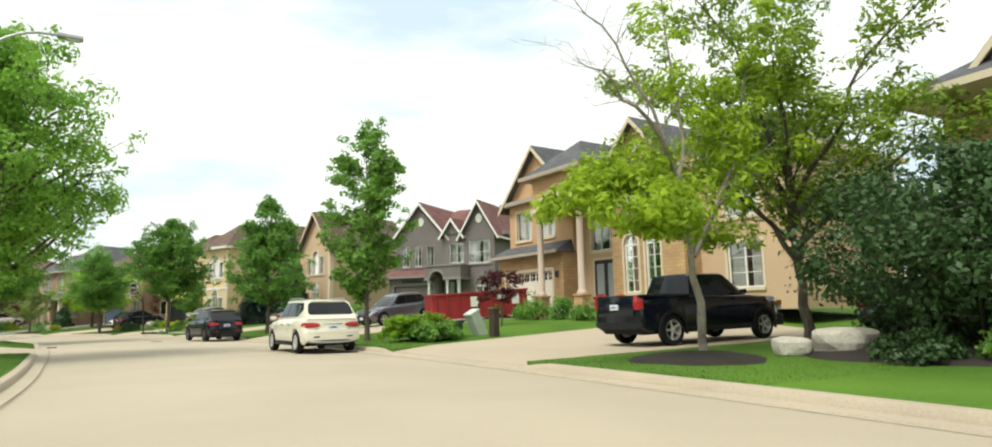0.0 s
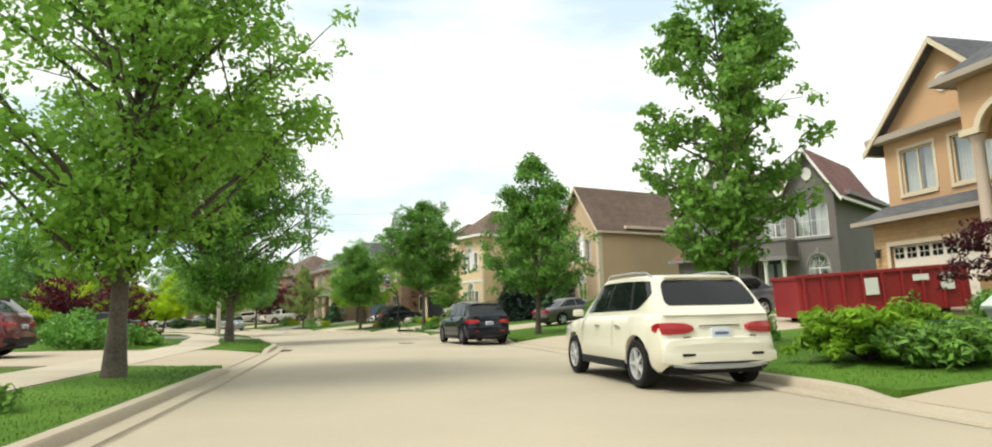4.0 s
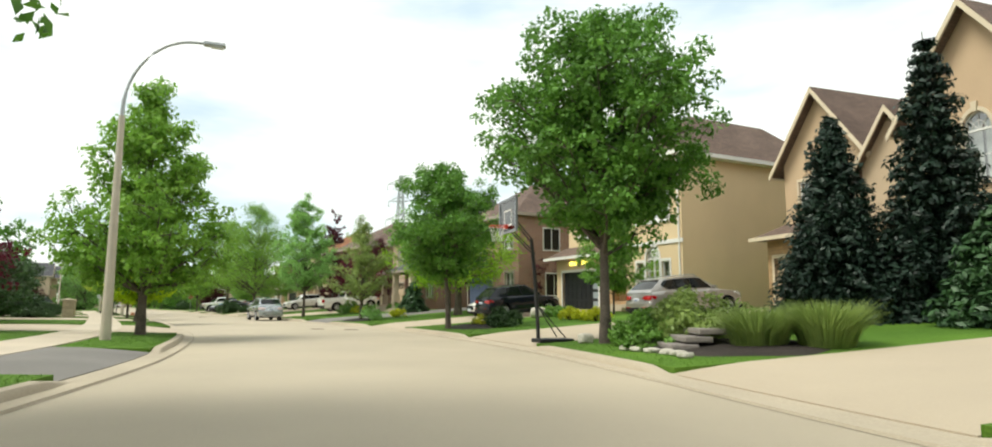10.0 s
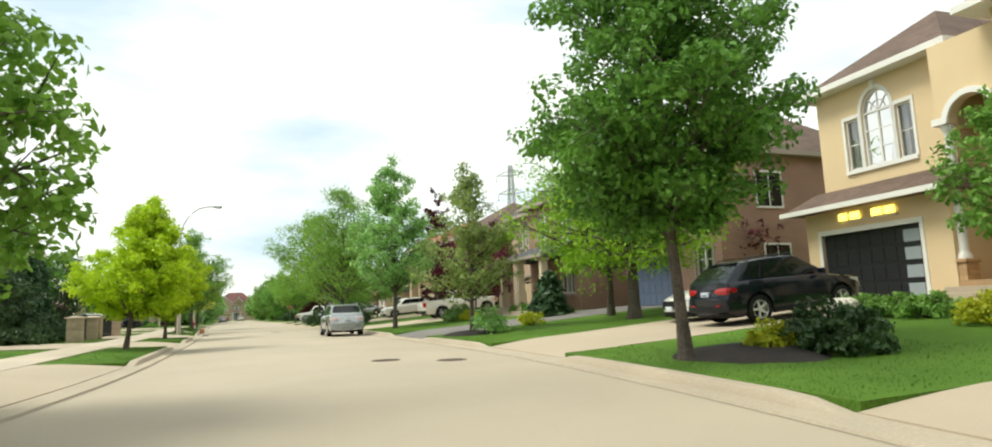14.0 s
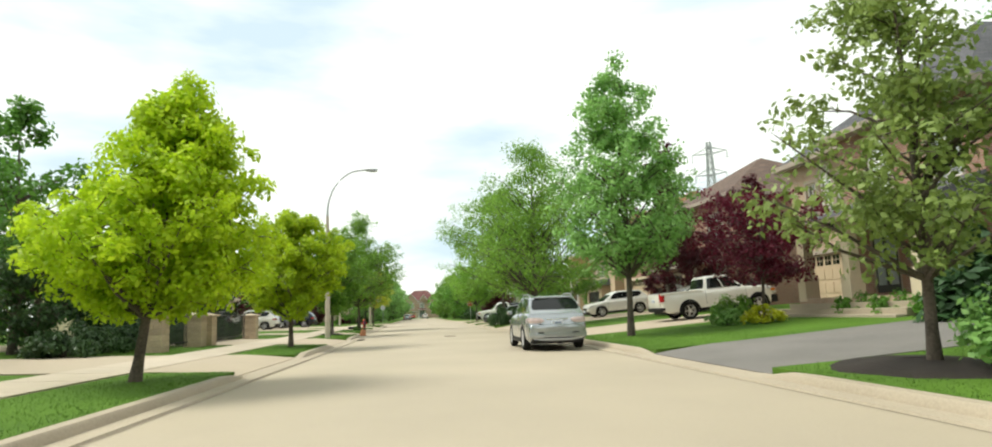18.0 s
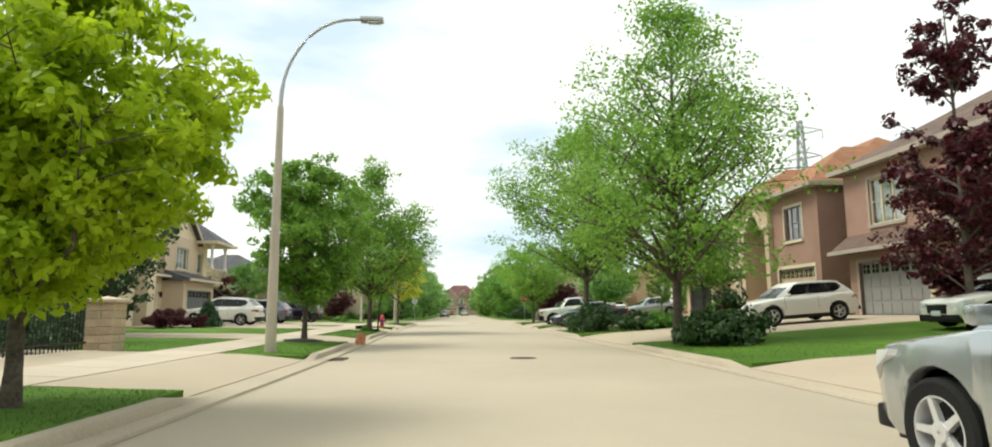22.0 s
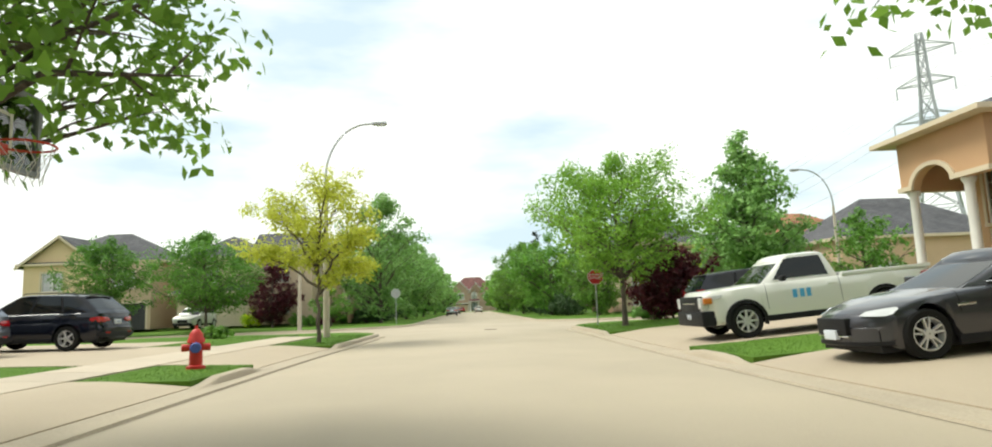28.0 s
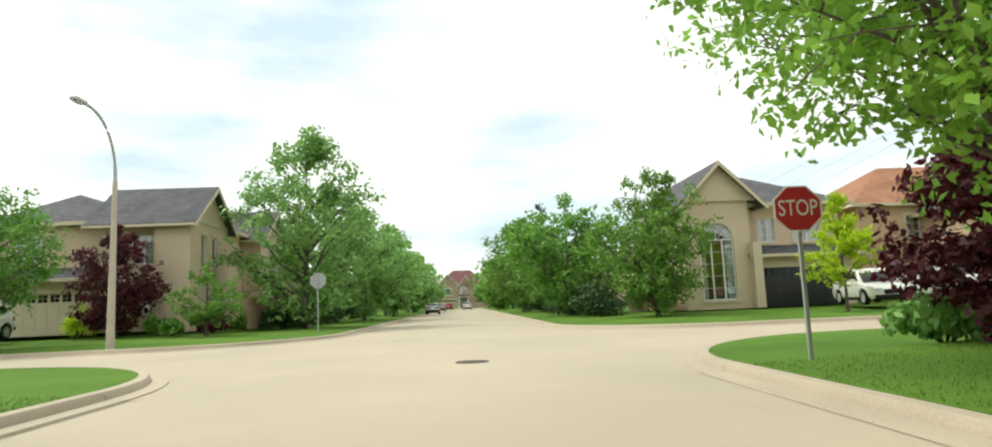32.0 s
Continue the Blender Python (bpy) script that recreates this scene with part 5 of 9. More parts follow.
        if kind != "sedan":
            put("tailgate_trim", Geo().rbox(rear(belt - 0.15) - 0.05, rear(belt - 0.15) + 0.022, -hw * 0.34, hw * 0.34, belt - 0.165, belt - 0.13, 0.008), CHROME if chrome else color)
            put("tailgate_gap", Geo().box(xt - 0.03, xt + 0.003, -hw * 0.6, hw * 0.6, 0.79, 0.803), BLACKPLASTIC)
            for sgn in (1, -1):
                y0, y1 = sorted((sgn * hw * 0.46, sgn * hw * 0.66))
                put("reflector", Geo().rbox(L - 0.06, L + 0.008, y0, y1, 0.52, 0.56, 0.01), BLACKPLASTIC if chrome else lamp)
    else:
        # load bed: floor, walls and tailgate line
        put("bed_liner", Geo().box(back[1] + 0.12, L - 0.08, -hw * 0.80, hw * 0.80, belt + 0.028, belt + 0.036), BLACKPLASTIC)
        for sgn in (1, -1):
            y0, y1 = sorted((sgn * hw * 0.82, sgn * hw * 0.95))
            put("bed_rail", Geo().rbox(back[1] + 0.05, L - 0.03, y0, y1, belt - 0.02, belt + 0.07, 0.02), color)
        put("tailgate", Geo().rbox(L - 0.05, L + 0.02, -hw * 0.72, hw * 0.72, belt - 0.5, belt + 0.04, 0.02), color)
    if mark:
        mark(car, put, hw)
    return car

# ---- houses ----
STUCCO_TAN = surface("stucco_tan", (0.53, 0.38, 0.245), 0.9, 0.10, 70, 0.5, 0.35)
STUCCO_ORANGE = surface("stucco_orange", (0.52, 0.32, 0.18), 0.9, 0.10, 70, 0.5, 0.35)
STUCCO_CREAM = surface("stucco_cream", (0.68, 0.52, 0.32), 0.9, 0.08, 70, 0.5, 0.3)
STUCCO_GREY = surface("stucco_grey", (0.165, 0.145, 0.14), 0.9, 0.12, 70, 0.6, 0.35)
STUCCO_PALE = surface("stucco_pale", (0.74, 0.62, 0.45), 0.9, 0.08, 70, 0.5, 0.3)
STUCCO_WARM = surface("stucco_warm", (0.62, 0.49, 0.35), 0.9, 0.10, 70, 0.5, 0.35)
STUCCO_SAND = surface("stucco_sand", (0.50, 0.38, 0.26), 0.9, 0.10, 70, 0.5, 0.35)
STONE_TAN = masonry("stone_tan", (0.50, 0.32, 0.16), (0.40, 0.25, 0.13), (0.33, 0.22, 0.13), 0.46, 0.16, 0.012, 0.9, 0.7, 0.15)
BRICK_BROWN = masonry("brick_brown", (0.34, 0.17, 0.115), (0.28, 0.14, 0.10), (0.36, 0.29, 0.24), 0.22, 0.075, 0.010, 0.9, 0.5, 0.12)
BRICK_BUFF = masonry("brick_buff", (0.46, 0.32, 0.23), (0.40, 0.27, 0.19), (0.42, 0.35, 0.28), 0.22, 0.075, 0.010, 0.9, 0.5, 0.12)
SHINGLE_GREY = masonry("shingle_grey", (0.115, 0.112, 0.12), (0.075, 0.075, 0.085), (0.05, 0.05, 0.055), 0.33, 0.085, 0.008, 0.95, 0.5, 0.2)
SHINGLE_BROWN = masonry("shingle_brown", (0.16, 0.105, 0.08), (0.115, 0.075, 0.06), (0.07, 0.05, 0.04), 0.33, 0.085, 0.008, 0.95, 0.5, 0.2)
SHINGLE_RED = masonry("shingle_red", (0.20, 0.085, 0.075), (0.15, 0.065, 0.06), (0.08, 0.045, 0.04), 0.33, 0.085, 0.008, 0.95, 0.5, 0.2)
SHINGLE_ORANGE = masonry("shingle_orange", (0.36, 0.17, 0.085), (0.29, 0.13, 0.07), (0.16, 0.08, 0.05), 0.33, 0.085, 0.008, 0.95, 0.5, 0.2)
GARAGE_WHITE = surface("garage_white", (0.68, 0.62, 0.54), 0.55, 0.06, 60, 1, 0.05)
GARAGE_TAN = surface("garage_tan", (0.52, 0.40, 0.27), 0.55, 0.06, 60, 1, 0.05)
GARAGE_BLACK = surface("garage_black", (0.016, 0.017, 0.02), 0.35, 0.1, 60, 1, 0.05)
GARAGE_BLUE = surface("garage_blue", (0.10, 0.13, 0.20), 0.5, 0.06, 60, 1, 0.05)
DOOR_DARK = surface("door_dark", (0.022, 0.020, 0.024), 0.4, 0.1, 30, 1, 0.1)
FROSTED = surface("frosted_glass", (0.30, 0.34, 0.36), 0.3, 0.06, 30, 1, 0.05)


class House:
    """A house in its own frame: x to the right seen from the street, y away from it, z up from its base."""

    def __init__(self, name, m, label, wall, trim, roof, category="house"):
        self.root = thing(name, m, label, category)
        self.wall, self.trim, self.roof = wall, trim, roof

    def block(self, x0, x1, y0, y1, z0, z1, holes=(), wall=None, t=0.25, name="wall"):
        """Four walls; the front one has real openings (x, z, width, height, arched)."""
        g = Geo()
        hs = [(x - w / 2, x + w / 2, z, z + h, a) for x, z, w, h, a in holes]
        cuts = sorted({x0, x1, *(h[0] for h in hs), *(h[1] for h in hs)})
        for a, b in zip(cuts[:-1], cuts[1:]):
            mine = sorted((h for h in hs if h[0] <= a + 1e-6 and h[1] >= b - 1e-6), key=lambda h: h[2])
            z = z0
            for h in mine:
                if h[2] > z + 1e-4:
                    g.box(a, b, y0, y0 + t, z, h[2])
                z = h[3]
            if z1 > z + 1e-4:
                g.box(a, b, y0, y0 + t, z, z1)
        for h in hs:
            if h[4]:
                r, cx, zc = (h[1] - h[0]) / 2, (h[0] + h[1]) / 2, h[3] - (h[1] - h[0]) / 2
                for k in range(14):
                    a0, a1 = math.pi * k / 14, math.pi * (k + 1) / 14
                    xa, za, xb, zb = cx - r * math.cos(a0), zc + r * math.sin(a0), cx - r * math.cos(a1), zc + r * math.sin(a1)
                    g.prism([(xa, za), (xb, zb), (xb, h[3]), (xa, h[3])], y0 + 0.003, y0 + t - 0.003)
        g.box(x0, x0 + t, y0 + t, y1, z0, z1).box(x1 - t, x1, y0 + t, y1, z0, z1).box(x0 + t, x1 - t, y1 - t, y1, z0, z1)
        g.box(x0 + t, x1 - t, y0 + t, y1 - t, z1 - 0.2, z1 - 0.05)
        part(name, g, wall or self.wall, self.root)
        # added dark sheet behind the openings; room dimness is in its colour
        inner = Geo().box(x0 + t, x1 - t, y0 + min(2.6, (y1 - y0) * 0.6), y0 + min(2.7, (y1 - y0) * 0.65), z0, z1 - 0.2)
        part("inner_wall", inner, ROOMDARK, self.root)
        return self

    def window(self, x, z, w, h, y, arch=False, cols=2, rows=3, curtain=0.8, frame=None, trim=None, surround=True, muntin=True):
        """A window in an opening of the wall at y: frame, bars, panes, sill, trim and a curtain behind."""
        fm = frame or WHITE
        f, pane, bars = Geo(), Geo(), []
        r = w / 2
        zc = z + h - r if arch else z + h
        d0, d1 = y + 0.07, y + 0.15
        b = 0.065
        f.box(x - r, x - r + b, d0, d1, z, zc).box(x + r - b, x + r, d0, d1, z, zc).box(x - r + b, x + r - b, d0, d1, z, z + b)
        if arch:
            for k in range(14):
                a0, a1 = math.pi * k / 14, math.pi * (k + 1) / 14
                q = r - b
                f.prism([(x + q * math.cos(a0), zc + q * math.sin(a0)), (x + r * math.cos(a0), zc + r * math.sin(a0)), (x + r * math.cos(a1), zc + r * math.sin(a1)), (x + q * math.cos(a1), zc + q * math.sin(a1))], d0, d1)
            f.box(x - r + b, x + r - b, d0, d1, zc - b / 2, zc + b / 2)
            for k in (1, 2, 3):
                a = math.pi * k / 4
                bars.append(Geo().tube([(x, d0 + 0.03, zc), (x + (r - b) * math.cos(a), d0 + 0.03, zc + (r - b) * math.sin(a))], [0.014, 0.014], 5))
            bars.append(Geo().tube([(x + r * 0.5 * math.cos(math.pi * k / 8), d0 + 0.03, zc + r * 0.5 * math.sin(math.pi * k / 8)) for k in range(9)], [0.013] * 9, 5))
            n = 16
            pane.add([(x + (r - b) * math.cos(math.pi * k / n), d0 + 0.05, zc + (r - b) * math.sin(math.pi * k / n)) for k in range(n + 1)] + [(x - r + b, d0 + 0.05, z + b), (x + r - b, d0 + 0.05, z + b)], [tuple(range(n + 2, -1, -1))])
        else:
            f.box(x - r + b, x + r - b, d0, d1, zc - b, zc)
            pane.add([(x - r + b, d0 + 0.05, z + b), (x + r - b, d0 + 0.05, z + b), (x + r - b, d0 + 0.05, zc - b), (x - r + b, d0 + 0.05, zc - b)], [(0, 1, 2, 3)])
        for k in range(1, cols):
            xx = x - r + w * k / cols
            thick = 0.04 if cols <= 3 and w > 1.0 else 0.016
            bars.append(Geo().box(xx - thick, xx + thick, d0 + 0.008, d1 - 0.008, z + b, zc - (0 if arch else b)))
        if muntin:
            for k in range(1, rows):
                zz = z + (zc - z) * k / rows
                bars.append(Geo().box(x - r + b, x + r - b, d0 + 0.02, d1 - 0.03, zz - 0.013, zz + 0.013))
        win = part("window", f, fm, self.root)
        for g2 in bars:
            part("glazing_bar", g2, fm, win)
        p = part("pane", pane, PANE, win)
        p.visible_shadow = False
        if curtain:
            c = Geo()
            for sgn in (-1, 1):
                n = 10
                wid = r * curtain
                for k in range(n):
                    xa = x + sgn * (r - wid * k / n)
                    xb = x + sgn * (r - wid * (k + 1) / n)
                    ya, yb = d1 + 0.16 + 0.03 * (k % 2), d1 + 0.16 + 0.03 * ((k + 1) % 2)
                    c.add([(xa, ya, z), (xb, yb, z), (xb, yb, zc + (r * 0.6 if arch else 0)), (xa, ya, zc + (r * 0.6 if arch else 0))], [(0, 1, 2, 3)])
            part("curtain", c, CURTAIN, win)
        tm = trim or self.trim
        part("window_sill", Geo().box(x - r - 0.1, x + r + 0.1, y - 0.09, y + 0.08, z - 0.13, z), tm, win)
        if surround:
            g = Geo()
            e = 0.13
            g.box(x - r - e, x - r, y - 0.035, y + 0.002, z, zc).box(x + r, x + r + e, y - 0.035, y + 0.002, z, zc)
            if arch:
                for k in range(14):
                    a0, a1 = math.pi * k / 14, math.pi * (k + 1) / 14
                    o = r + e
                    g.prism([(x + r * math.cos(a0), zc + r * math.sin(a0)), (x + o * math.cos(a0), zc + o * math.sin(a0)), (x + o * math.cos(a1), zc + o * math.sin(a1)), (x + r * math.cos(a1), zc + r * math.sin(a1))], y - 0.045, y + 0.002)
                g.prism([(x - 0.09, zc + r - 0.02), (x + 0.09, zc + r - 0.02), (x + 0.13, zc + r + 0.3), (x - 0.13, zc + r + 0.3)], y - 0.08, y + 0.002)
            else:
                g.box(x - r - e, x + r + e, y - 0.035, y + 0.002, zc, zc + e)
            part("window_trim", g, tm, win)
        return win

    def gable(self, x0, x1, y0, y1, z, rise, over=0.45, wall=None, vent=None, trim=None):
        """A front-facing gable: end wall, two roof planes with thickness, boards along the rake."""
        cx = (x0 + x1) / 2
        tm = trim or self.trim
        part("gable_wall", Geo().prism([(x0, z), (x1, z), (cx, z + rise)], y0 + 0.004, y0 + 0.25), wall or self.wall, self.root)
        hw = (x1 - x0) / 2
        sl = rise / hw
        for sgn in (-1, 1):
            e = cx + sgn * (hw + over)
            ze = z - over * sl
            poly = [(e, ze), (cx, z + rise), (cx, z + rise + 0.14), (e, ze + 0.14)]
            if sgn > 0:
                poly = poly[::-1]
            part("roof", Geo().prism(poly, y0 - over, y1), self.roof, self.root)
        for sgn in (-1, 1):
            e = cx + sgn * (hw + over + 0.02)
            ze = z - (over + 0.02) * sl
            poly = [(e, ze - 0.16), (cx, z + rise - 0.14), (cx, z + rise + 0.10), (e, ze + 0.08)]
            if sgn > 0:
                poly = poly[::-1]
            part("bargeboard", Geo().prism(poly, y0 - over - 0.05, y0 - over + 0.02), tm, self.root)
            ea = cx + sgn * (hw + over)
            part("gutter", Geo().box(min(ea, ea + sgn * 0.1), max(ea, ea + sgn * 0.1), y0 - over, y1, ze - 0.04, ze + 0.1), tm, self.root)
        if vent:
            zc = z + rise * vent
            ring = Geo().wheelshape(cx, y0, zc, [(0.34, 0.02), (0.34, -0.07), (0.27, -0.07), (0.27, -0.03), (0.01, -0.03)], 20)
            for k in range(-3, 4):
                hwid = math.sqrt(0.27**2 - (k * 0.07) ** 2)
                ring.box(cx - hwid, cx + hwid, y0 - 0.05, y0 - 0.03, zc + k * 0.07 - 0.012, zc + k * 0.07 + 0.012)
            part("round_vent", ring, WHITE, self.root, "round white louvred vent")
        return self

    def hip(self, x0, x1, y0, y1, z, rise, over=0.45, trim=None):
        a, b, c, e = x0 - over, x1 + over, y0 - over, y1 + over
        w, dp = b - a, e - c
        ins = min(w, dp) / 2
        if w >= dp:
            r0, r1 = (a + ins, (c + e) / 2), (b - ins, (c + e) / 2)
        else:
            r0, r1 = ((a + b) / 2, c + ins), ((a + b) / 2, e - ins)
        zz = z + rise
        v = [(a, c, z), (b, c, z), (b, e, z), (a, e, z), (*r0, zz), (*r1, zz)]
        f = [(0, 1, 5, 4), (2, 3, 4, 5), (1, 2, 5), (3, 0, 4)] if w >= dp else [(0, 1, 4), (2, 3, 5), (1, 2, 5, 4), (3, 0, 4, 5)]
        g = Geo().add(v, f)
        g.add([(p[0], p[1], z - 0.001) for p in v[:4]], [(0, 3, 2, 1)])
        part("roof", g, self.roof, self.root)
        h, k = 0.17, 0.09
        tm = trim or self.trim
        for bx in ((a - k, b + k, c - k, c + 0.02), (a - k, b + k, e - 0.02, e + k), (a - k, a + 0.02, c + 0.02, e - 0.02), (b - 0.02, b + k, c + 0.02, e - 0.02)):
            part("eave", Geo().box(*bx, z - h, z + 0.03), tm, self.root)
        part("soffit", Geo().box(a + 0.02, b - 0.02, c + 0.02, e - 0.02, z - h + 0.02, z - h + 0.06), tm, self.root)
        return self

    def lean_roof(self, x0, x1, y0, y1, z0, z1, trim=None):
        """A shallow roof that rises from an eave at y0 to a wall at y1."""
        part("skirt_roof", Geo().add([(x0, y0, z0), (x1, y0, z0), (x1 - 0.3, y1, z1), (x0 + 0.3, y1, z1), (x0, y0, z0 - 0.1), (x1, y0, z0 - 0.1), (x1, y1, z0 - 0.1), (x0, y1, z0 - 0.1)],
                                     [(0, 1, 2, 3), (4, 5, 1, 0), (1, 5, 6, 2), (4, 0, 3, 7), (7, 6, 5, 4)]), self.roof, self.root)
        part("gutter", Geo().box(x0 - 0.03, x1 + 0.03, y0 - 0.1, y0 + 0.02, z0 - 0.13, z0 + 0.03), trim or self.trim, self.root)
        return self

    def garage(self, x, w, y, material, h=2.2, lites=True, z=0.0):
        d = part("garage_door", Geo().box(x - w / 2, x + w / 2, y + 0.16, y + 0.2, z, z + h), material, self.root)
        n = max(2, round(w / 0.62))
        for r in range(4):
            if r == 3 and lites:
                continue
            for k in range(n):
                a = x - w / 2 + w * (k + 0.1) / n
                b = x - w / 2 + w * (k + 0.9) / n
                part("door_panel", Geo().rbox(a, b, y + 0.135, y + 0.165, z + h * (r + 0.12) / 4, z + h * (r + 0.88) / 4, 0.012), material, d)
        if lites:
            for k in range(n):
                a = x - w / 2 + w * (k + 0.14) / n
                b = x - w / 2 + w * (k + 0.86) / n
                part("door_lite", Geo().box(a, b, y + 0.145, y + 0.155, z + h * 0.79, z + h * 0.96), CARGLASS, d)
                part("glazing_grid", Geo().box((a + b) / 2 - 0.012, (a + b) / 2 + 0.012, y + 0.125, y + 0.142, z + h * 0.79, z + h * 0.96).box(a, b, y + 0.125, y + 0.142, z + h * 0.87, z + h * 0.88), material, d)
        part("garage_trim", Geo().box(x - w / 2 - 0.16, x - w / 2, y - 0.03, y + 0.16, z, z + h + 0.16).box(x + w / 2, x + w / 2 + 0.16, y - 0.03, y + 0.16, z, z + h + 0.16).box(x - w / 2, x + w / 2, y - 0.03, y + 0.16, z + h, z + h + 0.16), self.trim, d)
        return d

    def column(self, x, y, z0, z1, r=0.16, material=None):
        g = Geo().lathe([(r * 1.5, z0), (r * 1.5, z0 + 0.10), (r * 1.2, z0 + 0.16), (r, z0 + 0.24), (r * 0.93, z1 - 0.26), (r * 1.15, z1 - 0.18), (r * 1.4, z1 - 0.1), (r * 1.4, z1)], x, y, 20)
        part("column", g, material or WHITE, self.root, smooth=True)

    def plinth(self, x, y, w, z0, z1, material):
        part("plinth", Geo().rbox(x - w / 2, x + w / 2, y - w / 2, y + w / 2, z0, z1 - 0.1, 0.02).rbox(x - w / 2 - 0.05, x + w / 2 + 0.05, y - w / 2 - 0.05, y + w / 2 + 0.05, z1 - 0.1, z1, 0.02), material, self.root)

    def portico(self, x0, x1, y0, y1, zb, zt, r, wall=None, cx=None, trim=None):
        """An entry head on columns: a fascia with a round arch cut from its lower edge, and side cheeks."""
        c = cx if cx is not None else (x0 + x1) / 2
        n = 14
        arch = [(c - r * math.cos(math.pi * k / n), zb + r * 0.8 * math.sin(math.pi * k / n)) for k in range(n + 1)]
        part("portico_wall", Geo().prism([(x0, zb)] + arch + [(x1, zb), (x1, zt), (x0, zt)], y0, y0 + 0.3), wall or self.wall, self.root)
        part("portico_cheek", Geo().box(x0, x0 + 0.3, y0 + 0.3, y1, zb, zt), wall or self.wall, self.root)
        part("portico_cheek", Geo().box(x1 - 0.3, x1, y0 + 0.3, y1, zb, zt), wall or self.wall, self.root)
        t = Geo()
        for k in range(n):
            a0, a1 = math.pi * k / n, math.pi * (k + 1) / n
            o = r + 0.22
            t.prism([(c + r * math.cos(a0), zb + r * 0.8 * math.sin(a0)), (c + o * math.cos(a0), zb + o * 0.8 * math.sin(a0)), (c + o * math.cos(a1), zb + o * 0.8 * math.sin(a1)), (c + r * math.cos(a1), zb + r * 0.8 * math.sin(a1))], y0 - 0.08, y0 + 0.002)
        t.box(x0 - 0.08, c - r, y0 - 0.1, y0 + 0.002, zb, zb + 0.2).box(c + r, x1 + 0.08, y0 - 0.1, y0 + 0.002, zb, zb + 0.2)
        t.box(x1 + 0.002, x1 + 0.09, y0, y1, zb, zb + 0.2).box(x0 - 0.09, x0 - 0.002, y0, y1, zb, zb + 0.2)
        part("portico_moulding", t, trim or self.trim, self.root)
        part("portico_ceiling", Geo().box(x0 + 0.3, x1 - 0.3, y0 + 0.3, y1, zt - 0.3, zt - 0.2), CREAM, self.root)

    def door(self, x, w, h, y, z, material=None, sidelites=True):
        d = part("front_door", Geo().rbox(x - w / 2, x + w / 2, y - 0.05, y + 0.05, z, z + h, 0.015), material or DOOR_DARK, self.root)
        for sgn in (-1, 1):
            part("door_panel", Geo().rbox(x + sgn * w * 0.24 - w * 0.16, x + sgn * w * 0.24 + w * 0.16, y - 0.075, y - 0.045, z + 0.25, z + h - 0.2, 0.012), FROSTED if sidelites else DOOR_DARK, d)
        part("door_handle", Geo().rbox(x + 0.04, x + 0.08, y - 0.12, y - 0.05, z + 0.95, z + 1.15, 0.01), CHROME, d)
        part("door_frame", Geo().box(x - w / 2 - 0.12, x - w / 2, y - 0.08, y + 0.06, z, z + h + 0.12).box(x + w / 2, x + w / 2 + 0.12, y - 0.08, y + 0.06, z, z + h + 0.12).box(x - w / 2, x + w / 2, y - 0.08, y + 0.06, z + h, z + h + 0.12), self.trim, d)

    def steps(self, x0, x1, y0, z, n=3, material=None, run=0.34):
        st = part("entry_steps", Geo().rbox(x0, x1, y0 + 0.02, y0 + 1.6, z - 0.6, z, 0.02), material or STONE_TAN, self.root)
        for k in range(n):
            part("step", Geo().rbox(x0 - 0.15, x1 + 0.15, y0 - run * (n - k), y0 + 0.1, z - 0.17 * (n - k) - 0.5, z - 0.17 * (n - k - 1) - 0.17, 0.02), KERB, st)

    def band(self, x0, x1, y, z, h=0.16, proud=0.06, trim=None):
        part("band", Geo().box(x0, x1, y - proud, y - 0.002, z, z + h), trim or self.trim, self.root)

    def downpipe(self, x, y, z0, z1, material=None):
        part("downpipe", Geo().rbox(x - 0.045, x + 0.045, y - 0.1, y - 0.02, z0, z1, 0.015), material or self.trim, self.root)

    def wall_lamp(self, x, y, z):
        part("wall_lamp", Geo().rbox(x - 0.05, x + 0.05, y - 0.1, y - 0.001, z + 0.28, z + 0.34, 0.01).lathe([(0.09, z), (0.11, z + 0.25), (0.03, z + 0.36)], x, y - 0.18, 8), BLACKSTEEL, self.root)


def right_house(name, s, d, label, wall, trim, roof, turn=0.0, sink=0.0, k=1.0, kz=1.1):
    return House(name, place(s, d, -90 + turn) @ Matrix.Translation((0, 0, -sink)) @ Matrix.Diagonal((k, 1, kz, 1)), label, wall, trim, roof)


def left_house(name, s, d, label, wall, trim, roof, turn=0.0, k=1.0, kz=1.08):
    return House(name, place(s, d, 90 + turn) @ Matrix.Diagonal((k, 1, kz, 1)), label, wall, trim, roof)

# ---- the houses on the right, in order along the road ----
# tan house with dark roof and arched dormer, behind the pickup
h = right_house("house", 62, 19, "tan stucco and stone house with dark roof and arched dormer", STONE_TAN, CREAM, SHINGLE_GREY)
h.block(-9, 0, 0, 12, 0, 6.4, [(-6.8, 0.9, 1.6, 2.0, True), (-4.2, 0.9, 1.6, 2.0, True), (-6.8, 4.0, 1.5, 1.6, False), (-3.6, 4.0, 1.5, 1.6, False)])
for x in (-6.8, -4.2):
    h.window(x, 0.9, 1.6, 2.0, 0, True)
for x in (-6.8, -3.6):
    h.window(x, 4.0, 1.5, 1.6, 0)
h.block(0, 8, -1.5, 11, 0, 6.4, [(4, 3.9, 2.4, 1.8, False)], STUCCO_TAN)
h.window(4, 3.9, 2.4, 1.8, -1.5, False, 3)
h.garage(4, 5.2, -1.66, GARAGE_TAN)
h.hip(-9, 8, -1.5, 12, 6.4, 3.8)
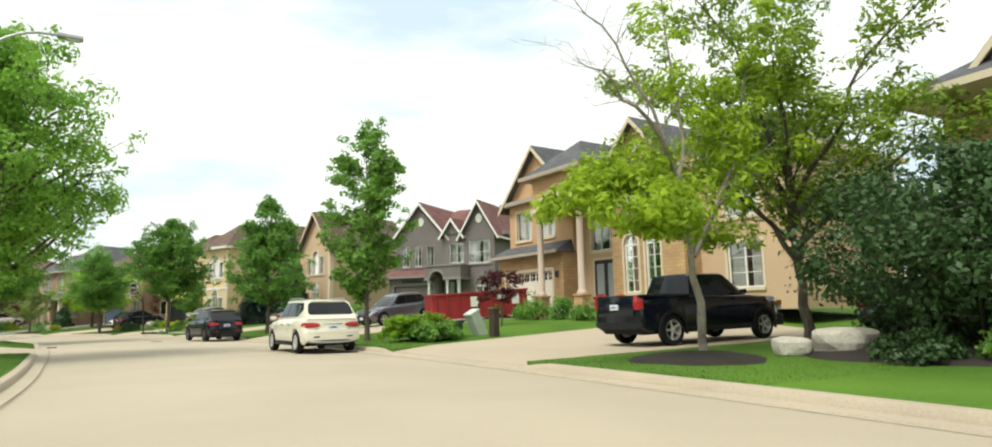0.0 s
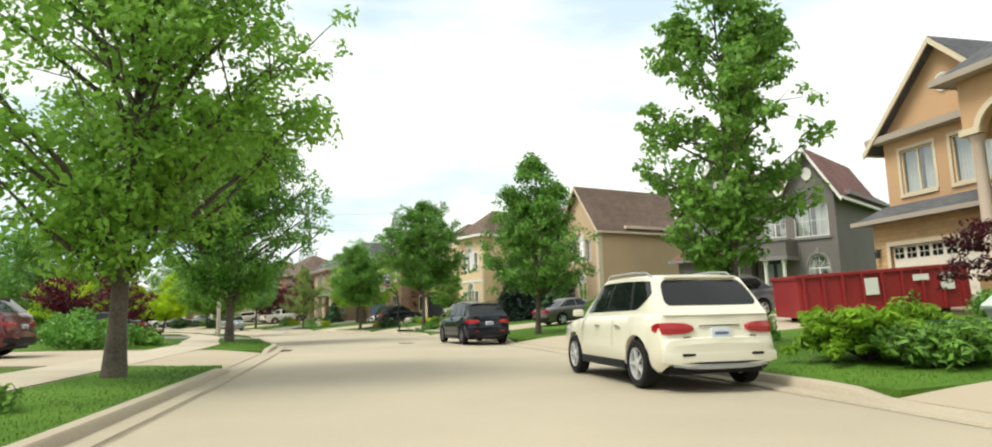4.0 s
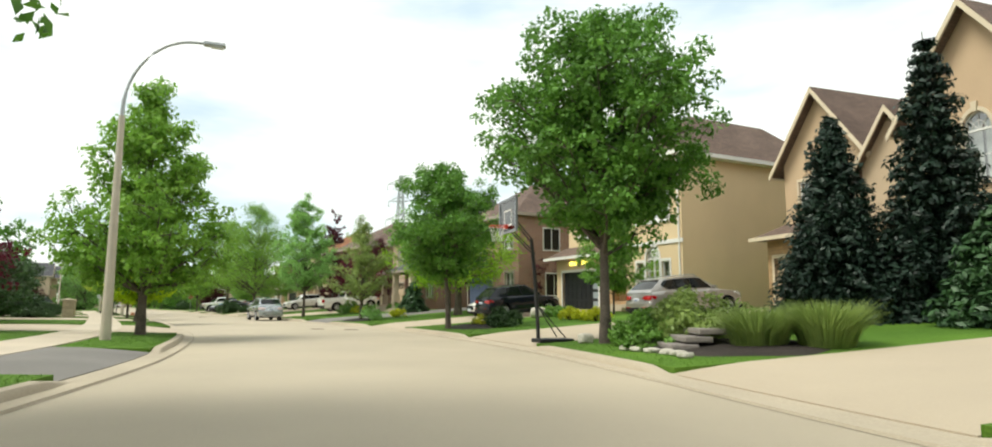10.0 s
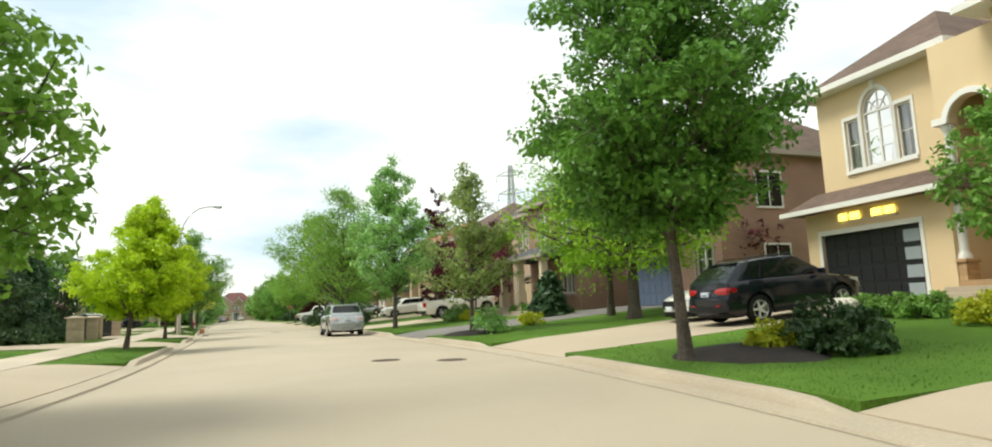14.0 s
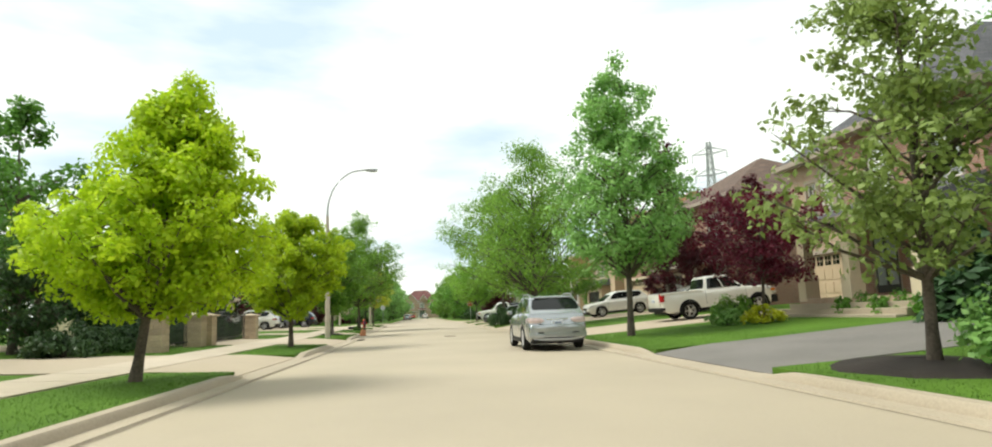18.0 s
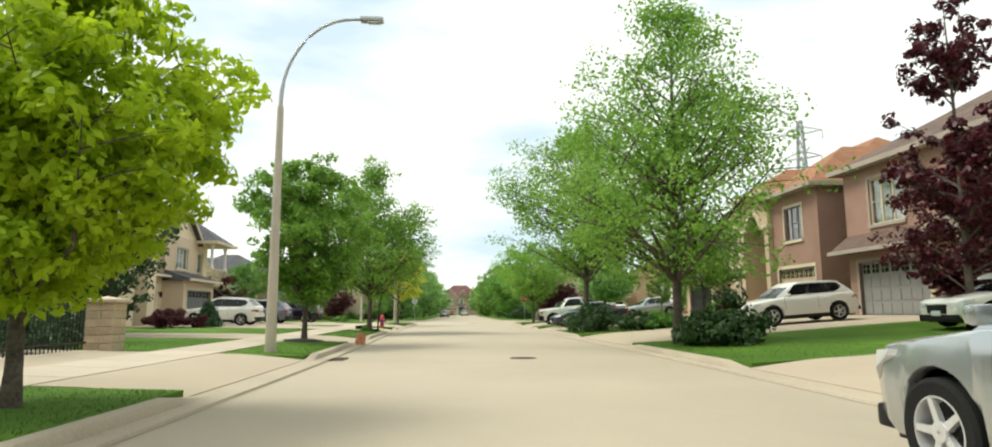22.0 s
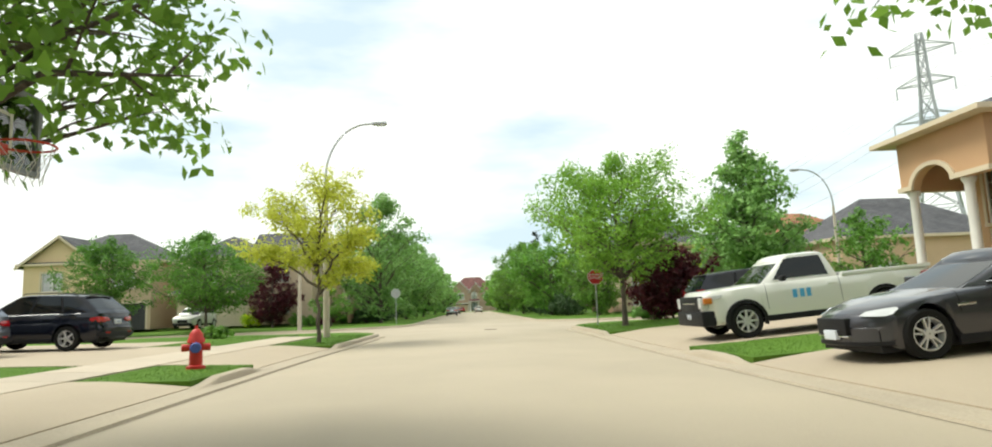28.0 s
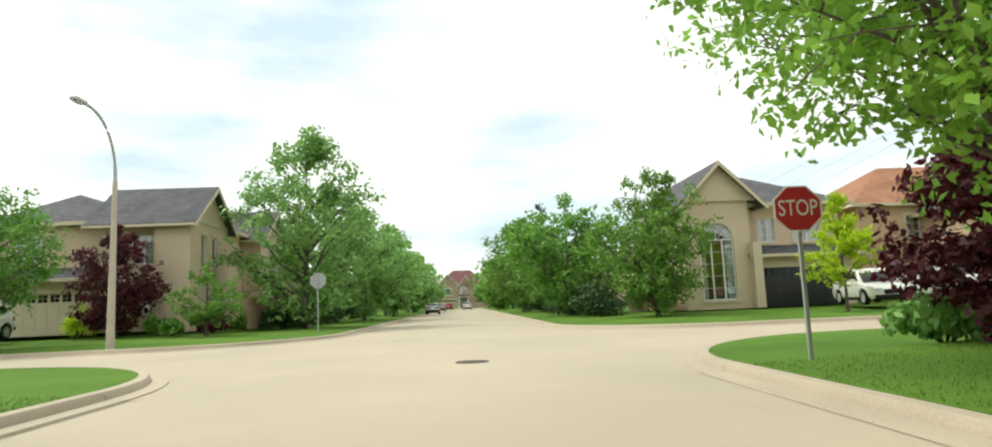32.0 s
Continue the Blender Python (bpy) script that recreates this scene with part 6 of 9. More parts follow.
h.gable(-8, -2.5, -0.6, 6, 6.4, 2.6, vent=0.5)
part("dormer", Geo().wheelshape(-1.0, 1.2, 8.0, [(0.01, -0.02), (0.8, -0.02), (0.8, 3.0)], 24).wheelshape(-1.0, 1.15, 8.0, [(0.62, 0.0), (0.62, -0.03), (0.9, -0.05), (0.95, 0.25)], 24), CREAM, h.root, "arched dormer with pale trim")

# tan stone house with two-storey portico
h = right_house("house", 86.3, 20.0, "tan stone and stucco house with two-storey columned portico", STUCCO_ORANGE, CREAM, SHINGLE_GREY)
h.block(-8.4, -1.8, 0, 11, 0, 3.3, [(-5.2, 0, 4.8, 2.3, False)], STONE_TAN)
h.garage(-5.2, 4.8, 0, GARAGE_WHITE, 2.3)
h.lean_roof(-8.9, -1.7, -0.55, 0.9, 3.3, 3.95, TAUPE)
h.block(-8.3, -1.8, 0.9, 11, 3.35, 6.6, [(-6.7, 4.3, 1.6, 1.7, False), (-4.3, 4.3, 1.6, 1.7, False)], STUCCO_ORANGE)
for x in (-6.7, -4.3):
    h.window(x, 4.3, 1.6, 1.7, 0.9, False, 2, 1, 0.9, CREAM)
h.gable(-8.4, -1.8, 0.9, 9, 6.6, 3.0, 0.5, STUCCO_ORANGE, 0.48)
h.band(-8.8, -1.4, 0.9, 6.45, 0.25, 0.5, TAUPE)
h.portico(-2.4, 1.7, -1.6, 2.2, 5.2, 7.1, 1.05, STUCCO_ORANGE, -0.7)
h.hip(-2.4, 1.7, -1.6, 6, 7.1, 1.9, 0.5, TAUPE)
for x in (-2.1, 1.35):
    h.plinth(x, -1.35, 0.62, -0.3, 0.9, STONE_TAN)
    h.column(x, -1.35, 0.9, 5.2, 0.19, surface("column_pink", (0.56, 0.44, 0.37), 0.8, 0.08, 60, 1, 0.15))
h.block(-1.8, 1.7, 1.6, 10, 0, 7.0, [(0.1, 3.2, 2.2, 2.6, False), (0.1, 0.5, 2.2, 2.3, False)], STUCCO_TAN)
h.window(0.1, 3.2, 2.2, 2.6, 1.6, False, 3, 4, 0.5)
h.door(0.1, 1.9, 2.2, 1.66, 0.5)
h.steps(-1.2, 1.6, -1.0, 0.5, 3)
h.block(1.7, 6.6, 0.6, 11, 0, 6.9, [(3.1, 0.9, 1.0, 2.75, True), (4.6, 0.9, 1.0, 2.75, True), (3.8, 4.6, 1.9, 1.6, False)], STONE_TAN)
for x in (3.1, 4.6):
    h.window(x, 0.9, 1.0, 2.75, 0.6, True, 2, 4)
h.window(3.8, 4.6, 1.9, 1.6, 0.6, False, 3, 3)
h.gable(1.6, 6.1, 0.6, 9, 6.9, 2.2, 0.5, STUCCO_ORANGE, 0.42)
h.block(6.6, 11.6, 1.8, 11, 0, 6.7, [(9.0, 3.9, 1.8, 1.6, False), (9.0, 0.9, 1.8, 1.9, False)], STUCCO_TAN)
h.window(9.0, 3.9, 1.8, 1.6, 1.8)
h.window(9.0, 0.9, 1.8, 1.9, 1.8)
h.hip(-8.3, 11.6, 2.0, 11, 6.7, 3.0)
h.wall_lamp(-2.2, 0, 1.9)
h.wall_lamp(-8.1, 0, 1.9)

# dark grey house with red-brown roof
h = right_house("house", 101.6, 22.6, "dark grey stucco house with red-brown gabled roof", STUCCO_GREY, GREYTRIM, SHINGLE_RED, 22, k=0.8)
h.block(-5.0, 1.0, -0.6, 10, 0, 2.9, [(-2.0, 0, 4.8, 2.2, False)])
h.garage(-2.0, 4.8, -0.6, surface("garage_grey", (0.14, 0.12, 0.11), 0.5, 0.08, 50, 1, 0.05), 2.2, False)
part("wall_lettering", Geo().box(-3.4, -0.9, -0.64, -0.61, 2.45, 2.6), BLACKSTEEL, h.root)
h.lean_roof(-5.5, 1.0, -1.1, 0.4, 2.9, 3.5)
h.block(-5.0, 1.2, 0.4, 10, 2.95, 6.0, [(-3.7, 3.7, 0.9, 1.6, False), (-2.2, 3.7, 0.9, 1.6, False), (-0.7, 3.7, 0.9, 1.6, False)])
for x in (-3.7, -2.2, -0.7):
    h.window(x, 3.7, 0.9, 1.6, 0.4, False, 2, 2, 0.7, WHITE, None, False)
h.gable(-5.0, 1.4, 0.4, 9, 6.0, 2.6, 0.4, None, 0.45, WHITE)
h.block(1.2, 7.0, 0.0, 10, 0, 6.0, [(2.7, 3.8, 1.6, 1.5, False), (5.3, 3.7, 2.4, 1.7, False), (5.6, 0.7, 1.5, 2.1, True), (2.5, 0.4, 1.8, 2.3, False)])
h.window(2.7, 3.8, 1.6, 1.5, 0, False, 2, 2, 0.7, WHITE, None, False)
h.window(5.3, 3.7, 2.4, 1.7, 0, False, 4, 2, 0.8, WHITE, None, False)
h.window(5.6, 0.7, 1.5, 2.1, 0, True, 2, 3, 0.5, WHITE)
h.door(2.5, 1.7, 2.2, 0.1, 0.4)
h.gable(3.4, 7.2, 0.0, 8, 6.0, 2.3, 0.4, None, 0.45, WHITE)
h.gable(1.2, 3.4, -0.1, 6, 6.0, 1.1, 0.3, None, None, WHITE)
h.hip(-5.0, 7.2, 1.5, 10, 6.0, 2.7)
h.portico(0.2, 4.2, -1.7, 0.0, 2.5, 3.6, 0.8, None, 1.5)
for x in (0.5, 2.6, 3.9):
    h.column(x, -1.5, 0.3, 2.5, 0.13)
h.steps(0.6, 3.8, -1.5, 0.35, 3, KERB)
h.band(0.0, 4.4, -1.7, 3.5, 0.14, 0.08)

# tan stucco house with three gables and arched windows
h = right_house("house", 116.4, 19.2, "tan stucco house with steep gables and arched windows", STUCCO_TAN, CREAM, SHINGLE_BROWN, k=0.78, kz=1.02)
h.block(-7.4, -1.6, 0, 11, 0, 3.1, [(-4.6, 0, 4.6, 2.2, False)], STONE_TAN)
h.garage(-4.6, 4.6, 0, GARAGE_TAN)
h.lean_roof(-7.9, -1.4, -0.6, 1.2, 3.1, 3.8)
h.block(-7.4, -1.6, 1.2, 11, 3.2, 6.5, [(-4.6, 4.0, 1.3, 2.3, True), (-5.9, 4.0, 0.8, 1.6, False), (-3.3, 4.0, 0.8, 1.6, False)])
h.window(-4.6, 4.0, 1.3, 2.3, 1.2, True, 2, 3)
for x in (-5.9, -3.3):
    h.window(x, 4.0, 0.8, 1.6, 1.2, False, 1, 3, 0.8)
h.gable(-7.4, -1.6, 1.2, 9, 6.5, 2.9, 0.5)
h.block(-1.6, 2.2, 0.8, 10, 0, 5.4, [(0.3, 0.4, 2.2, 3.4, True)], STUCCO_SAND)
h.door(0.3, 1.8, 2.2, 1.5, 0.4)
h.gable(-1.7, 2.3, 0.8, 8, 5.4, 2.1, 0.4, STUCCO_SAND)
h.steps(-0.9, 1.5, 0.7, 0.4, 2)
h.block(2.2, 8.4, -0.4, 11, 0, 6.5, [(5.2, 4.0, 1.2, 2.2, True), (3.9, 4.0, 0.85, 1.6, False), (6.5, 4.0, 0.85, 1.6, False), (5.2, 0.8, 1.6, 2.4, True)])
h.window(5.2, 4.0, 1.2, 2.2, -0.4, True, 1, 2, 0.9)
for x in (3.9, 6.5):
    h.window(x, 4.0, 0.85, 1.6, -0.4, False, 1, 2, 0.9)
h.window(5.2, 0.8, 1.6, 2.4, -0.4, True)
h.gable(2.2, 8.4, -0.4, 9, 6.5, 3.2, 0.5)
part("pilaster", Geo().rbox(8.1, 8.5, -0.62, -0.2, 0, 6.4, 0.02), CREAM, h.root)
h.hip(-7.4, 8.4, 2.4, 11, 6.5, 3.4)
h.downpipe(-1.75, 1.1, 0, 6.2)

# cream house with dark garage door and lit sign over it
h = right_house("house", 128.9, 17.1, "cream stucco house with dark garage door and brown roof", STUCCO_CREAM, WHITE, SHINGLE_BROWN, k=0.78, kz=1.0)
h.block(-7.2, -0.2, 0, 11, 0, 3.2, [(-3.9, 0, 4.9, 2.3, False)])
d = h.garage(-3.9, 4.9, 0, GARAGE_BLACK, 2.3, False)
for r in range(4):
    part("door_lite", Geo().box(-2.35, -1.65, 0.125, 0.135, 0.12 + 0.55 * r, 0.50 + 0.55 * r), FROSTED, d)
SIGNLIT = lamp_glow("sign_light", (1.0, 0.78, 0.12), 3.0)
sg = part("wall_sign", Geo().rbox(-4.9, -2.3, -0.05, -0.004, 2.62, 2.70, 0.01), CREAM, h.root, "small lit sign above the garage door")
for x0, x1 in ((-5.2, -4.75), (-4.6, -4.1), (-3.5, -3.0), (-2.9, -2.4)):
    part("lit_bar", Geo().rbox(x0, x1, -0.07, -0.052, 2.72, 2.95, 0.01), SIGNLIT, sg)
h.lean_roof(-7.7, 0.2, -0.7, 0.8, 3.2, 3.95, WHITE)
h.block(-6.9, -0.4, 0.8, 11, 3.3, 7.6, [(-3.7, 4.5, 1.5, 2.6, True), (-5.0, 4.5, 0.75, 1.8, False), (-2.4, 4.5, 0.75, 1.8, False)])
h.window(-3.7, 4.5, 1.5, 2.6, 0.8, True, 2, 3, 0.6)
for x in (-5.0, -2.4):
    h.window(x, 4.5, 0.75, 1.8, 0.8, False, 1, 2, 0.6)
h.hip(-6.9, -0.4, 0.8, 9, 7.6, 2.6, 0.55, WHITE)
h.portico(-0.4, 2.3, 0.1, 2.0, 5.0, 7.4, 0.85)
for x in (-0.15, 2.05):
    h.plinth(x, 0.3, 0.5, 0, 1.1, STONE_TAN)
    h.column(x, 0.3, 1.1, 5.0, 0.15)
h.block(-0.4, 2.4, 1.8, 10, 0, 7.4, [(0.95, 0.5, 1.9, 2.4, False), (0.95, 3.4, 1.6, 1.6, True)])
h.door(0.95, 1.7, 2.2, 1.95, 0.5)
h.window(0.95, 3.4, 1.6, 1.6, 1.8, True)
h.steps(-0.3, 2.2, 0.0, 0.5, 3, STONE_TAN)
h.block(2.3, 7.8, -0.2, 11, 0, 7.8, [(5.0, 0.8, 1.3, 2.5, True), (3.75, 0.8, 0.75, 1.7, False), (6.25, 0.8, 0.75, 1.7, False), (5.0, 4.6, 1.3, 2.2, True), (3.75, 4.6, 0.8, 1.6, False), (6.25, 4.6, 0.8, 1.6, False)])
for z in (0.8, 4.6):
    h.window(5.0, z, 1.3, 2.5 if z < 1 else 2.2, -0.2, True, 2, 3, 0.6)
    for x in (3.75, 6.25):
        h.window(x, z, 0.75 if z < 1 else 0.8, 1.7 if z < 1 else 1.6, -0.2, False, 1, 3, 0.7)
h.band(2.2, 7.9, -0.2, 3.35, 0.2)
h.hip(2.3, 7.8, -0.2, 11, 7.8, 2.8, 0.6, WHITE)
h.hip(-6.9, 7.0, 3, 11, 7.6, 3.4, 0.3)
h.downpipe(7.6, -0.2, 0, 7.6, WHITE)

# brown brick house with blue garage door
h = right_house("house", 140.2, 17.2, "brown brick house with blue garage door", BRICK_BROWN, TAUPE, SHINGLE_BROWN, k=0.85)
h.block(-4.2, 4.6, 0, 11, 0, 6.2, [(-1.8, 0, 4.4, 2.2, False), (3.0, 3.9, 1.6, 1.4, False), (-1.6, 3.9, 2.0, 1.5, False), (3.2, 0.7, 1.4, 1.7, False)])
h.garage(-1.8, 4.4, 0, GARAGE_BLUE, 2.2, False)
h.window(3.0, 3.9, 1.6, 1.4, 0, False, 2, 2)
h.window(-1.6, 3.9, 2.0, 1.5, 0, False, 3, 2)
h.window(3.2, 0.7, 1.4, 1.7, 0)
h.hip(-4.2, 4.6, 0, 11, 6.2, 3.0)
for y, z in ((2.2, 3.9), (6.5, 3.9), (2.4, 0.9)):
    sw = part("side_window", Geo().rbox(4.57, 4.68, y, y + 1.4, z - 0.09, z, 0.01).rbox(4.57, 4.68, y, y + 1.4, z + 1.4, z + 1.49, 0.01).rbox(4.57, 4.67, y - 0.08, y, z - 0.09, z + 1.49, 0.01).rbox(4.57, 4.67, y + 1.4, y + 1.48, z - 0.09, z + 1.49, 0.01).rbox(4.57, 4.66, y + 0.67, y + 0.73, z, z + 1.4, 0.01), WHITE, h.root)
    part("pane", Geo().box(4.61, 4.63, y, y + 1.4, z, z + 1.4), CARGLASS, sw)
h.lean_roof(-4.4, 1.0, -0.9, 0.0, 3.0, 3.4)

# brown brick house with columned porch and grey roof
h = right_house("house", 151.4, 15.8, "brown brick house with columned porch and grey roof", BRICK_BROWN, TAUPE, SHINGLE_GREY, k=0.9)
h.block(-6.8, -0.8, 1.2, 11, 0, 6.2, [(-3.8, 0, 4.6, 2.2, False), (-3.8, 3.6, 1.0, 2.2, True), (-5.0, 3.6, 0.8, 1.6, False), (-2.6, 3.6, 0.8, 1.6, False)], BRICK_BUFF)
h.garage(-3.8, 4.6, 1.2, GARAGE_TAN)
h.window(-3.8, 3.6, 1.0, 2.2, 1.2, True, 2, 3)
for x in (-5.0, -2.6):
    h.window(x, 3.6, 0.8, 1.6, 1.2, False, 2, 3)
h.hip(-6.8, -0.8, 1.2, 8, 6.2, 2.4, 0.5)
h.block(-0.8, 6.6, 0.1, 11, 0, 6.2, [(1.6, 3.7, 1.4, 2.0, True), (5.0, 3.7, 1.4, 1.6, False), (5.0, 0.9, 1.8, 1.8, False), (1.4, 0.5, 1.6, 2.3, False)])
h.window(1.6, 3.7, 1.4, 2.0, 0.1, True, 2, 3, 0.5)
h.window(5.0, 3.7, 1.4, 1.6, 0.1)
h.window(5.0, 0.9, 1.8, 1.8, 0.1, False, 3, 1)
h.door(1.4, 1.4, 2.2, 0.2, 0.5)
h.lean_roof(-0.8, 6.9, -2.4, 0.1, 2.9, 3.7, TAUPE)
for x in (-0.3, 2.6, 6.2):
    part("pier", Geo().rbox(x - 0.28, x + 0.28, -2.3, -1.74, 0.3, 1.1, 0.02).rbox(x - 0.2, x + 0.2, -2.22, -1.82, 1.1, 2.6, 0.02).rbox(x - 0.3, x + 0.3, -2.32, -1.72, 2.6, 2.8, 0.02), CREAM, h.root)
h.steps(-0.6, 6.4, -2.3, 0.4, 3, BRICK_BUFF)
h.hip(-0.8, 6.6, 0.1, 11, 6.2, 3.2, 0.5)
h.downpipe(-0.7, 0.2, 0, 6.0)

# brown house beside the white pickup
h = right_house("house", 168.6, 18.0, "brown brick house with dark upper windows", BRICK_BROWN, TAUPE, SHINGLE_BROWN)
h.block(-6.2, 5.6, 0, 11, 0, 6.3, [(-3.3, 3.7, 2.2, 1.9, False), (3.2, 3.7, 2.0, 1.7, False), (3.2, 0.8, 1.8, 1.9, False), (-3.3, 0, 4.4, 2.2, False)])
h.window(-3.3, 3.7, 2.2, 1.9, 0, False, 3, 2, 0.9, CREAM)
h.window(3.2, 3.7, 2.0, 1.7, 0, False, 3, 2, 0.5)
h.window(3.2, 0.8, 1.8, 1.9, 0)
h.garage(-3.3, 4.4, 0, surface("garage_taupe", (0.26, 0.25, 0.24), 0.55, 0.06, 60, 1, 0.05))
h.lean_roof(-6.5, -0.2, -0.8, 0.0, 2.7, 3.4)
h.hip(-6.2, 5.6, 0, 11, 6.3, 3.2)
h.portico(0.0, 2.2, -1.2, 0, 2.6, 3.6, 0.8)
for x in (0.3, 1.9):
    h.column(x, -1.0, 0.2, 2.6, 0.14, CREAM)

# sand stucco house with arched entry and orange roof
h = right_house("house", 181.6, 18.2, "sand stucco house with arched entry and orange-brown roof", STUCCO_SAND, CREAM, SHINGLE_ORANGE, k=0.76)
h.block(1.6, 8.0, -0.3, 11, 0, 6.2, [(4.8, 0, 4.8, 2.3, False), (4.8, 3.7, 2.4, 1.7, False)], BRICK_BROWN)
h.garage(4.8, 4.8, -0.3, GARAGE_TAN, 2.3)
h.window(4.8, 3.7, 2.4, 1.7, -0.3, False, 3, 2, 0.4, GREYTRIM)
h.hip(1.6, 8.0, -0.3, 9, 6.2, 2.4, 0.6, TAUPE)
h.block(-2.6, 1.6, 1.2, 10, 0, 6.6, [(-0.6, 0.4, 1.8, 2.4, False), (-0.6, 3.4, 1.6, 2.4, True)])
h.window(-0.6, 3.4, 1.6, 2.4, 1.2, True)
h.door(-0.6, 1.6, 2.3, 1.35, 0.4)
h.portico(-3.0, 1.8, -0.6, 1.3, 4.6, 6.6, 1.1)
h.block(-3.0, -2.4, -0.6, 1.2, 0, 4.6, (), None, 0.2)
h.block(1.2, 1.8, -0.6, 1.2, 0, 4.6, (), None, 0.2)
h.hip(-3.0, 1.8, -0.6, 6, 6.6, 1.6)
h.block(-8.2, -2.6, 0.4, 11, 0, 6.2, [(-5.4, 3.7, 1.3, 2.2, True), (-6.8, 3.7, 0.8, 1.6, False), (-4.0, 3.7, 0.8, 1.6, False), (-5.4, 0.8, 2.4, 2.0, False)])
h.window(-5.4, 3.7, 1.3, 2.2, 0.4, True)
for x in (-6.8, -4.0):
    h.window(x, 3.7, 0.8, 1.6, 0.4, False, 1, 2)
h.window(-5.4, 0.8, 2.4, 2.0, 0.4, False, 3)
h.hip(-8.2, 8.0, 1.0, 11, 6.2, 3.3)
h.steps(-2.2, 1.0, -0.7, 0.4, 2)

# brown stucco corner house with white columns
h = right_house("house", 194.8, 18.6, "brown stucco corner house with tall white portico columns", STUCCO_ORANGE, CREAM, SHINGLE_GREY, 0, 0.1, k=1.0, kz=0.9)
h.block(0.4, 6.6, -0.6, 11, 0, 3.0, [(3.4, 0, 4.8, 2.3, False)], STUCCO_SAND)
h.garage(3.4, 4.8, -0.6, GARAGE_BLACK, 2.3, False)
h.lean_roof(0.2, 7.1, -1.2, 0.4, 3.0, 3.7, CREAM)
h.block(0.6, 6.6, 0.4, 11, 3.05, 6.2, [(3.4, 3.9, 2.4, 1.6, False), (1.2, 3.9, 0.7, 1.5, False)], STUCCO_SAND)
h.window(3.4, 3.9, 2.4, 1.6, 0.4, False, 3, 2)
h.window(1.2, 3.9, 0.7, 1.5, 0.4, False, 1, 2)
h.hip(0.6, 6.6, 0.4, 9, 6.2, 2.3, 0.5, TAUPE)
h.portico(-5.2, -0.6, -1.4, 1.2, 4.6, 6.9, 1.05, STUCCO_ORANGE, -3.4)
for x in (-4.85, -1.9):
    h.column(x, -1.15, 0.3, 4.6, 0.17)
h.hip(-5.2, -0.6, -1.4, 6, 6.9, 1.2, 0.6, CREAM)
h.block(-5.2, 0.6, 1.2, 10, 0, 6.9, [(-3.4, 0.4, 1.7, 2.4, False), (-3.4, 3.0, 1.7, 2.6, False), (-1.4, 0.6, 1.2, 4.6, False)], STUCCO_ORANGE)
h.door(-3.4, 1.6, 2.3, 1.3, 0.4)
h.window(-3.4, 3.0, 1.7, 2.6, 1.2, False, 2, 3, 0.4)
h.window(-1.4, 0.6, 1.2, 4.6, 1.2, False, 2, 4, 0.5)
h.steps(-5.0, -0.8, -1.4, 0.35, 2)
h.hip(-5.2, 6.6, 2.0, 11, 6.4, 3.2)
h.downpipe(0.45, 0.35, 0, 6.0, CREAM)

# grey-roofed house along the side street
h = right_house("house", 224, 36, "tan stucco house with a grey hip roof along the side street", STUCCO_TAN, CREAM, SHINGLE_GREY, 90)
h.block(-7, 7, 0, 10, 0, 4.6, [(-3.5, 1.2, 2.0, 1.5, False), (3.5, 1.2, 2.0, 1.5, False)])
h.window(-3.5, 1.2, 2.0, 1.5, 0)
h.window(3.5, 1.2, 2.0, 1.5, 0)
h.hip(-7, 7, 0, 10, 4.6, 3.4)

# ---- the houses on the left ----
h = left_house("house", 112, -24, "brown brick house behind hedges and trees", BRICK_BROWN, TAUPE, SHINGLE_BROWN)
h.block(-8, 8, 0, 11, 0, 6.2, [(-4, 0.9, 2.0, 1.8, False), (-4, 3.8, 2.0, 1.6, False), (4, 3.8, 2.0, 1.6, False)])
for x, z in ((-4, 0.9), (-4, 3.8), (4, 3.8)):
    h.window(x, z, 2.0, 1.8 if z < 1 else 1.6, 0)
h.hip(-8, 8, 0, 11, 6.2, 3.2)
h = left_house("house", 166, -30, "tan brick house behind tall trees", BRICK_BUFF, CREAM, SHINGLE_BROWN)
h.block(-8, 8, 0, 11, 0, 6.2, [(-4, 3.8, 2.0, 1.6, False), (4, 3.8, 2.0, 1.6, False), (4, 0.9, 2.0, 1.8, False)])
for x, z in ((-4, 3.8), (4, 3.8), (4, 0.9)):
    h.window(x, z, 2.0, 1.8 if z < 1 else 1.6, 0)
h.hip(-8, 8, 0, 11, 6.2, 3.2)

h = left_house("house", 185.9, -20.5, "cream stucco house with tall arched entry, two garages and grey roof", STUCCO_PALE, CREAM, SHINGLE_GREY)
h.portico(-4.2, -0.5, -1.0, 1.6, 5.4, 7.0, 0.75)
h.block(-4.2, -3.2, -1.0, 1.2, 0, 5.4, (), None, 0.2)
h.block(-1.5, -0.5, -1.0, 1.2, 0, 5.4, (), None, 0.2)
h.block(-4.1, -0.5, 1.6, 11, 0, 7.0, [(-2.35, 3.1, 1.4, 2.4, True), (-2.35, 0.3, 1.5, 2.3, False)])
h.window(-2.35, 3.1, 1.4, 2.4, 1.6, True)
h.door(-2.35, 1.6, 2.2, 1.5, 0.3)
h.hip(-4.2, -0.5, -1.0, 6, 7.0, 1.5, 0.55)
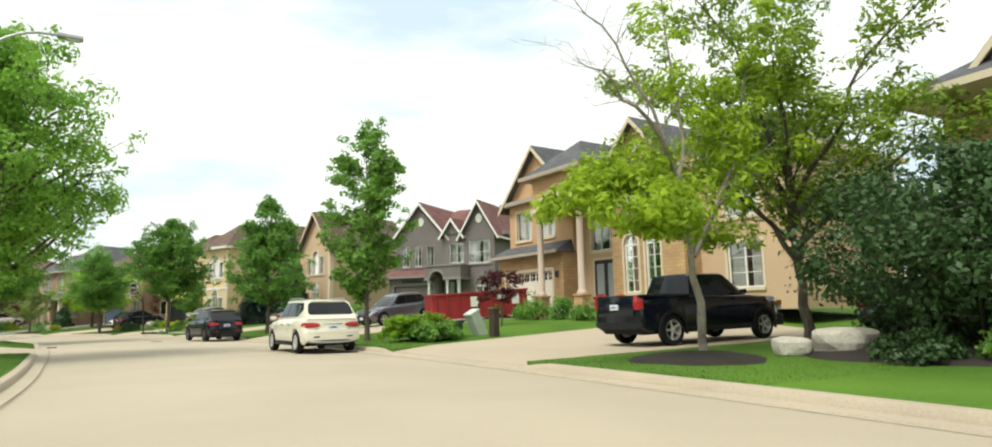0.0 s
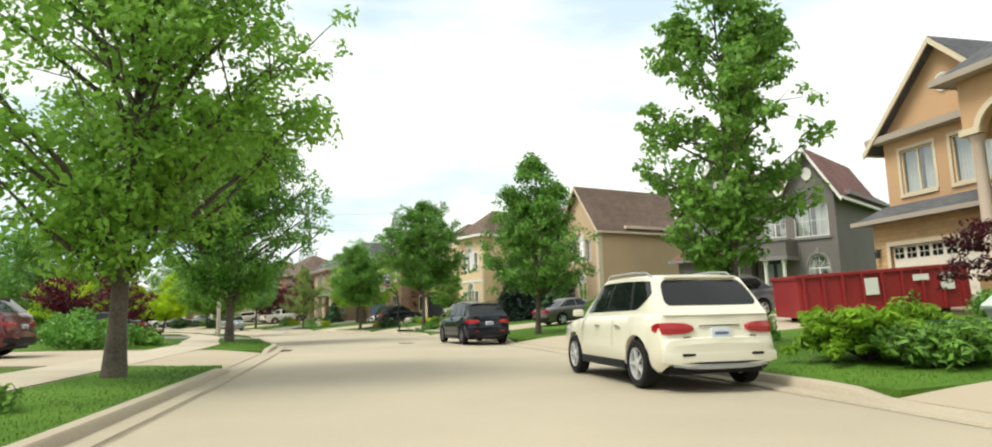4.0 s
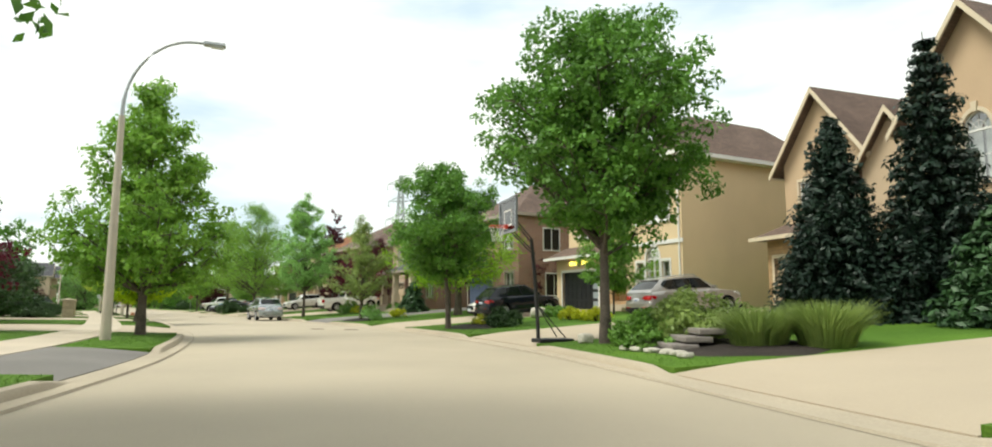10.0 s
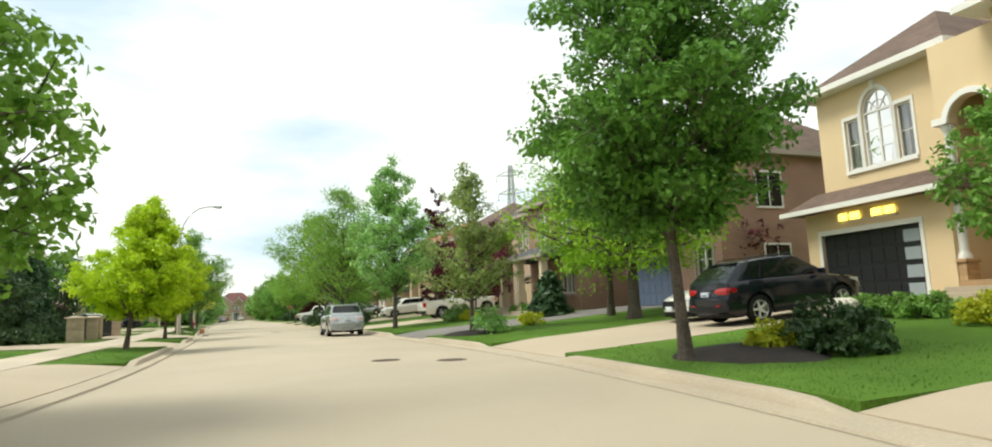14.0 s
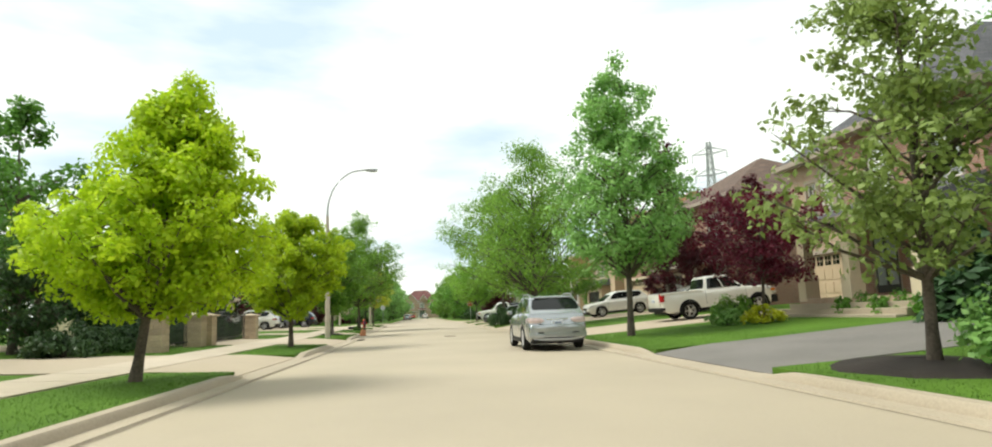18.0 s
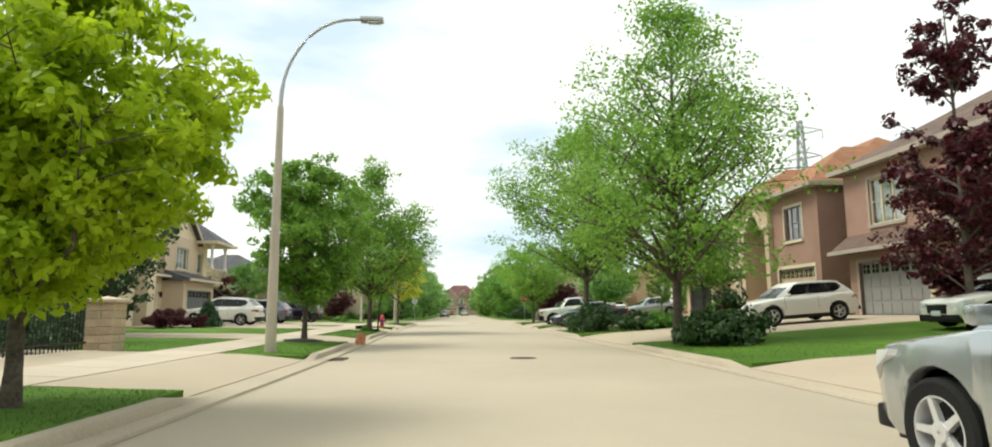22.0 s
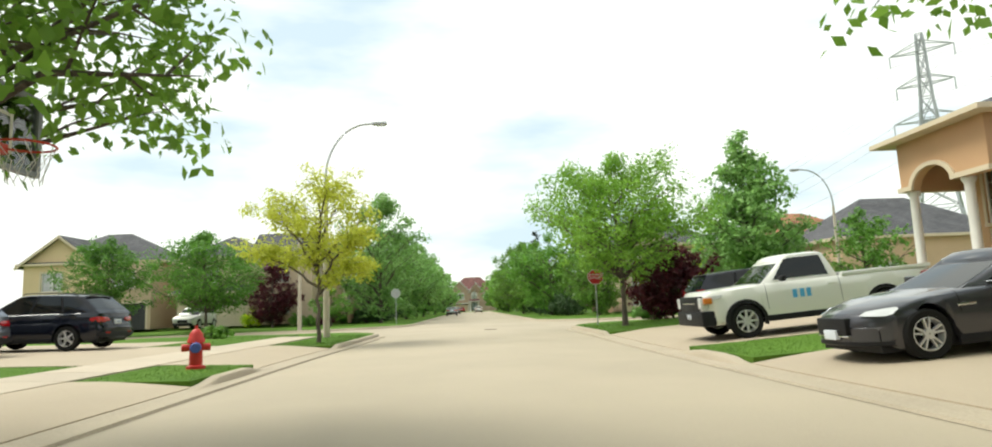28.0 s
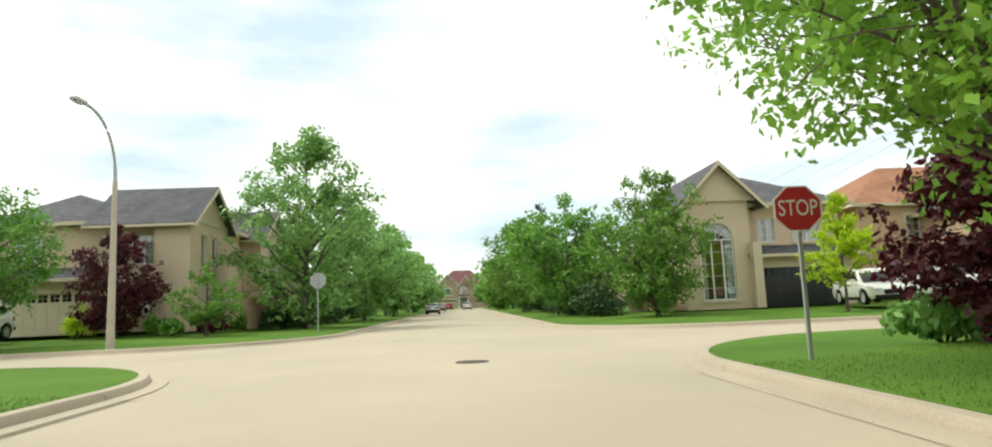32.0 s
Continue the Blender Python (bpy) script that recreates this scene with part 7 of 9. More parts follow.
# the set-back garage beside the entry
h.block(-0.5, 4.4, 0.7, 10, 0, 3.1, [(2.1, 0, 2.6, 2.1, False)])
h.garage(2.1, 2.6, 0.7, surface("garage_grey_panel", (0.16, 0.16, 0.17), 0.55, 0.06, 60, 1, 0.05), 2.1)
h.lean_roof(-0.6, 4.5, 0.1, 1.9, 3.1, 3.7)
h.block(-0.5, 4.4, 1.9, 10, 3.15, 5.9, [(2.0, 3.9, 1.4, 1.4, False)])
h.window(2.0, 3.9, 1.4, 1.4, 1.9)
# the wing that stands forward, with its own garage
h.block(4.4, 10.2, -0.8, 10, 0, 2.9, [(7.3, 0, 4.6, 2.2, False)], STUCCO_WARM)
h.garage(7.3, 4.6, -0.8, MATS["garage_grey_panel"])
h.lean_roof(4.1, 10.5, -1.3, 0.6, 2.9, 3.5)
h.block(4.4, 10.2, 0.6, 10, 2.95, 5.9, [(7.3, 3.7, 2.2, 1.5, False)], STUCCO_WARM)
h.window(7.3, 3.7, 2.2, 1.5, 0.6, False, 3)
h.gable(4.6, 10.0, 0.6, 8, 5.9, 2.0)
# the end with a balcony on columns
h.block(10.2, 14.0, 1.2, 11, 0, 5.9, [(12.1, 3.7, 1.6, 1.5, False), (12.1, 0.8, 1.6, 1.8, False)])
h.window(12.1, 3.7, 1.6, 1.5, 1.2)
h.window(12.1, 0.8, 1.6, 1.8, 1.2)
part("balcony_floor", Geo().rbox(10.3, 13.9, -0.6, 1.2, 2.7, 3.0, 0.02), CREAM, h.root)
for x in (10.6, 13.6):
    h.column(x, -0.4, 0, 2.7, 0.12)
    h.column(x, -0.4, 3.95, 5.7, 0.12)
for k in range(13):
    part("baluster", Geo().rbox(10.4 + k * 0.28, 10.46 + k * 0.28, -0.56, -0.50, 3.0, 3.85, 0.01), CREAM, h.root)
part("balcony_rail", Geo().rbox(10.3, 13.9, -0.58, -0.48, 3.85, 3.95, 0.02), CREAM, h.root)
h.hip(10.2, 14.0, -0.6, 8, 5.9, 1.6)
h.hip(-4.2, 14.0, 1.9, 11, 5.9, 3.0)
h.wall_lamp(0.35, 0.7, 1.7)
h.wall_lamp(3.9, 0.7, 1.7)

# pale yellow house on the side street
h = House("house", place(231, -33.0, 0), "pale yellow stucco house with black garage door", STUCCO_CREAM, CREAM, SHINGLE_GREY)
h.block(-5.6, 0.6, 0.8, 10, 0, 5.9, [(-3.2, 3.5, 1.8, 1.6, False), (-3.0, 0.6, 1.7, 2.2, True)])
h.window(-3.2, 3.5, 1.8, 1.6, 0.8, False, 2)
h.window(-3.0, 0.6, 1.7, 2.2, 0.8, True)
h.gable(-5.6, 0.6, 0.8, 9, 5.9, 2.3)
h.block(0.6, 5.6, 0, 10, 0, 5.9, [(3.1, 0, 4.2, 2.2, False), (3.2, 3.5, 2.0, 1.5, False)], STUCCO_SAND)
h.garage(3.1, 4.2, 0, GARAGE_BLACK, 2.2, False)
h.window(3.2, 3.5, 2.0, 1.5, 0)
h.hip(-5.6, 5.6, 1, 10, 5.9, 3.0)

# corner house beyond the side street, its front to the side street
h = House("house", place(231, -21.8, 0), "tan stucco corner house with dark grey roof and pale garage door", STUCCO_WARM, CREAM, SHINGLE_GREY)
h.block(-3.4, 3.0, 0, 10, 0, 2.9, [(0.1, 0, 4.9, 2.2, False)])
h.garage(0.1, 4.9, 0, surface("garage_cream", (0.66, 0.56, 0.42), 0.55, 0.06, 60, 1, 0.05))
h.lean_roof(-3.8, 3.1, -0.6, 1.0, 2.9, 3.6)
h.block(-3.4, 3.0, 1.0, 10, 2.95, 6.0, [(-1.0, 3.8, 1.4, 1.5, False)])
h.window(-1.0, 3.8, 1.4, 1.5, 1.0)
h.hip(-3.4, 3.0, 1.0, 10, 6.0, 2.2)
# the long wing whose side faces the main road
h.block(3.0, 7.5, 0.8, 15.5, 0, 6.0, [(5.2, 3.6, 1.3, 1.6, False), (5.2, 0.9, 1.3, 1.7, False)])
h.window(5.2, 3.6, 1.3, 1.6, 0.8)
h.window(5.2, 0.9, 1.3, 1.7, 0.8)
h.hip(1.5, 7.5, 0.8, 15.5, 6.0, 2.3)
wing = House("house", place(239, -14.2, 90), "tan stucco side wing with steep gables", STUCCO_WARM, CREAM, SHINGLE_GREY)
wing.block(-8.0, -2.5, -0.4, 1.5, 0, 6.0, [(-6.2, 3.5, 0.8, 1.8, False), (-4.6, 3.5, 0.8, 1.8, False)])
for x in (-6.2, -4.6):
    wing.window(x, 3.5, 0.8, 1.8, -0.4, False, 1, 2)
wing.gable(-8.0, -2.5, -0.4, 5, 6.0, 2.1)
wing.block(1.6, 7.2, -1.2, 1.5, 0, 6.0, [(4.4, 3.3, 2.0, 2.0, False), (4.4, 0.8, 2.0, 1.9, False)])
for z in (3.3, 0.8):
    wing.window(4.4, z, 2.0, 2.0 if z > 1 else 1.9, -1.2, False, 3, 2)
wing.gable(1.6, 7.2, -1.2, 5, 6.0, 2.0)

# house beyond the side street on the other hand
h = House("house", place(231, 17.2, 0), "tan stucco house with tall arched window and dark garage door", STUCCO_WARM, CREAM, SHINGLE_GREY)
h.block(-4.2, -0.4, 0, 9, 0, 6.0, [(-2.3, 0.5, 1.9, 4.3, True)])
h.window(-2.3, 0.5, 1.9, 4.3, 0, True, 3, 5, 0.4)
h.gable(-4.2, -0.0, -0.2, 8, 6.0, 2.1)
part("pier", Geo().rbox(-0.5, 0.0, -0.5, 0.0, 0, 3.6, 0.03), CREAM, h.root)
h.block(-0.4, 5.6, 0.3, 10, 0, 2.9, [(2.6, 0, 4.9, 2.2, False)])
h.garage(2.6, 4.9, 0.3, GARAGE_BLACK, 2.2, True)
h.lean_roof(-0.6, 6.0, -0.3, 1.3, 2.9, 3.5)
h.block(-0.4, 5.6, 1.3, 10, 2.95, 5.8, [(1.2, 3.7, 1.0, 1.4, False), (3.6, 3.7, 1.6, 1.4, False)])
h.window(1.2, 3.7, 1.0, 1.4, 1.3)
h.window(3.6, 3.7, 1.6, 1.4, 1.3)
h.hip(-4.2, 5.6, 1.0, 10, 5.9, 2.6)
h = House("house", place(234, 33, 0), "tan house with red-brown roof on the side street", STUCCO_TAN, CREAM, SHINGLE_ORANGE)
h.block(-8, 6, 0, 10, 0, 5.8, [(-4, 3.6, 1.8, 1.5, False), (2, 3.6, 1.8, 1.5, False), (-4, 0.8, 1.8, 1.8, False)])
for x, z in ((-4, 3.6), (2, 3.6), (-4, 0.8)):
    h.window(x, z, 1.8, 1.5 if z > 1 else 1.8, 0)
h.hip(-8, 6, 0, 10, 5.8, 3.2)

# red brick house that closes the road far off
h = House("house", place(378, 0.6, 0) @ Matrix.Diagonal((1.0, 1, 1.1, 1)), "buff brick house with red-brown roof closing the road far off", BRICK_BUFF, WHITE, SHINGLE_RED)
h.block(-7, 7, 0, 10, 0, 5.8, [(-4, 3.4, 2.4, 1.7, False), (0.4, 3.2, 1.6, 2.2, True), (4.4, 3.4, 2.0, 1.6, False), (0.4, 0.2, 2.0, 2.6, True)])
for x, w, hh, a in ((-4, 2.4, 1.7, False), (4.4, 2.0, 1.6, False)):
    h.window(x, 3.4, w, hh, 0, a, 3)
h.window(0.4, 3.2, 1.6, 2.2, 0, True)
h.door(0.4, 1.6, 2.2, 0.1, 0.2)
h.garage(-4, 4.8, -0.2, GARAGE_TAN)
h.gable(-7, -1, -0.1, 9, 5.8, 2.8)
h.gable(-1.0, 3.0, -0.6, 9, 5.8, 2.2)
h.hip(-7, 7, 1, 10, 5.8, 4.0)
for x in (-0.9, 1.7):
    h.column(x, -1.2, 0, 2.8, 0.18)
h.lean_roof(-1.3, 2.1, -1.6, 0, 2.8, 3.4, WHITE)
for s, d, wl, rf in ((300, -24, BRICK_BUFF, SHINGLE_BROWN), (330, -24, STUCCO_SAND, SHINGLE_GREY), (360, -24, BRICK_BROWN, SHINGLE_BROWN), (395, -24, STUCCO_TAN, SHINGLE_GREY), (430, -20, BRICK_BUFF, SHINGLE_BROWN)):
    h = left_house("house", s, d, "distant two-storey suburban house among trees", wl, CREAM, rf)
    h.block(-7, 7, 0, 10, 0, 5.9, [(-3.5, 3.5, 2.0, 1.5, False), (3.5, 3.5, 2.0, 1.5, False)])
    h.window(-3.5, 3.5, 2.0, 1.5, 0)
    h.window(3.5, 3.5, 2.0, 1.5, 0)
    h.hip(-7, 7, 0, 10, 5.9, 3)
for s, d, wl, rf in ((290, 24, STUCCO_SAND, SHINGLE_BROWN), (325, 24, BRICK_BROWN, SHINGLE_GREY), (360, 24, STUCCO_TAN, SHINGLE_BROWN), (400, 22, BRICK_BUFF, SHINGLE_GREY), (435, 19, STUCCO_TAN, SHINGLE_BROWN)):
    h = right_house("house", s, d, "distant two-storey suburban house among trees", wl, CREAM, rf)
    h.block(-7, 7, 0, 10, 0, 5.9, [(-3.5, 3.5, 2.0, 1.5, False), (3.5, 3.5, 2.0, 1.5, False)])
    h.window(-3.5, 3.5, 2.0, 1.5, 0)
    h.window(3.5, 3.5, 2.0, 1.5, 0)
    h.hip(-7, 7, 0, 10, 5.9, 3)

# ---- parked vehicles ----
WHITEP = paint("white", (0.72, 0.71, 0.66), 0.0)
CREAMP = paint("pearl_white", (0.74, 0.70, 0.58), 0.0)
BLACKP = surface("paint_black", (0.006, 0.008, 0.016), 0.10, 0.05, 200, 0.8, 0.0, spec=0.5)
CHARP = paint("charcoal", (0.045, 0.045, 0.055), 0.5)
GREYP = paint("grey_blue", (0.13, 0.14, 0.17), 0.6)
SILVERP = paint("silver", (0.43, 0.455, 0.47), 0.7, 0.26)
WARMSILVER = paint("warm_silver", (0.42, 0.40, 0.38), 0.7, 0.32)
MAROONP = paint("maroon", (0.12, 0.012, 0.02), 0.3)
BROWNP = paint("bronze_grey", (0.16, 0.15, 0.15), 0.6)


def kerbside(s, d, turn=0.0):
    x, y = at(s, d)
    return pose(x, y, 0.008, 0, 0, heading(s) + turn)


def onto(s, d, turn):
    """Pose on a sloping drive, tilted with the land."""
    x, y = at(s, d)
    sl = math.atan((land(abs(d) + 1, s) - land(abs(d) - 1, s)) / 2 if d > 0 else (land(-abs(d) - 1, s) - land(-abs(d) + 1, s)) / 2)
    base = pose(x, y, land(d, s) + 0.018, 0, 0, heading(s))
    tilt = Matrix.Rotation(-sl if d > 0 else sl, 4, "Y")
    return base @ tilt @ Matrix.Rotation(radians(turn), 4, "Z")


vehicle("white luxury sport utility vehicle parked at the kerb", kerbside(82.75, 3.48), CREAMP, 4.80, 2.0, 1.80, "suv", 1.08, 1.10, 0.28, 0.375, (0.95, 3.87), rails=True, screen=(1.15, 1.95), back=(4.2, 4.66), chrome=True, bumper=CREAMP)
vehicle("black compact sport utility vehicle parked at the kerb", kerbside(98.0, 3.43, 5.5), BLACKP, 4.66, 1.89, 1.72, "suv", 1.05, 1.10, 0.25, 0.37, (0.90, 3.77), rails=True, screen=(1.2, 2.0), back=(3.95, 4.54), spokes=10, rim=surface("dark_alloy", (0.16, 0.16, 0.17), 0.3, 0.08, 30, 4, 0.05, metal=0.6))
vehicle("silver sport utility vehicle parked at the kerb", kerbside(150.0, 3.12), SILVERP, 4.77, 1.885, 1.69, "suv", 1.05, 1.08, 0.25, 0.37, (0.95, 3.69), rails=True, screen=(1.15, 2.05), back=(4.0, 4.58), chrome=True, bumper=SILVERP, lamp=surface("pale_red_lens", (0.60, 0.47, 0.46), 0.15, 0.2, 8, 6, 0.05, coat=0.6))
vehicle("black full-size crew-cab pickup truck on the drive", onto(73.6, 11.9, -90), BLACKP, 5.89, 2.06, 1.98, "pickup", 1.30, 1.32, 0.36, 0.42, (1.0, 4.75), "pickup_truck", "pickup truck", screen=(1.55, 2.15), back=(3.75, 3.95), tail="tall")
vehicle("dark sport utility vehicle on the drive behind the pickup", onto(70.2, 17.6, -90), GREYP, screen=(1.15, 1.95), back=(3.95, 4.5))
vehicle("grey-blue sport utility vehicle on the drive", onto(94.4, 13.0, 100), GREYP, 4.85, 1.95, 1.77, "suv", 1.06, 1.1, 0.27, 0.38, (0.9, 3.9), rails=True, screen=(1.2, 1.95), back=(4.0, 4.65), rear_plate=False)
vehicle("bronze-grey sedan parked on the drive", onto(103.8, 12.2, -90), BROWNP, 4.8, 1.85, 1.46, "sedan", 0.95, 0.98, 0.2, 0.33, (0.95, 3.75), screen=(1.45, 2.25), back=(3.4, 4.15))
vehicle("warm silver compact sport utility vehicle on the drive", onto(119.9, 13.4, -90), WARMSILVER, 4.5, 1.84, 1.64, "suv", 1.04, 1.07, 0.25, 0.36, (0.87, 3.56), rails=True, screen=(1.15, 1.85), back=(3.75, 4.36))
vehicle("black compact sport utility vehicle on the drive beside a tree", onto(130.0, 11.9, -90), BLACKP, 4.6, 1.85, 1.68, "suv", 1.04, 1.08, 0.25, 0.36, (0.9, 3.59), rails=True, screen=(1.15, 1.85), back=(3.85, 4.46))
vehicle("white sedan parked nose out on the drive", onto(132.2, 12.6, 90), WHITEP, 4.6, 1.8, 1.44, "sedan", 0.92, 0.95, 0.2, 0.33, (0.85, 3.7), screen=(1.4, 2.2), back=(3.3, 4.0), rear_plate=False)
vehicle("white regular-cab pickup truck on the drive", onto(157.2, 12.7, -90), WHITEP, 5.6, 2.0, 1.88, "pickup", 1.22, 1.22, 0.36, 0.40, (0.95, 4.3), "pickup_truck", "pickup truck", screen=(1.45, 2.1), back=(3.3, 3.5), tail="tall")
vehicle("white hatchback on a drive among trees", onto(163.2, 14.5, 90), WHITEP, 4.4, 1.8, 1.5, "suv", 0.95, 1.0, 0.22, 0.34, rear_plate=False)
vehicle("white sport utility vehicle on the drive", onto(171.0, 13.2, 90), WHITEP, 4.75, 1.93, 1.68, "suv", 1.05, 1.09, 0.25, 0.38, rear_plate=False)
vehicle("silver sedan parked on the drive", onto(190.0, 13.5, 90), SILVERP, 4.7, 1.84, 1.45, "sedan", 0.93, 0.96, 0.2, 0.33, (0.9, 3.7), screen=(1.45, 2.2), back=(3.4, 4.15), rear_plate=False)
vehicle("dark grey luxury sedan nose out on the drive", onto(185.3, 8.0, 90), CHARP, 4.95, 1.88, 1.46, "sedan", 0.93, 0.98, 0.18, 0.36, (0.85, 3.8), spokes=10, screen=(1.5, 2.4), back=(3.5, 4.4), rear_plate=False, chrome=True)


def door_mark(car, put, hw):
    ink = surface("blue_lettering", (0.10, 0.40, 0.72), 0.5)
    for sgn in (1, -1):
        for x0 in (2.16, 2.34, 2.50):
            y0, y1 = sorted((sgn * (hw * 0.99 + 0.004), sgn * (hw * 0.99 + 0.008)))
            put("door_mark", Geo().box(x0, x0 + 0.11, y0, y1, 0.82, 1.02), ink, car, "blue block mark on the door")


vehicle("white regular-cab pickup truck nose out with blue door mark", onto(191.1, 8.4, 90), WHITEP, 5.7, 2.03, 1.88, "pickup", 1.22, 1.22, 0.36, 0.40, (0.98, 4.4), "pickup_truck", "pickup truck", screen=(1.5, 2.1), back=(3.2, 3.4), rear_plate=False, mark=door_mark, spokes=8)
vehicle("black full-size sport utility vehicle backed to the street", onto(196.8, 10.15, -90), BLACKP, 5.5, 2.04, 1.74, "suv", 1.08, 1.12, 0.28, 0.40, (1.0, 4.1), screen=(1.4, 2.0), back=(5.0, 5.42), tail="tall")
# left side
vehicle("maroon sport utility vehicle on a drive", onto(91.5, -13.0, 90), MAROONP, 4.7, 1.9, 1.7)
vehicle("black sedan parked on the asphalt drive", onto(113.6, -13.4, 90), BLACKP, 4.8, 1.86, 1.45, "sedan", 0.95, 0.98, 0.2, 0.34, (0.95, 3.8), screen=(1.45, 2.3), back=(3.4, 4.3))
vehicle("white sport utility vehicle on the drive", onto(187.0, -15.8, 88), WHITEP, 4.9, 2.0, 1.78, "suv", 1.1, 1.12, 0.26, 0.38, (0.9, 3.85), rails=True, screen=(1.2, 1.95), back=(4.15, 4.75))
vehicle("grey sport utility vehicle on the drive", onto(193.2, -15.7, 88), GREYP, 4.9, 1.98, 1.75, "suv", 1.08, 1.1, 0.26, 0.38, (0.9, 3.85), rails=True, screen=(1.2, 1.95), back=(4.15, 4.75))
vehicle("black sport utility vehicle on the drive", onto(196.4, -14.2, 88), BLACKP, 5.0, 2.0, 1.8, "suv", 1.1, 1.14, 0.28, 0.39, (0.9, 3.9), rails=True, screen=(1.2, 1.95), back=(4.25, 4.85))
vehicle("white compact sport utility vehicle on a drive", onto(226.0, -21.6, 180), WHITEP, 4.5, 1.84, 1.66)
vehicle("white sport utility vehicle on a far drive", onto(226.5, 20.5, 170), WHITEP, 4.8, 1.95, 1.72)
vehicle("white cargo van on a far drive", onto(225.5, 23.6, 170), WHITEP, 4.7, 1.83, 1.85, "van", 1.12, 1.15, 0.24, 0.33, (0.85, 3.7), "van", "van", screen=(0.85, 1.6), back=(4.3, 4.55), rear_plate=False)
vehicle("white car driving far along the road", kerbside(330, 1.6), WHITEP, 4.6, 1.85, 1.5)
vehicle("red car parked at the far end of the road", kerbside(352, -2.6), paint("red", (0.4, 0.02, 0.015), 0.1), 4.5, 1.85, 1.5)
for s in (285, 318):
    vehicle("pale car parked at the kerb far off", kerbside(s, -3.4, 0), SILVERP, 4.5, 1.85, 1.5)


# ---- street furniture ----
def street_lamp(s, d, height=9.2, reach=1.9, turn=0.0):
    """A tapered concrete post with a curved steel arm over the road."""
    side = 90 if d > 0 else -90
    root = thing("street_lamp", place(s, d, side - turn), "tapered concrete street lamp with curved steel arm", "street lamp", "street lamps")
    part("post", Geo().tube([(0, 0, -0.2), (0, 0, 1.0), (0, 0, height * 0.72)], [0.15, 0.135, 0.085], 12), POLE, root, smooth=True)
    arm = [(0, 0, height * 0.72)]
    for k in range(13):
        a = math.pi / 2 * k / 12
        arm.append((0, reach * (1 - math.cos(a)), height * 0.72 + 0.15 + (height * 0.28 - 0.15) * math.sin(a)))
    arm.append((0, reach + 0.35, height + 0.02))
    part("arm", Geo().tube(arm, [0.06] * 3 + [0.045] * (len(arm) - 3), 8), STEEL, root, smooth=True)
    part("lamp_head", Geo().rbox(-0.13, 0.13, reach + 0.2, reach + 0.85, height - 0.06, height + 0.07, 0.05), STEEL, root, "grey lamp head")
    part("lens", Geo().rbox(-0.09, 0.09, reach + 0.42, reach + 0.78, height - 0.10, height - 0.055, 0.02), CLEARLIGHT, root)
    return root


street_lamp(81.1, -6.7)
street_lamp(120.3, -6.5)
street_lamp(163.4, -5.95)
street_lamp(203.0, -6.45, 9.4)
street_lamp(219.9, -12.0, 8.2, turn=90)
street_lamp(217.0, 24.6)


def hydrant(s, d):
    red = surface("hydrant_red", (0.52, 0.025, 0.02), 0.5, 0.15, 30, 4, 0.15)
    root = thing("fire_hydrant", place(s, d, 20), "red fire hydrant with blue cap in the grass", "fire hydrant", "fire hydrants")
    part("barrel", Geo().lathe([(0.19, -0.05), (0.19, 0.05), (0.13, 0.08), (0.125, 0.52), (0.17, 0.54), (0.17, 0.60), (0.145, 0.64), (0.13, 0.72), (0.08, 0.80), (0.03, 0.83), (0.03, 0.90)], 0, 0, 18), red, root, smooth=True)
    for a, r in ((0, 0.075), (180, 0.075), (270, 0.1)):
        g = Geo()
        c, e = math.cos(radians(a)), math.sin(radians(a))
        g.tube([(c * 0.1, e * 0.1, 0.44), (c * 0.24, e * 0.24, 0.44)], [r, r], 12)
        part("outlet", g, red, root, smooth=True)
        part("outlet_cap", Geo().tube([(c * 0.235, e * 0.235, 0.44), (c * 0.28, e * 0.28, 0.44)], [r * 1.15, r * 0.9], 12), surface("hydrant_blue", (0.05, 0.08, 0.32), 0.5) if a == 270 else red, root)
    return root


hydrant(77.5, -6.2)
hydrant(189.2, -5.8)


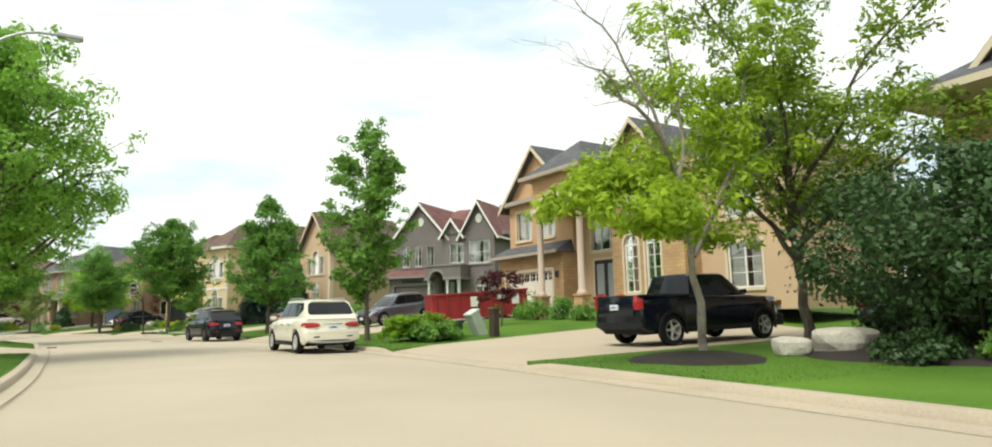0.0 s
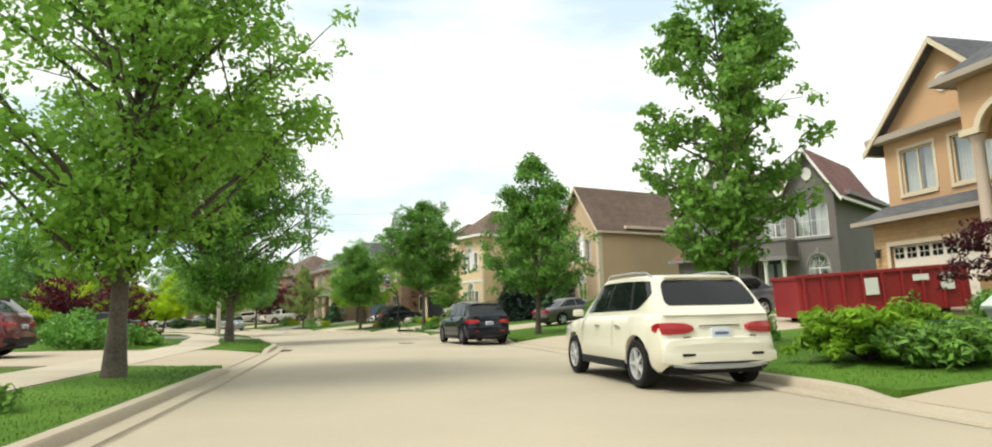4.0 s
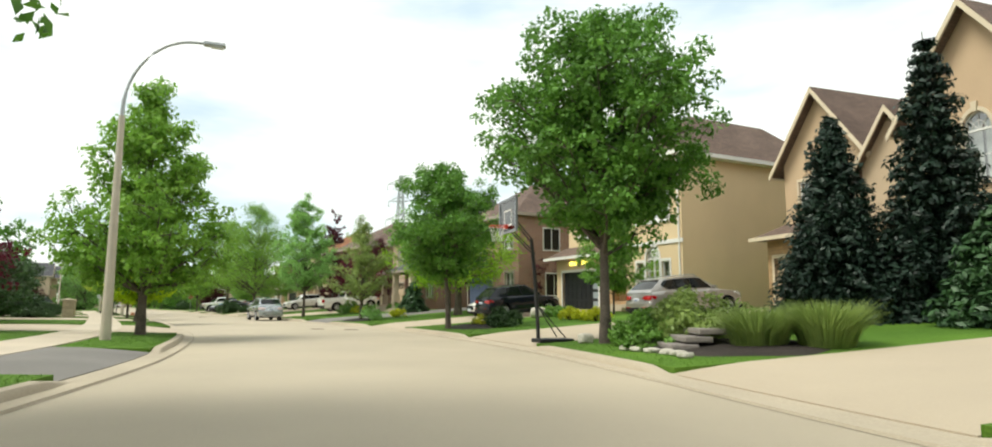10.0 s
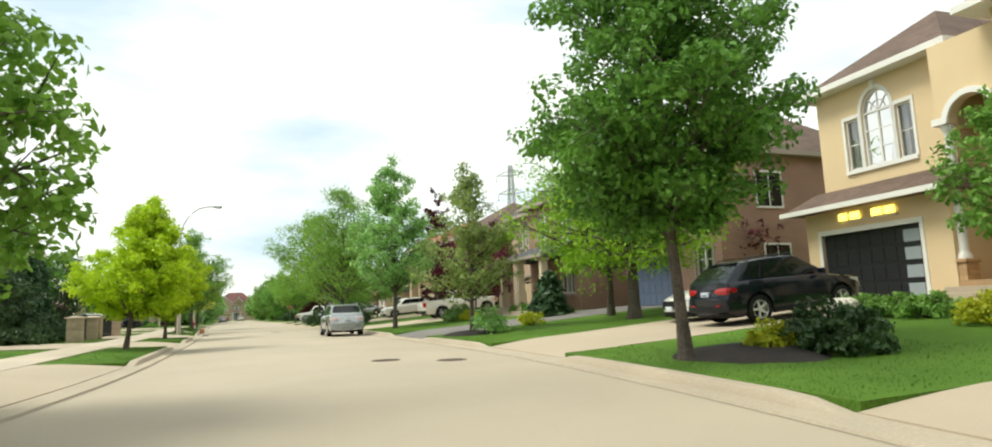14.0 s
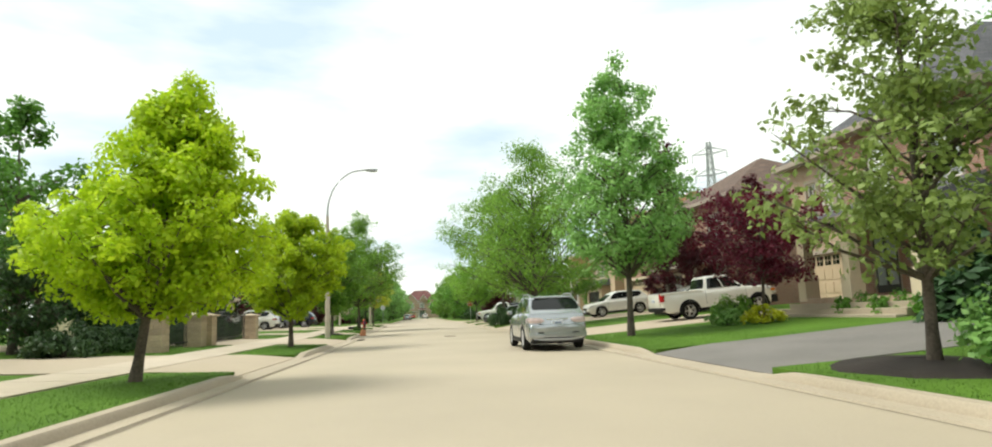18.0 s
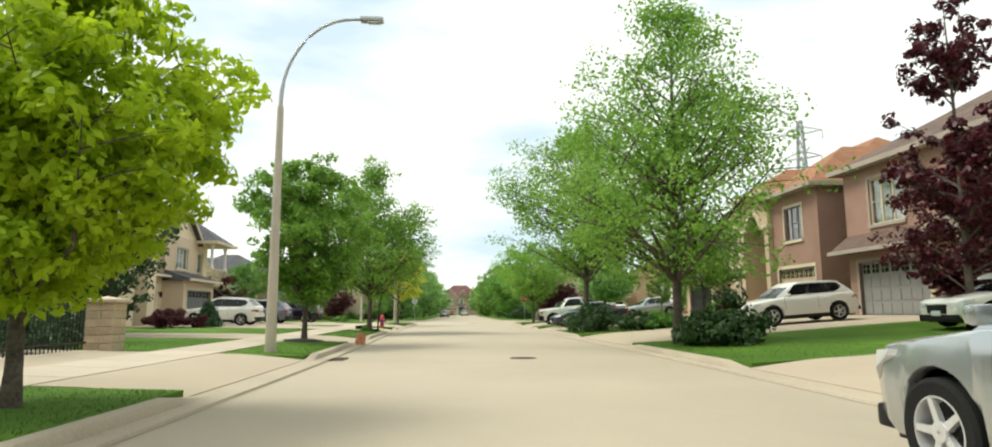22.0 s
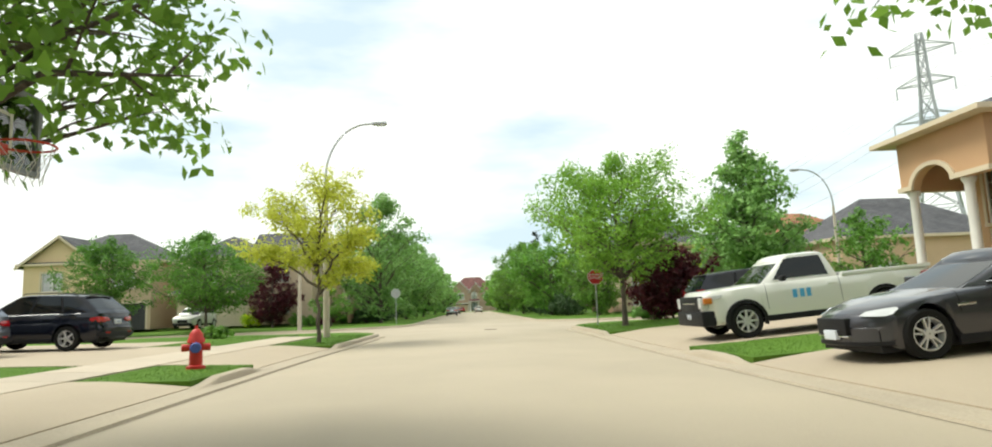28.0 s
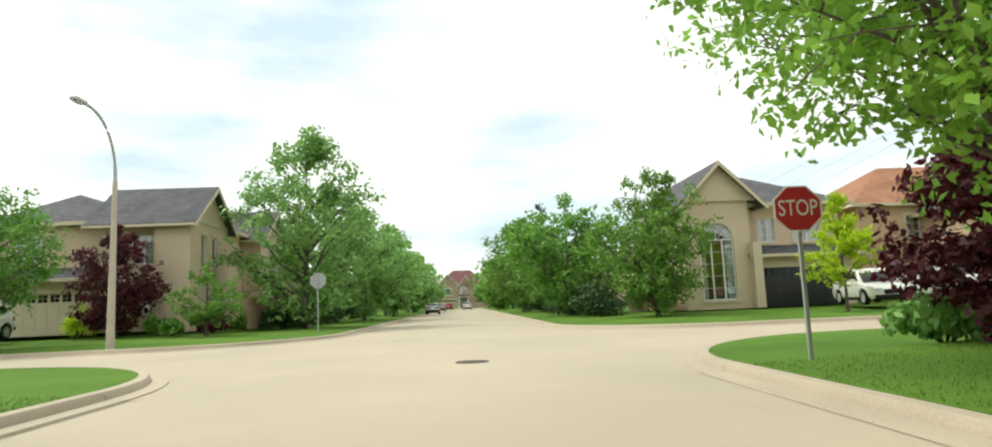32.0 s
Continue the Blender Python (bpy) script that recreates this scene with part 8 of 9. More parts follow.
def hoop(s, d, turn, rim_h=3.05, kz=1.0):
    """A portable basketball hoop: base, leaning post, brace arms, framed clear board, red rim."""
    root = thing("basketball_hoop", place(s, d, turn) @ Matrix.Diagonal((1, 1, kz, 1)), "portable basketball hoop with clear board and black post", "basketball hoop", "basketball hoops")
    part("base", Geo().rbox(-0.36, 0.36, -1.05, -0.02, 0.0, 0.11, 0.04), BLACKPLASTIC, root)
    part("post", Geo().tube([(0, -0.1, 0.1), (0, -0.02, 1.6), (0, 0.1, 2.75)], [0.055, 0.055, 0.05], 8), BLACKSTEEL, root)
    for x in (-0.3, 0.3):
        part("base_brace", Geo().tube([(x, -0.8, 0.14), (0, -0.06, 1.0)], [0.018, 0.018], 6), BLACKSTEEL, root)
    for x in (-0.1, 0.1):
        part("brace_arm", Geo().tube([(x, 0.02, 2.35), (x, 0.78, 3.0)], [0.02, 0.02], 6).tube([(x, 0.09, 2.7), (x, 0.78, 3.4)], [0.02, 0.02], 6), BLACKSTEEL, root)
    b = part("board_frame", Geo().box(-0.69, 0.69, 0.78, 0.84, 2.88, 2.94).box(-0.69, 0.69, 0.78, 0.84, 3.74, 3.80).box(-0.69, -0.63, 0.78, 0.84, 2.94, 3.74).box(0.63, 0.69, 0.78, 0.84, 2.94, 3.74), surface("board_grey", (0.25, 0.26, 0.30), 0.5), root)
    part("board", Geo().box(-0.63, 0.63, 0.80, 0.815, 2.94, 3.74), glassy("acrylic", (0.86, 0.90, 0.92), 0.9), b)
    part("board_mark", Geo().box(-0.3, 0.3, 0.817, 0.82, 3.06, 3.10).box(-0.3, 0.3, 0.817, 0.82, 3.46, 3.50).box(-0.3, -0.26, 0.817, 0.82, 3.10, 3.46).box(0.26, 0.3, 0.817, 0.82, 3.10, 3.46), WHITE, b)
    redm = surface("rim_red", (0.55, 0.04, 0.02), 0.45)
    part("rim", Geo().tube([(0.23 * math.cos(2 * math.pi * k / 24), 1.14 + 0.23 * math.sin(2 * math.pi * k / 24), rim_h) for k in range(25)], [0.012] * 25, 6, False).rbox(-0.1, 0.1, 0.84, 0.93, rim_h - 0.06, rim_h + 0.05, 0.01), redm, root)
    net = Geo()
    for k in range(12):
        a0, a1 = 2 * math.pi * k / 12, 2 * math.pi * (k + 1) / 12
        net.tube([(0.23 * math.cos(a0), 1.14 + 0.23 * math.sin(a0), rim_h), (0.17 * math.cos(a1), 1.14 + 0.17 * math.sin(a1), rim_h - 0.2), (0.13 * math.cos(a0), 1.14 + 0.13 * math.sin(a0), rim_h - 0.4)], [0.005] * 3, 4, False)
    part("net", net, WHITE, root)
    return root


hoop(115.7, 4.95, 90, kz=1.07)
hoop(181.7, -5.1, -90, kz=0.86)


def stop_sign(s, d, turn):
    root = thing("stop_sign", place(s, d, turn) @ Matrix.Diagonal((1, 1, 0.93, 1)), "red octagonal stop sign on a steel post", "stop sign")
    part("post", Geo().rbox(-0.03, 0.03, 0.0, 0.05, -0.2, 2.75, 0.01), STEEL, root)
    r = 0.375 / math.cos(math.pi / 8)
    o = [(r * math.cos(math.pi / 8 + k * math.pi / 4), 2.42 + r * math.sin(math.pi / 8 + k * math.pi / 4)) for k in range(8)]
    plate = part("sign_plate", Geo().prism(o, -0.008, 0.0), surface("sign_white", (0.75, 0.75, 0.73), 0.5, 0.05, 40, 3, 0), root)
    i = [(x * 0.93, 2.42 + (z - 2.42) * 0.93) for x, z in o]
    part("sign_face", Geo().prism(i, -0.011, -0.0085), surface("sign_red", (0.48, 0.02, 0.025), 0.45, 0.08, 40, 3, 0), plate)
    t = bpy.data.curves.new("stop_text", "FONT")
    t.body, t.size, t.align_x, t.align_y, t.extrude = "STOP", 0.30, "CENTER", "CENTER", 0.001
    ob = new("stop_text", t)
    dg = bpy.context.evaluated_depsgraph_get()
    dg.update()
    me = bpy.data.meshes.new_from_object(ob.evaluated_get(dg))
    bpy.data.objects.remove(ob)
    me.materials.clear()
    me.materials.append(MATS["sign_white"])
    me.transform(Matrix.Translation((0, -0.0135, 2.42)) @ Matrix.Rotation(radians(90), 4, "X") @ Matrix.Diagonal((0.86, 1.25, 1, 1)))
    part("lettering", me, None, plate)
    return root


stop_sign(205.2, 5.77, 0)
# the back of another stop sign beyond the side street
sb = thing("stop_sign", place(227.0, -6.2, 180), "grey back of an octagonal sign on a post", "stop sign")
part("post", Geo().rbox(-0.03, 0.03, 0.0, 0.05, -0.2, 2.75, 0.01), STEEL, sb)
part("sign_plate", Geo().prism([(0.4 * math.cos(math.pi / 8 + k * math.pi / 4), 2.42 + 0.4 * math.sin(math.pi / 8 + k * math.pi / 4)) for k in range(8)], -0.012, 0.0), STEEL, sb)

# yellow diamond sign on the side street
yd = thing("warning_sign", place(212.0, 16.0, 60), "orange-yellow diamond warning sign on a post", "road sign")
part("post", Geo().rbox(-0.03, 0.03, 0.0, 0.05, -0.2, 2.8, 0.01), STEEL, yd)
part("sign_plate", Geo().prism([(-0.42, 2.5), (0, 2.08), (0.42, 2.5), (0, 2.92)], -0.01, 0.0), surface("sign_orange", (0.7, 0.34, 0.03), 0.5), yd)


def manhole(s, d, r=0.36):
    x, y = at(s, d)
    root = thing("manhole_cover", pose(x, y, 0.016 - 0.05 * (d / HALF) ** 2 + 0.001, 0, 0, 15), "dark rusty iron manhole cover set in the road", "manhole cover", "manhole covers")
    part("cover", Geo().lathe([(r, -0.06), (r, 0.004), (r * 0.97, 0.006)], 0, 0, 28), IRON, root)
    g = Geo()
    for k in range(-3, 4):
        w = math.sqrt(max((r * 0.85) ** 2 - (k * r * 0.24) ** 2, 0.001))
        g.box(-w, w, k * r * 0.24 - 0.02, k * r * 0.24 + 0.02, 0.005, 0.011)
    part("ribs", g, IRON, root)


for s, d in ((130.5, 2.8), (131.4, 1.4), (99.5, 0.8), (209.3, 0.8), (162.8, 0.6), (215, 6.0)):
    manhole(s, d)
for s, d in ((97.2, -4.25), (163.3, -4.25)):
    x, y = at(s, d)
    gr = thing("storm_drain", pose(x, y, -0.005, 0, 0, heading(s)), "iron storm drain grate in the gutter", "drain grate", "storm drains")
    part("frame", Geo().box(-0.28, 0.28, -0.38, -0.33, -0.05, 0.012).box(-0.28, 0.28, 0.33, 0.38, -0.05, 0.012).box(-0.28, -0.23, -0.33, 0.33, -0.05, 0.012).box(0.23, 0.28, -0.33, 0.33, -0.05, 0.012), IRON, gr)
    for k in range(9):
        part("bar", Geo().box(-0.23, 0.23, -0.31 + k * 0.073, -0.28 + k * 0.073, -0.04, 0.008), IRON, gr)

# red waste skip on the drive
SK = surface("skip_red", (0.27, 0.018, 0.022), 0.5, 0.2, 14, 0.8, 0.2)
sk = thing("waste_skip", onto(89.95, 15.5, 72) @ Matrix.Diagonal((1, 0.84, 1, 1)), "dark red steel waste skip with white notices", "skip")
for nm, bx in (("side_panel", (-1.2, -1.15, -3.2, 3.2, 0.15, 1.5)), ("side_panel", (1.15, 1.2, -3.2, 3.2, 0.15, 1.5)), ("end_panel", (-1.15, 1.15, -3.2, -3.15, 0.15, 1.5)), ("end_panel", (-1.15, 1.15, 3.15, 3.2, 0.15, 1.5)), ("floor_panel", (-1.15, 1.15, -3.15, 3.15, 0.15, 0.2))):
    part(nm, Geo().box(*bx), SK, sk)
for bx in ((-1.27, -1.12, -3.27, 3.27), (1.12, 1.27, -3.27, 3.27), (-1.12, 1.12, -3.27, -3.12), (-1.12, 1.12, 3.12, 3.27)):
    part("top_rail", Geo().rbox(*bx, 1.44, 1.56, 0.02), SK, sk)
for k in range(9):
    for x in (-1.28, 1.2):
        part("rib", Geo().rbox(x, x + 0.08, -3.0 + k * 0.74, -2.9 + k * 0.74, 0.15, 1.46, 0.012), SK, sk)
for y in (-2.6, 0.2):
    part("notice", Geo().box(-1.288, -1.282, y, y + 0.5, 0.75, 1.3), WHITE, sk, "white notice sheet")
part("lettering_bar", Geo().box(-1.288, -1.282, -1.7, -1.1, 1.1, 1.3), WHITE, sk)
for y in (-2.5, 2.4):
    part("skid", Geo().rbox(-1.0, -0.8, y, y + 0.3, 0, 0.16, 0.02).rbox(0.8, 1.0, y, y + 0.3, 0, 0.16, 0.02), BLACKSTEEL, sk)

# leaning utility cover and timber post on the lawn
ub = thing("utility_pedestal", place(80.85, 9.4, 8), "leaning pale grey-green utility pedestal on the lawn", "utility box")
me = Geo().rbox(-0.22, 0.22, -0.2, 0.2, -0.1, 0.95, 0.03).rbox(-0.25, 0.25, -0.23, 0.23, 0.9, 1.0, 0.03).mesh("cabinet")
me.transform(Matrix.Rotation(radians(-27), 4, "Y"))
part("cabinet", me, surface("pedestal_green", (0.48, 0.52, 0.46), 0.6, 0.12, 30, 2, 0.1), ub)
tp = thing("timber_post", place(79.7, 9.2, 10), "short dark brown timber post on the lawn", "post")
part("post", Geo().rbox(-0.14, 0.14, -0.14, 0.14, -0.1, 0.95, 0.02), surface("dark_timber", (0.05, 0.032, 0.022), 0.8, 0.3, 30, 3, 0.5), tp)
part("cap", Geo().rbox(-0.17, 0.17, -0.17, 0.17, 0.95, 1.02, 0.02), MATS["dark_timber"], tp)
gb = thing("utility_box", place(81.0, 8.2, 20), "low dark green utility box with a white label on the lawn", "utility box")
part("cabinet", Geo().rbox(-0.36, 0.36, -0.3, 0.3, -0.05, 0.55, 0.04), surface("utility_green", (0.022, 0.06, 0.035), 0.5, 0.2, 30, 3, 0.1), gb)
part("lid", Geo().rbox(-0.39, 0.39, -0.33, 0.33, 0.55, 0.62, 0.03), MATS["utility_green"], gb)
part("label_plate", Geo().box(-0.26, -0.12, -0.306, -0.301, 0.18, 0.46), WHITE, gb, "white warning label")


def garden_chair(s, d, turn, lift):
    """A slatted garden chair with a sloping seat, fanned back and flat arms."""
    red = surface("chair_red", (0.46, 0.03, 0.025), 0.5, 0.1, 40, 3, 0.05)
    root = thing("garden_chair", place(s, d, turn, lift), "bright red slatted garden chair beside the porch", "chair", "red garden chairs")
    for k in range(5):
        x = -0.24 + 0.12 * k
        slat = Geo().rbox(x - 0.05, x + 0.05, -0.012, 0.012, 0.30, 1.0 - 0.9 * x * x, 0.008).mesh("back_slat")
        slat.transform(Matrix.Translation((0, 0.22, 0)) @ Matrix.Rotation(radians(-20), 4, "X"))
        part("back_slat", slat, red, root)
        part("seat_slat", Geo().rbox(-0.27, 0.27, -0.32 + 0.11 * k, -0.23 + 0.11 * k, 0.36 - 0.025 * k, 0.385 - 0.025 * k, 0.006), red, root)
    for sgn in (-1, 1):
        part("arm", Geo().rbox(*sorted((sgn * 0.27, sgn * 0.41)), -0.40, 0.36, 0.56, 0.585, 0.01), red, root)
        for y in (-0.34, 0.26):
            part("leg", Geo().rbox(*sorted((sgn * 0.29, sgn * 0.33)), y - 0.05, y + 0.05, 0.0, 0.56, 0.008), red, root)


garden_chair(81.2, 16.5, 100, 0.16)
garden_chair(80.5, 16.9, 100, 0.16)
ts = part("stone_terrace", Geo().rbox(-0.9, 0.9, -1.1, 1.1, -0.3, 0.16, 0.03), KERB)
ts.matrix_world = place(80.85, 16.7, 12)
tagged(ts, "low pale stone terrace beside the porch", "terrace")

# paper yard bag by the kerb
yb = thing("yard_waste_bag", kerbside(170.0, -4.55, 35), "slumped brown paper yard waste bag by the kerb", "paper bag")
bm = bmesh.new()
bmesh.ops.create_cube(bm, size=1)
bmesh.ops.subdivide_edges(bm, edges=list(bm.edges), cuts=6, use_grid_fill=True)
for v in bm.verts:
    up = v.co.z + 0.5
    fold = noise.noise(v.co * 2.3 + Vector((1.7, 0.4, 0))) * 0.30 * up + noise.noise(v.co * 6.5) * 0.10
    round_off = 1 - 0.16 * (abs(v.co.x * 2) * abs(v.co.y * 2)) ** 2
    pinch = 1 - 0.42 * up**2.2
    v.co = Vector((v.co.x * 0.36 * round_off * (1 - 0.12 * up + fold * 0.5) + 0.05 * up, v.co.y * 0.30 * round_off * pinch * (1 + fold * 0.6), up * 0.40 + (fold * 0.16 - 0.05 * abs(v.co.x) if up > 0.6 else 0)))
me = bpy.data.meshes.new("bag")
bm.to_mesh(me)
bm.free()
part("bag", me, surface("paper_bag", (0.46, 0.20, 0.10), 0.85, 0.35, 12, 6, 0.8), yb)
wb = thing("flat_black_tray", place(183.6, -6.4, 10), "low black plastic tray on the verge", "tray")
part("tray", Geo().rbox(-0.35, 0.35, -0.25, 0.25, 0.0, 0.22, 0.03), BLACKPLASTIC, wb)


# ---- stone gate pillars ----
PSTONE = surface("pillar_stone", (0.46, 0.36, 0.25), 0.9, 0.22, 20, 2.5, 0.7, rand=0.14)
BLOCKS = [Geo().rbox(-0.33, 0.33, -0.33, 0.33, 0, 0.235, 0.02).mesh("block"), Geo().rbox(-0.33, 0.03, -0.33, 0.33, 0, 0.235, 0.02).mesh("block"), Geo().rbox(0.04, 0.33, -0.33, 0.33, 0, 0.235, 0.02).mesh("block")]
for b in BLOCKS:
    b.materials.append(PSTONE)


def pillar(s, d, turn=0):
    root = thing("gate_pillar", place(s, d, turn) @ Matrix.Diagonal((1, 1, 0.8, 1)), "tan cut-stone gate pillar with overhanging cap", "pillar", "stone gate pillars")
    part("core", Geo().box(-0.30, 0.30, -0.30, 0.30, -0.2, 1.46), KERB, root)
    for k in range(6):
        ms = [BLOCKS[0]] if k % 3 == 2 else BLOCKS[1:]
        for me2 in ms:
            o = part("block", me2, None, root)
            o.matrix_local = pose(0, 0, -0.02 + k * 0.246, 0, 0, 90 * (k % 2))
    part("cap", Geo().rbox(-0.42, 0.42, -0.42, 0.42, 1.455, 1.56, 0.02).add([(-0.36, -0.36, 1.56), (0.36, -0.36, 1.56), (0.36, 0.36, 1.56), (-0.36, 0.36, 1.56), (0, 0, 1.66)], [(0, 1, 4), (1, 2, 4), (2, 3, 4), (3, 0, 4)]), surface("cap_stone", (0.52, 0.42, 0.31), 0.85, 0.12, 30, 2, 0.3), root)


for s, d in ((151.3, -9.8), (154.9, -9.8), (156.1, -9.8), (162.8, -9.8)):
    pillar(s, d)
for a, b in ((151.7, 154.5), (156.5, 162.4)):
    fe = thing("iron_fence", place((a + b) / 2, -9.9), "black iron fence between stone pillars", "fence")
    L2 = (b - a) / 2
    part("rail", Geo().rbox(-0.02, 0.02, -L2, L2, 0.2, 0.24, 0.006).rbox(-0.02, 0.02, -L2, L2, 1.2, 1.24, 0.006), BLACKSTEEL, fe)
    n = int((b - a) / 0.14)
    for k in range(n):
        part("picket", Geo().rbox(-0.01, 0.01, -L2 + k * 0.14, -L2 + k * 0.14 + 0.02, 0.05, 1.35, 0.004), BLACKSTEEL, fe)


# ---- pylons and wires ----
def pylon(x, y, h, turn):
    """A lattice transmission tower."""
    root = thing("transmission_tower", pose(x, y, 0, 0, 0, turn), "grey steel lattice transmission tower in the distance", "transmission tower", "transmission towers")

    def half(z):
        return 3.0 * (1 - z / (h * 0.72)) + 0.8 if z < h * 0.72 else 0.8 - 0.4 * (z - h * 0.72) / (h * 0.28)
    legs, lat = Geo(), Geo()
    zs = [h * k / 12 for k in range(13)]
    for sx in (-1, 1):
        for sy in (-1, 1):
            legs.tube([(sx * half(z), sy * half(z), z) for z in zs], [0.16] * 13, 4)
    for a, b in zip(zs[:-1], zs[1:]):
        for sx, sy, tx, ty in ((-1, -1, 1, -1), (1, -1, 1, 1), (1, 1, -1, 1), (-1, 1, -1, -1)):
            lat.tube([(sx * half(a), sy * half(a), a), (tx * half(b), ty * half(b), b)], [0.08, 0.08], 4, False)
            lat.tube([(tx * half(a), ty * half(a), a), (sx * half(b), sy * half(b), b)], [0.08, 0.08], 4, False)
            lat.tube([(sx * half(b), sy * half(b), b), (tx * half(b), ty * half(b), b)], [0.07, 0.07], 4, False)
    part("leg_frame", legs, STEEL, root)
    part("lattice", lat, STEEL, root)
    for z, w in ((h * 0.66, 4.4), (h * 0.80, 3.6), (h * 0.93, 4.0)):
        for sgn in (-1, 1):
            for sy in (-0.8, 0.8):
                part("cross_arm", Geo().tube([(0, sy, z), (sgn * w, 0, z + 0.2)], [0.1, 0.06], 4), STEEL, root)
                part("arm_stay", Geo().tube([(0, sy, z + 1.6), (sgn * w, 0, z + 0.2)], [0.08, 0.06], 4), STEEL, root)
            part("insulator", Geo().tube([(sgn * w, 0, z + 0.2), (sgn * w, 0, z - 1.6)], [0.09, 0.09], 5), STEEL, root)


pylon(-136.9, 181.9, 38.5, 20)
pylon(-308, 279, 44, 20)
for a, b in (((-136.9, 181.9), (-308, 279)), ((-136.9, 181.9), (52, 127))):
    for z, w in ((24.0, 4.4), (29.4, 3.6), (34.4, 4.0)):
        for sgn in (-1, 1):
            ux, uy = math.cos(radians(20)), math.sin(radians(20))
            pts = [(a[0] + (b[0] - a[0]) * k / 16 + ux * w * sgn, a[1] + (b[1] - a[1]) * k / 16 + uy * w * sgn, z - 24 * (k / 16) * (1 - k / 16)) for k in range(17)]
            tagged(part("power_line", Geo().tube(pts, [0.025] * 17, 4), STEEL), "thin power line strung between towers", "power line", "power lines")

# ---- trees on the right ----
mulch_bed(69.6, 7.4, 1.5, 1.4)
locust("young locust tree with sparse yellow-green leaves on bare branches", 69.6, 7.55, [
    [(0.05, 0, -0.15), (0.0, 0, 1.2), (-0.15, 0, 2.6), (-0.35, 0.05, 3.7), (-0.9, 0.1, 5.2), (-1.7, 0.2, 6.6), (-2.7, 0.3, 7.4)],
    [(-0.1, 0, 2.2), (0.5, -0.2, 3.1), (1.0, -0.3, 4.4), (1.3, -0.5, 6.0), (1.9, -0.6, 7.6)],
    [(-0.3, 0, 3.4), (0.1, 0.3, 4.6), (0.2, 0.5, 6.2), (-0.1, 0.5, 8.3)],
    [(-0.2, 0, 2.9), (-1.0, 0.3, 3.5), (-1.9, 0.5, 3.7), (-2.5, 0.5, 3.3)],
    [(-0.15, 0, 2.3), (-0.9, -0.4, 2.8), (-1.7, -0.6, 2.7)],
    [(-0.1, 0, 2.1), (0.6, 0.5, 2.5), (1.4, 0.6, 2.5)],
    [(-0.5, 0.05, 4.0), (-1.4, -0.3, 4.8), (-2.4, -0.5, 5.4), (-3.3, -0.6, 5.6)]],
    0.10, "locust", 11500, 0.085, 5, BARK_PALE, lambda p: 1.0 if p.z < 4.3 and p.x < 0.2 else (0.0 if p.x < -0.6 else (0.5 if p.z < 6.8 else 0.2)), 1.05)
ring = [(2.399 * k + 0.4, 1.7 + 0.25 * (k % 3), 0.9 + 0.45 * k) for k in range(10)]
locust("dark-stemmed locust tree with green layered foliage", 70.5, 12.3, [[(0, 0, -0.15), (-0.05, 0, 1.5), (-0.2, 0.1, 3.0), (-0.3, 0.1, 5.5), (-0.4, -0.1, 8.4)]] + [
    [(-0.1, 0.05, 2.0 + 0.25 * k), (math.cos(w) * r * 0.5, math.sin(w) * r * 0.5, 2.6 + z * 0.55), (math.cos(w) * r * 1.15, math.sin(w) * r * 1.15, 2.9 + z * 0.95), (math.cos(w) * r * 2.1, math.sin(w) * r * 2.1, 3.1 + z * 1.15)]
    for k, (w, r, z) in enumerate(ring)], 0.15, "locust_green", 24000, 0.085, 8, BARK, lambda p: 0.8 if 2.6 < p.z else 0.15, 1.5)
tree("broad dark shrubby tree beside the drive", 66.6, 11.8, 4.3, 3.5, 0.3, 0.12, "round", "shade", 230, 52000, 0.085, 3, stems=3)
boulder(68.9, 9.3, 0.85, 0.42, 1)
boulder(68.3, 10.2, 1.35, 0.6, 2)
mulch_bed(67.2, 10.6, 3.0, 1.9, 0.16)
bush("low green shrubs on dark mulch bed", 66.5, 9.2, 1.6, 0.7, "shade", 3200, 0.06, 4)
bush("dark rounded shrub under the spreading tree", 67.6, 12.6, 2.6, 1.5, "shade", 6000, 0.07, 104)
bush("low green shrubs on dark mulch", 65.2, 10.0, 1.8, 0.8, "maple", 1800, 0.08, 5)
juniper("spreading yellow-green juniper on the lawn", 81.6, 7.0, 2.7, 1.0, "lime_dark", 13000, 6)
juniper("low spreading green juniper on the lawn", 80.5, 7.3, 2.0, 0.7, "maple", 8000, 7)
bush("clipped round green shrub on the lawn", 86.4, 8.5, 0.95, 0.85, "deep", 2200, 0.05, 8)
tree("small red-leaved maple beside the skip", 83.3, 12.2, 2.5, 1.25, 0.9, 0.05, "umbrella", "burgundy", 60, 3000, 0.07, 9)
for k, (s, d, w, hh) in enumerate(((89.0, 16.0, 1.1, 1.0), (86.0, 15.6, 1.2, 1.1), (84.6, 15.2, 1.8, 1.5), (83.0, 15.4, 1.3, 1.2), (81.6, 15.4, 1.3, 1.0), (80.2, 15.6, 1.4, 1.0), (93.2, 9.6, 0.8, 0.75))):
    bush("clipped round green shrub", s, d, w, hh, "deep" if k % 2 else "maple", 1300, 0.08, 10 + k % 3, group="foundation shrubs")
tree("tall slender street tree with open green crown", 84.0, 6.2, 9.2, 1.95, 1.7, 0.10, "oval", "maple", 190, 15000, 0.13, 12, lump=0.4, turn=144)
tree("dense dark green street tree beside the parked car", 99.2, 6.95, 8.95, 2.95, 2.1, 0.13, "pyramid", "deep", 180, 22000, 0.13, 13, lump=0.4)
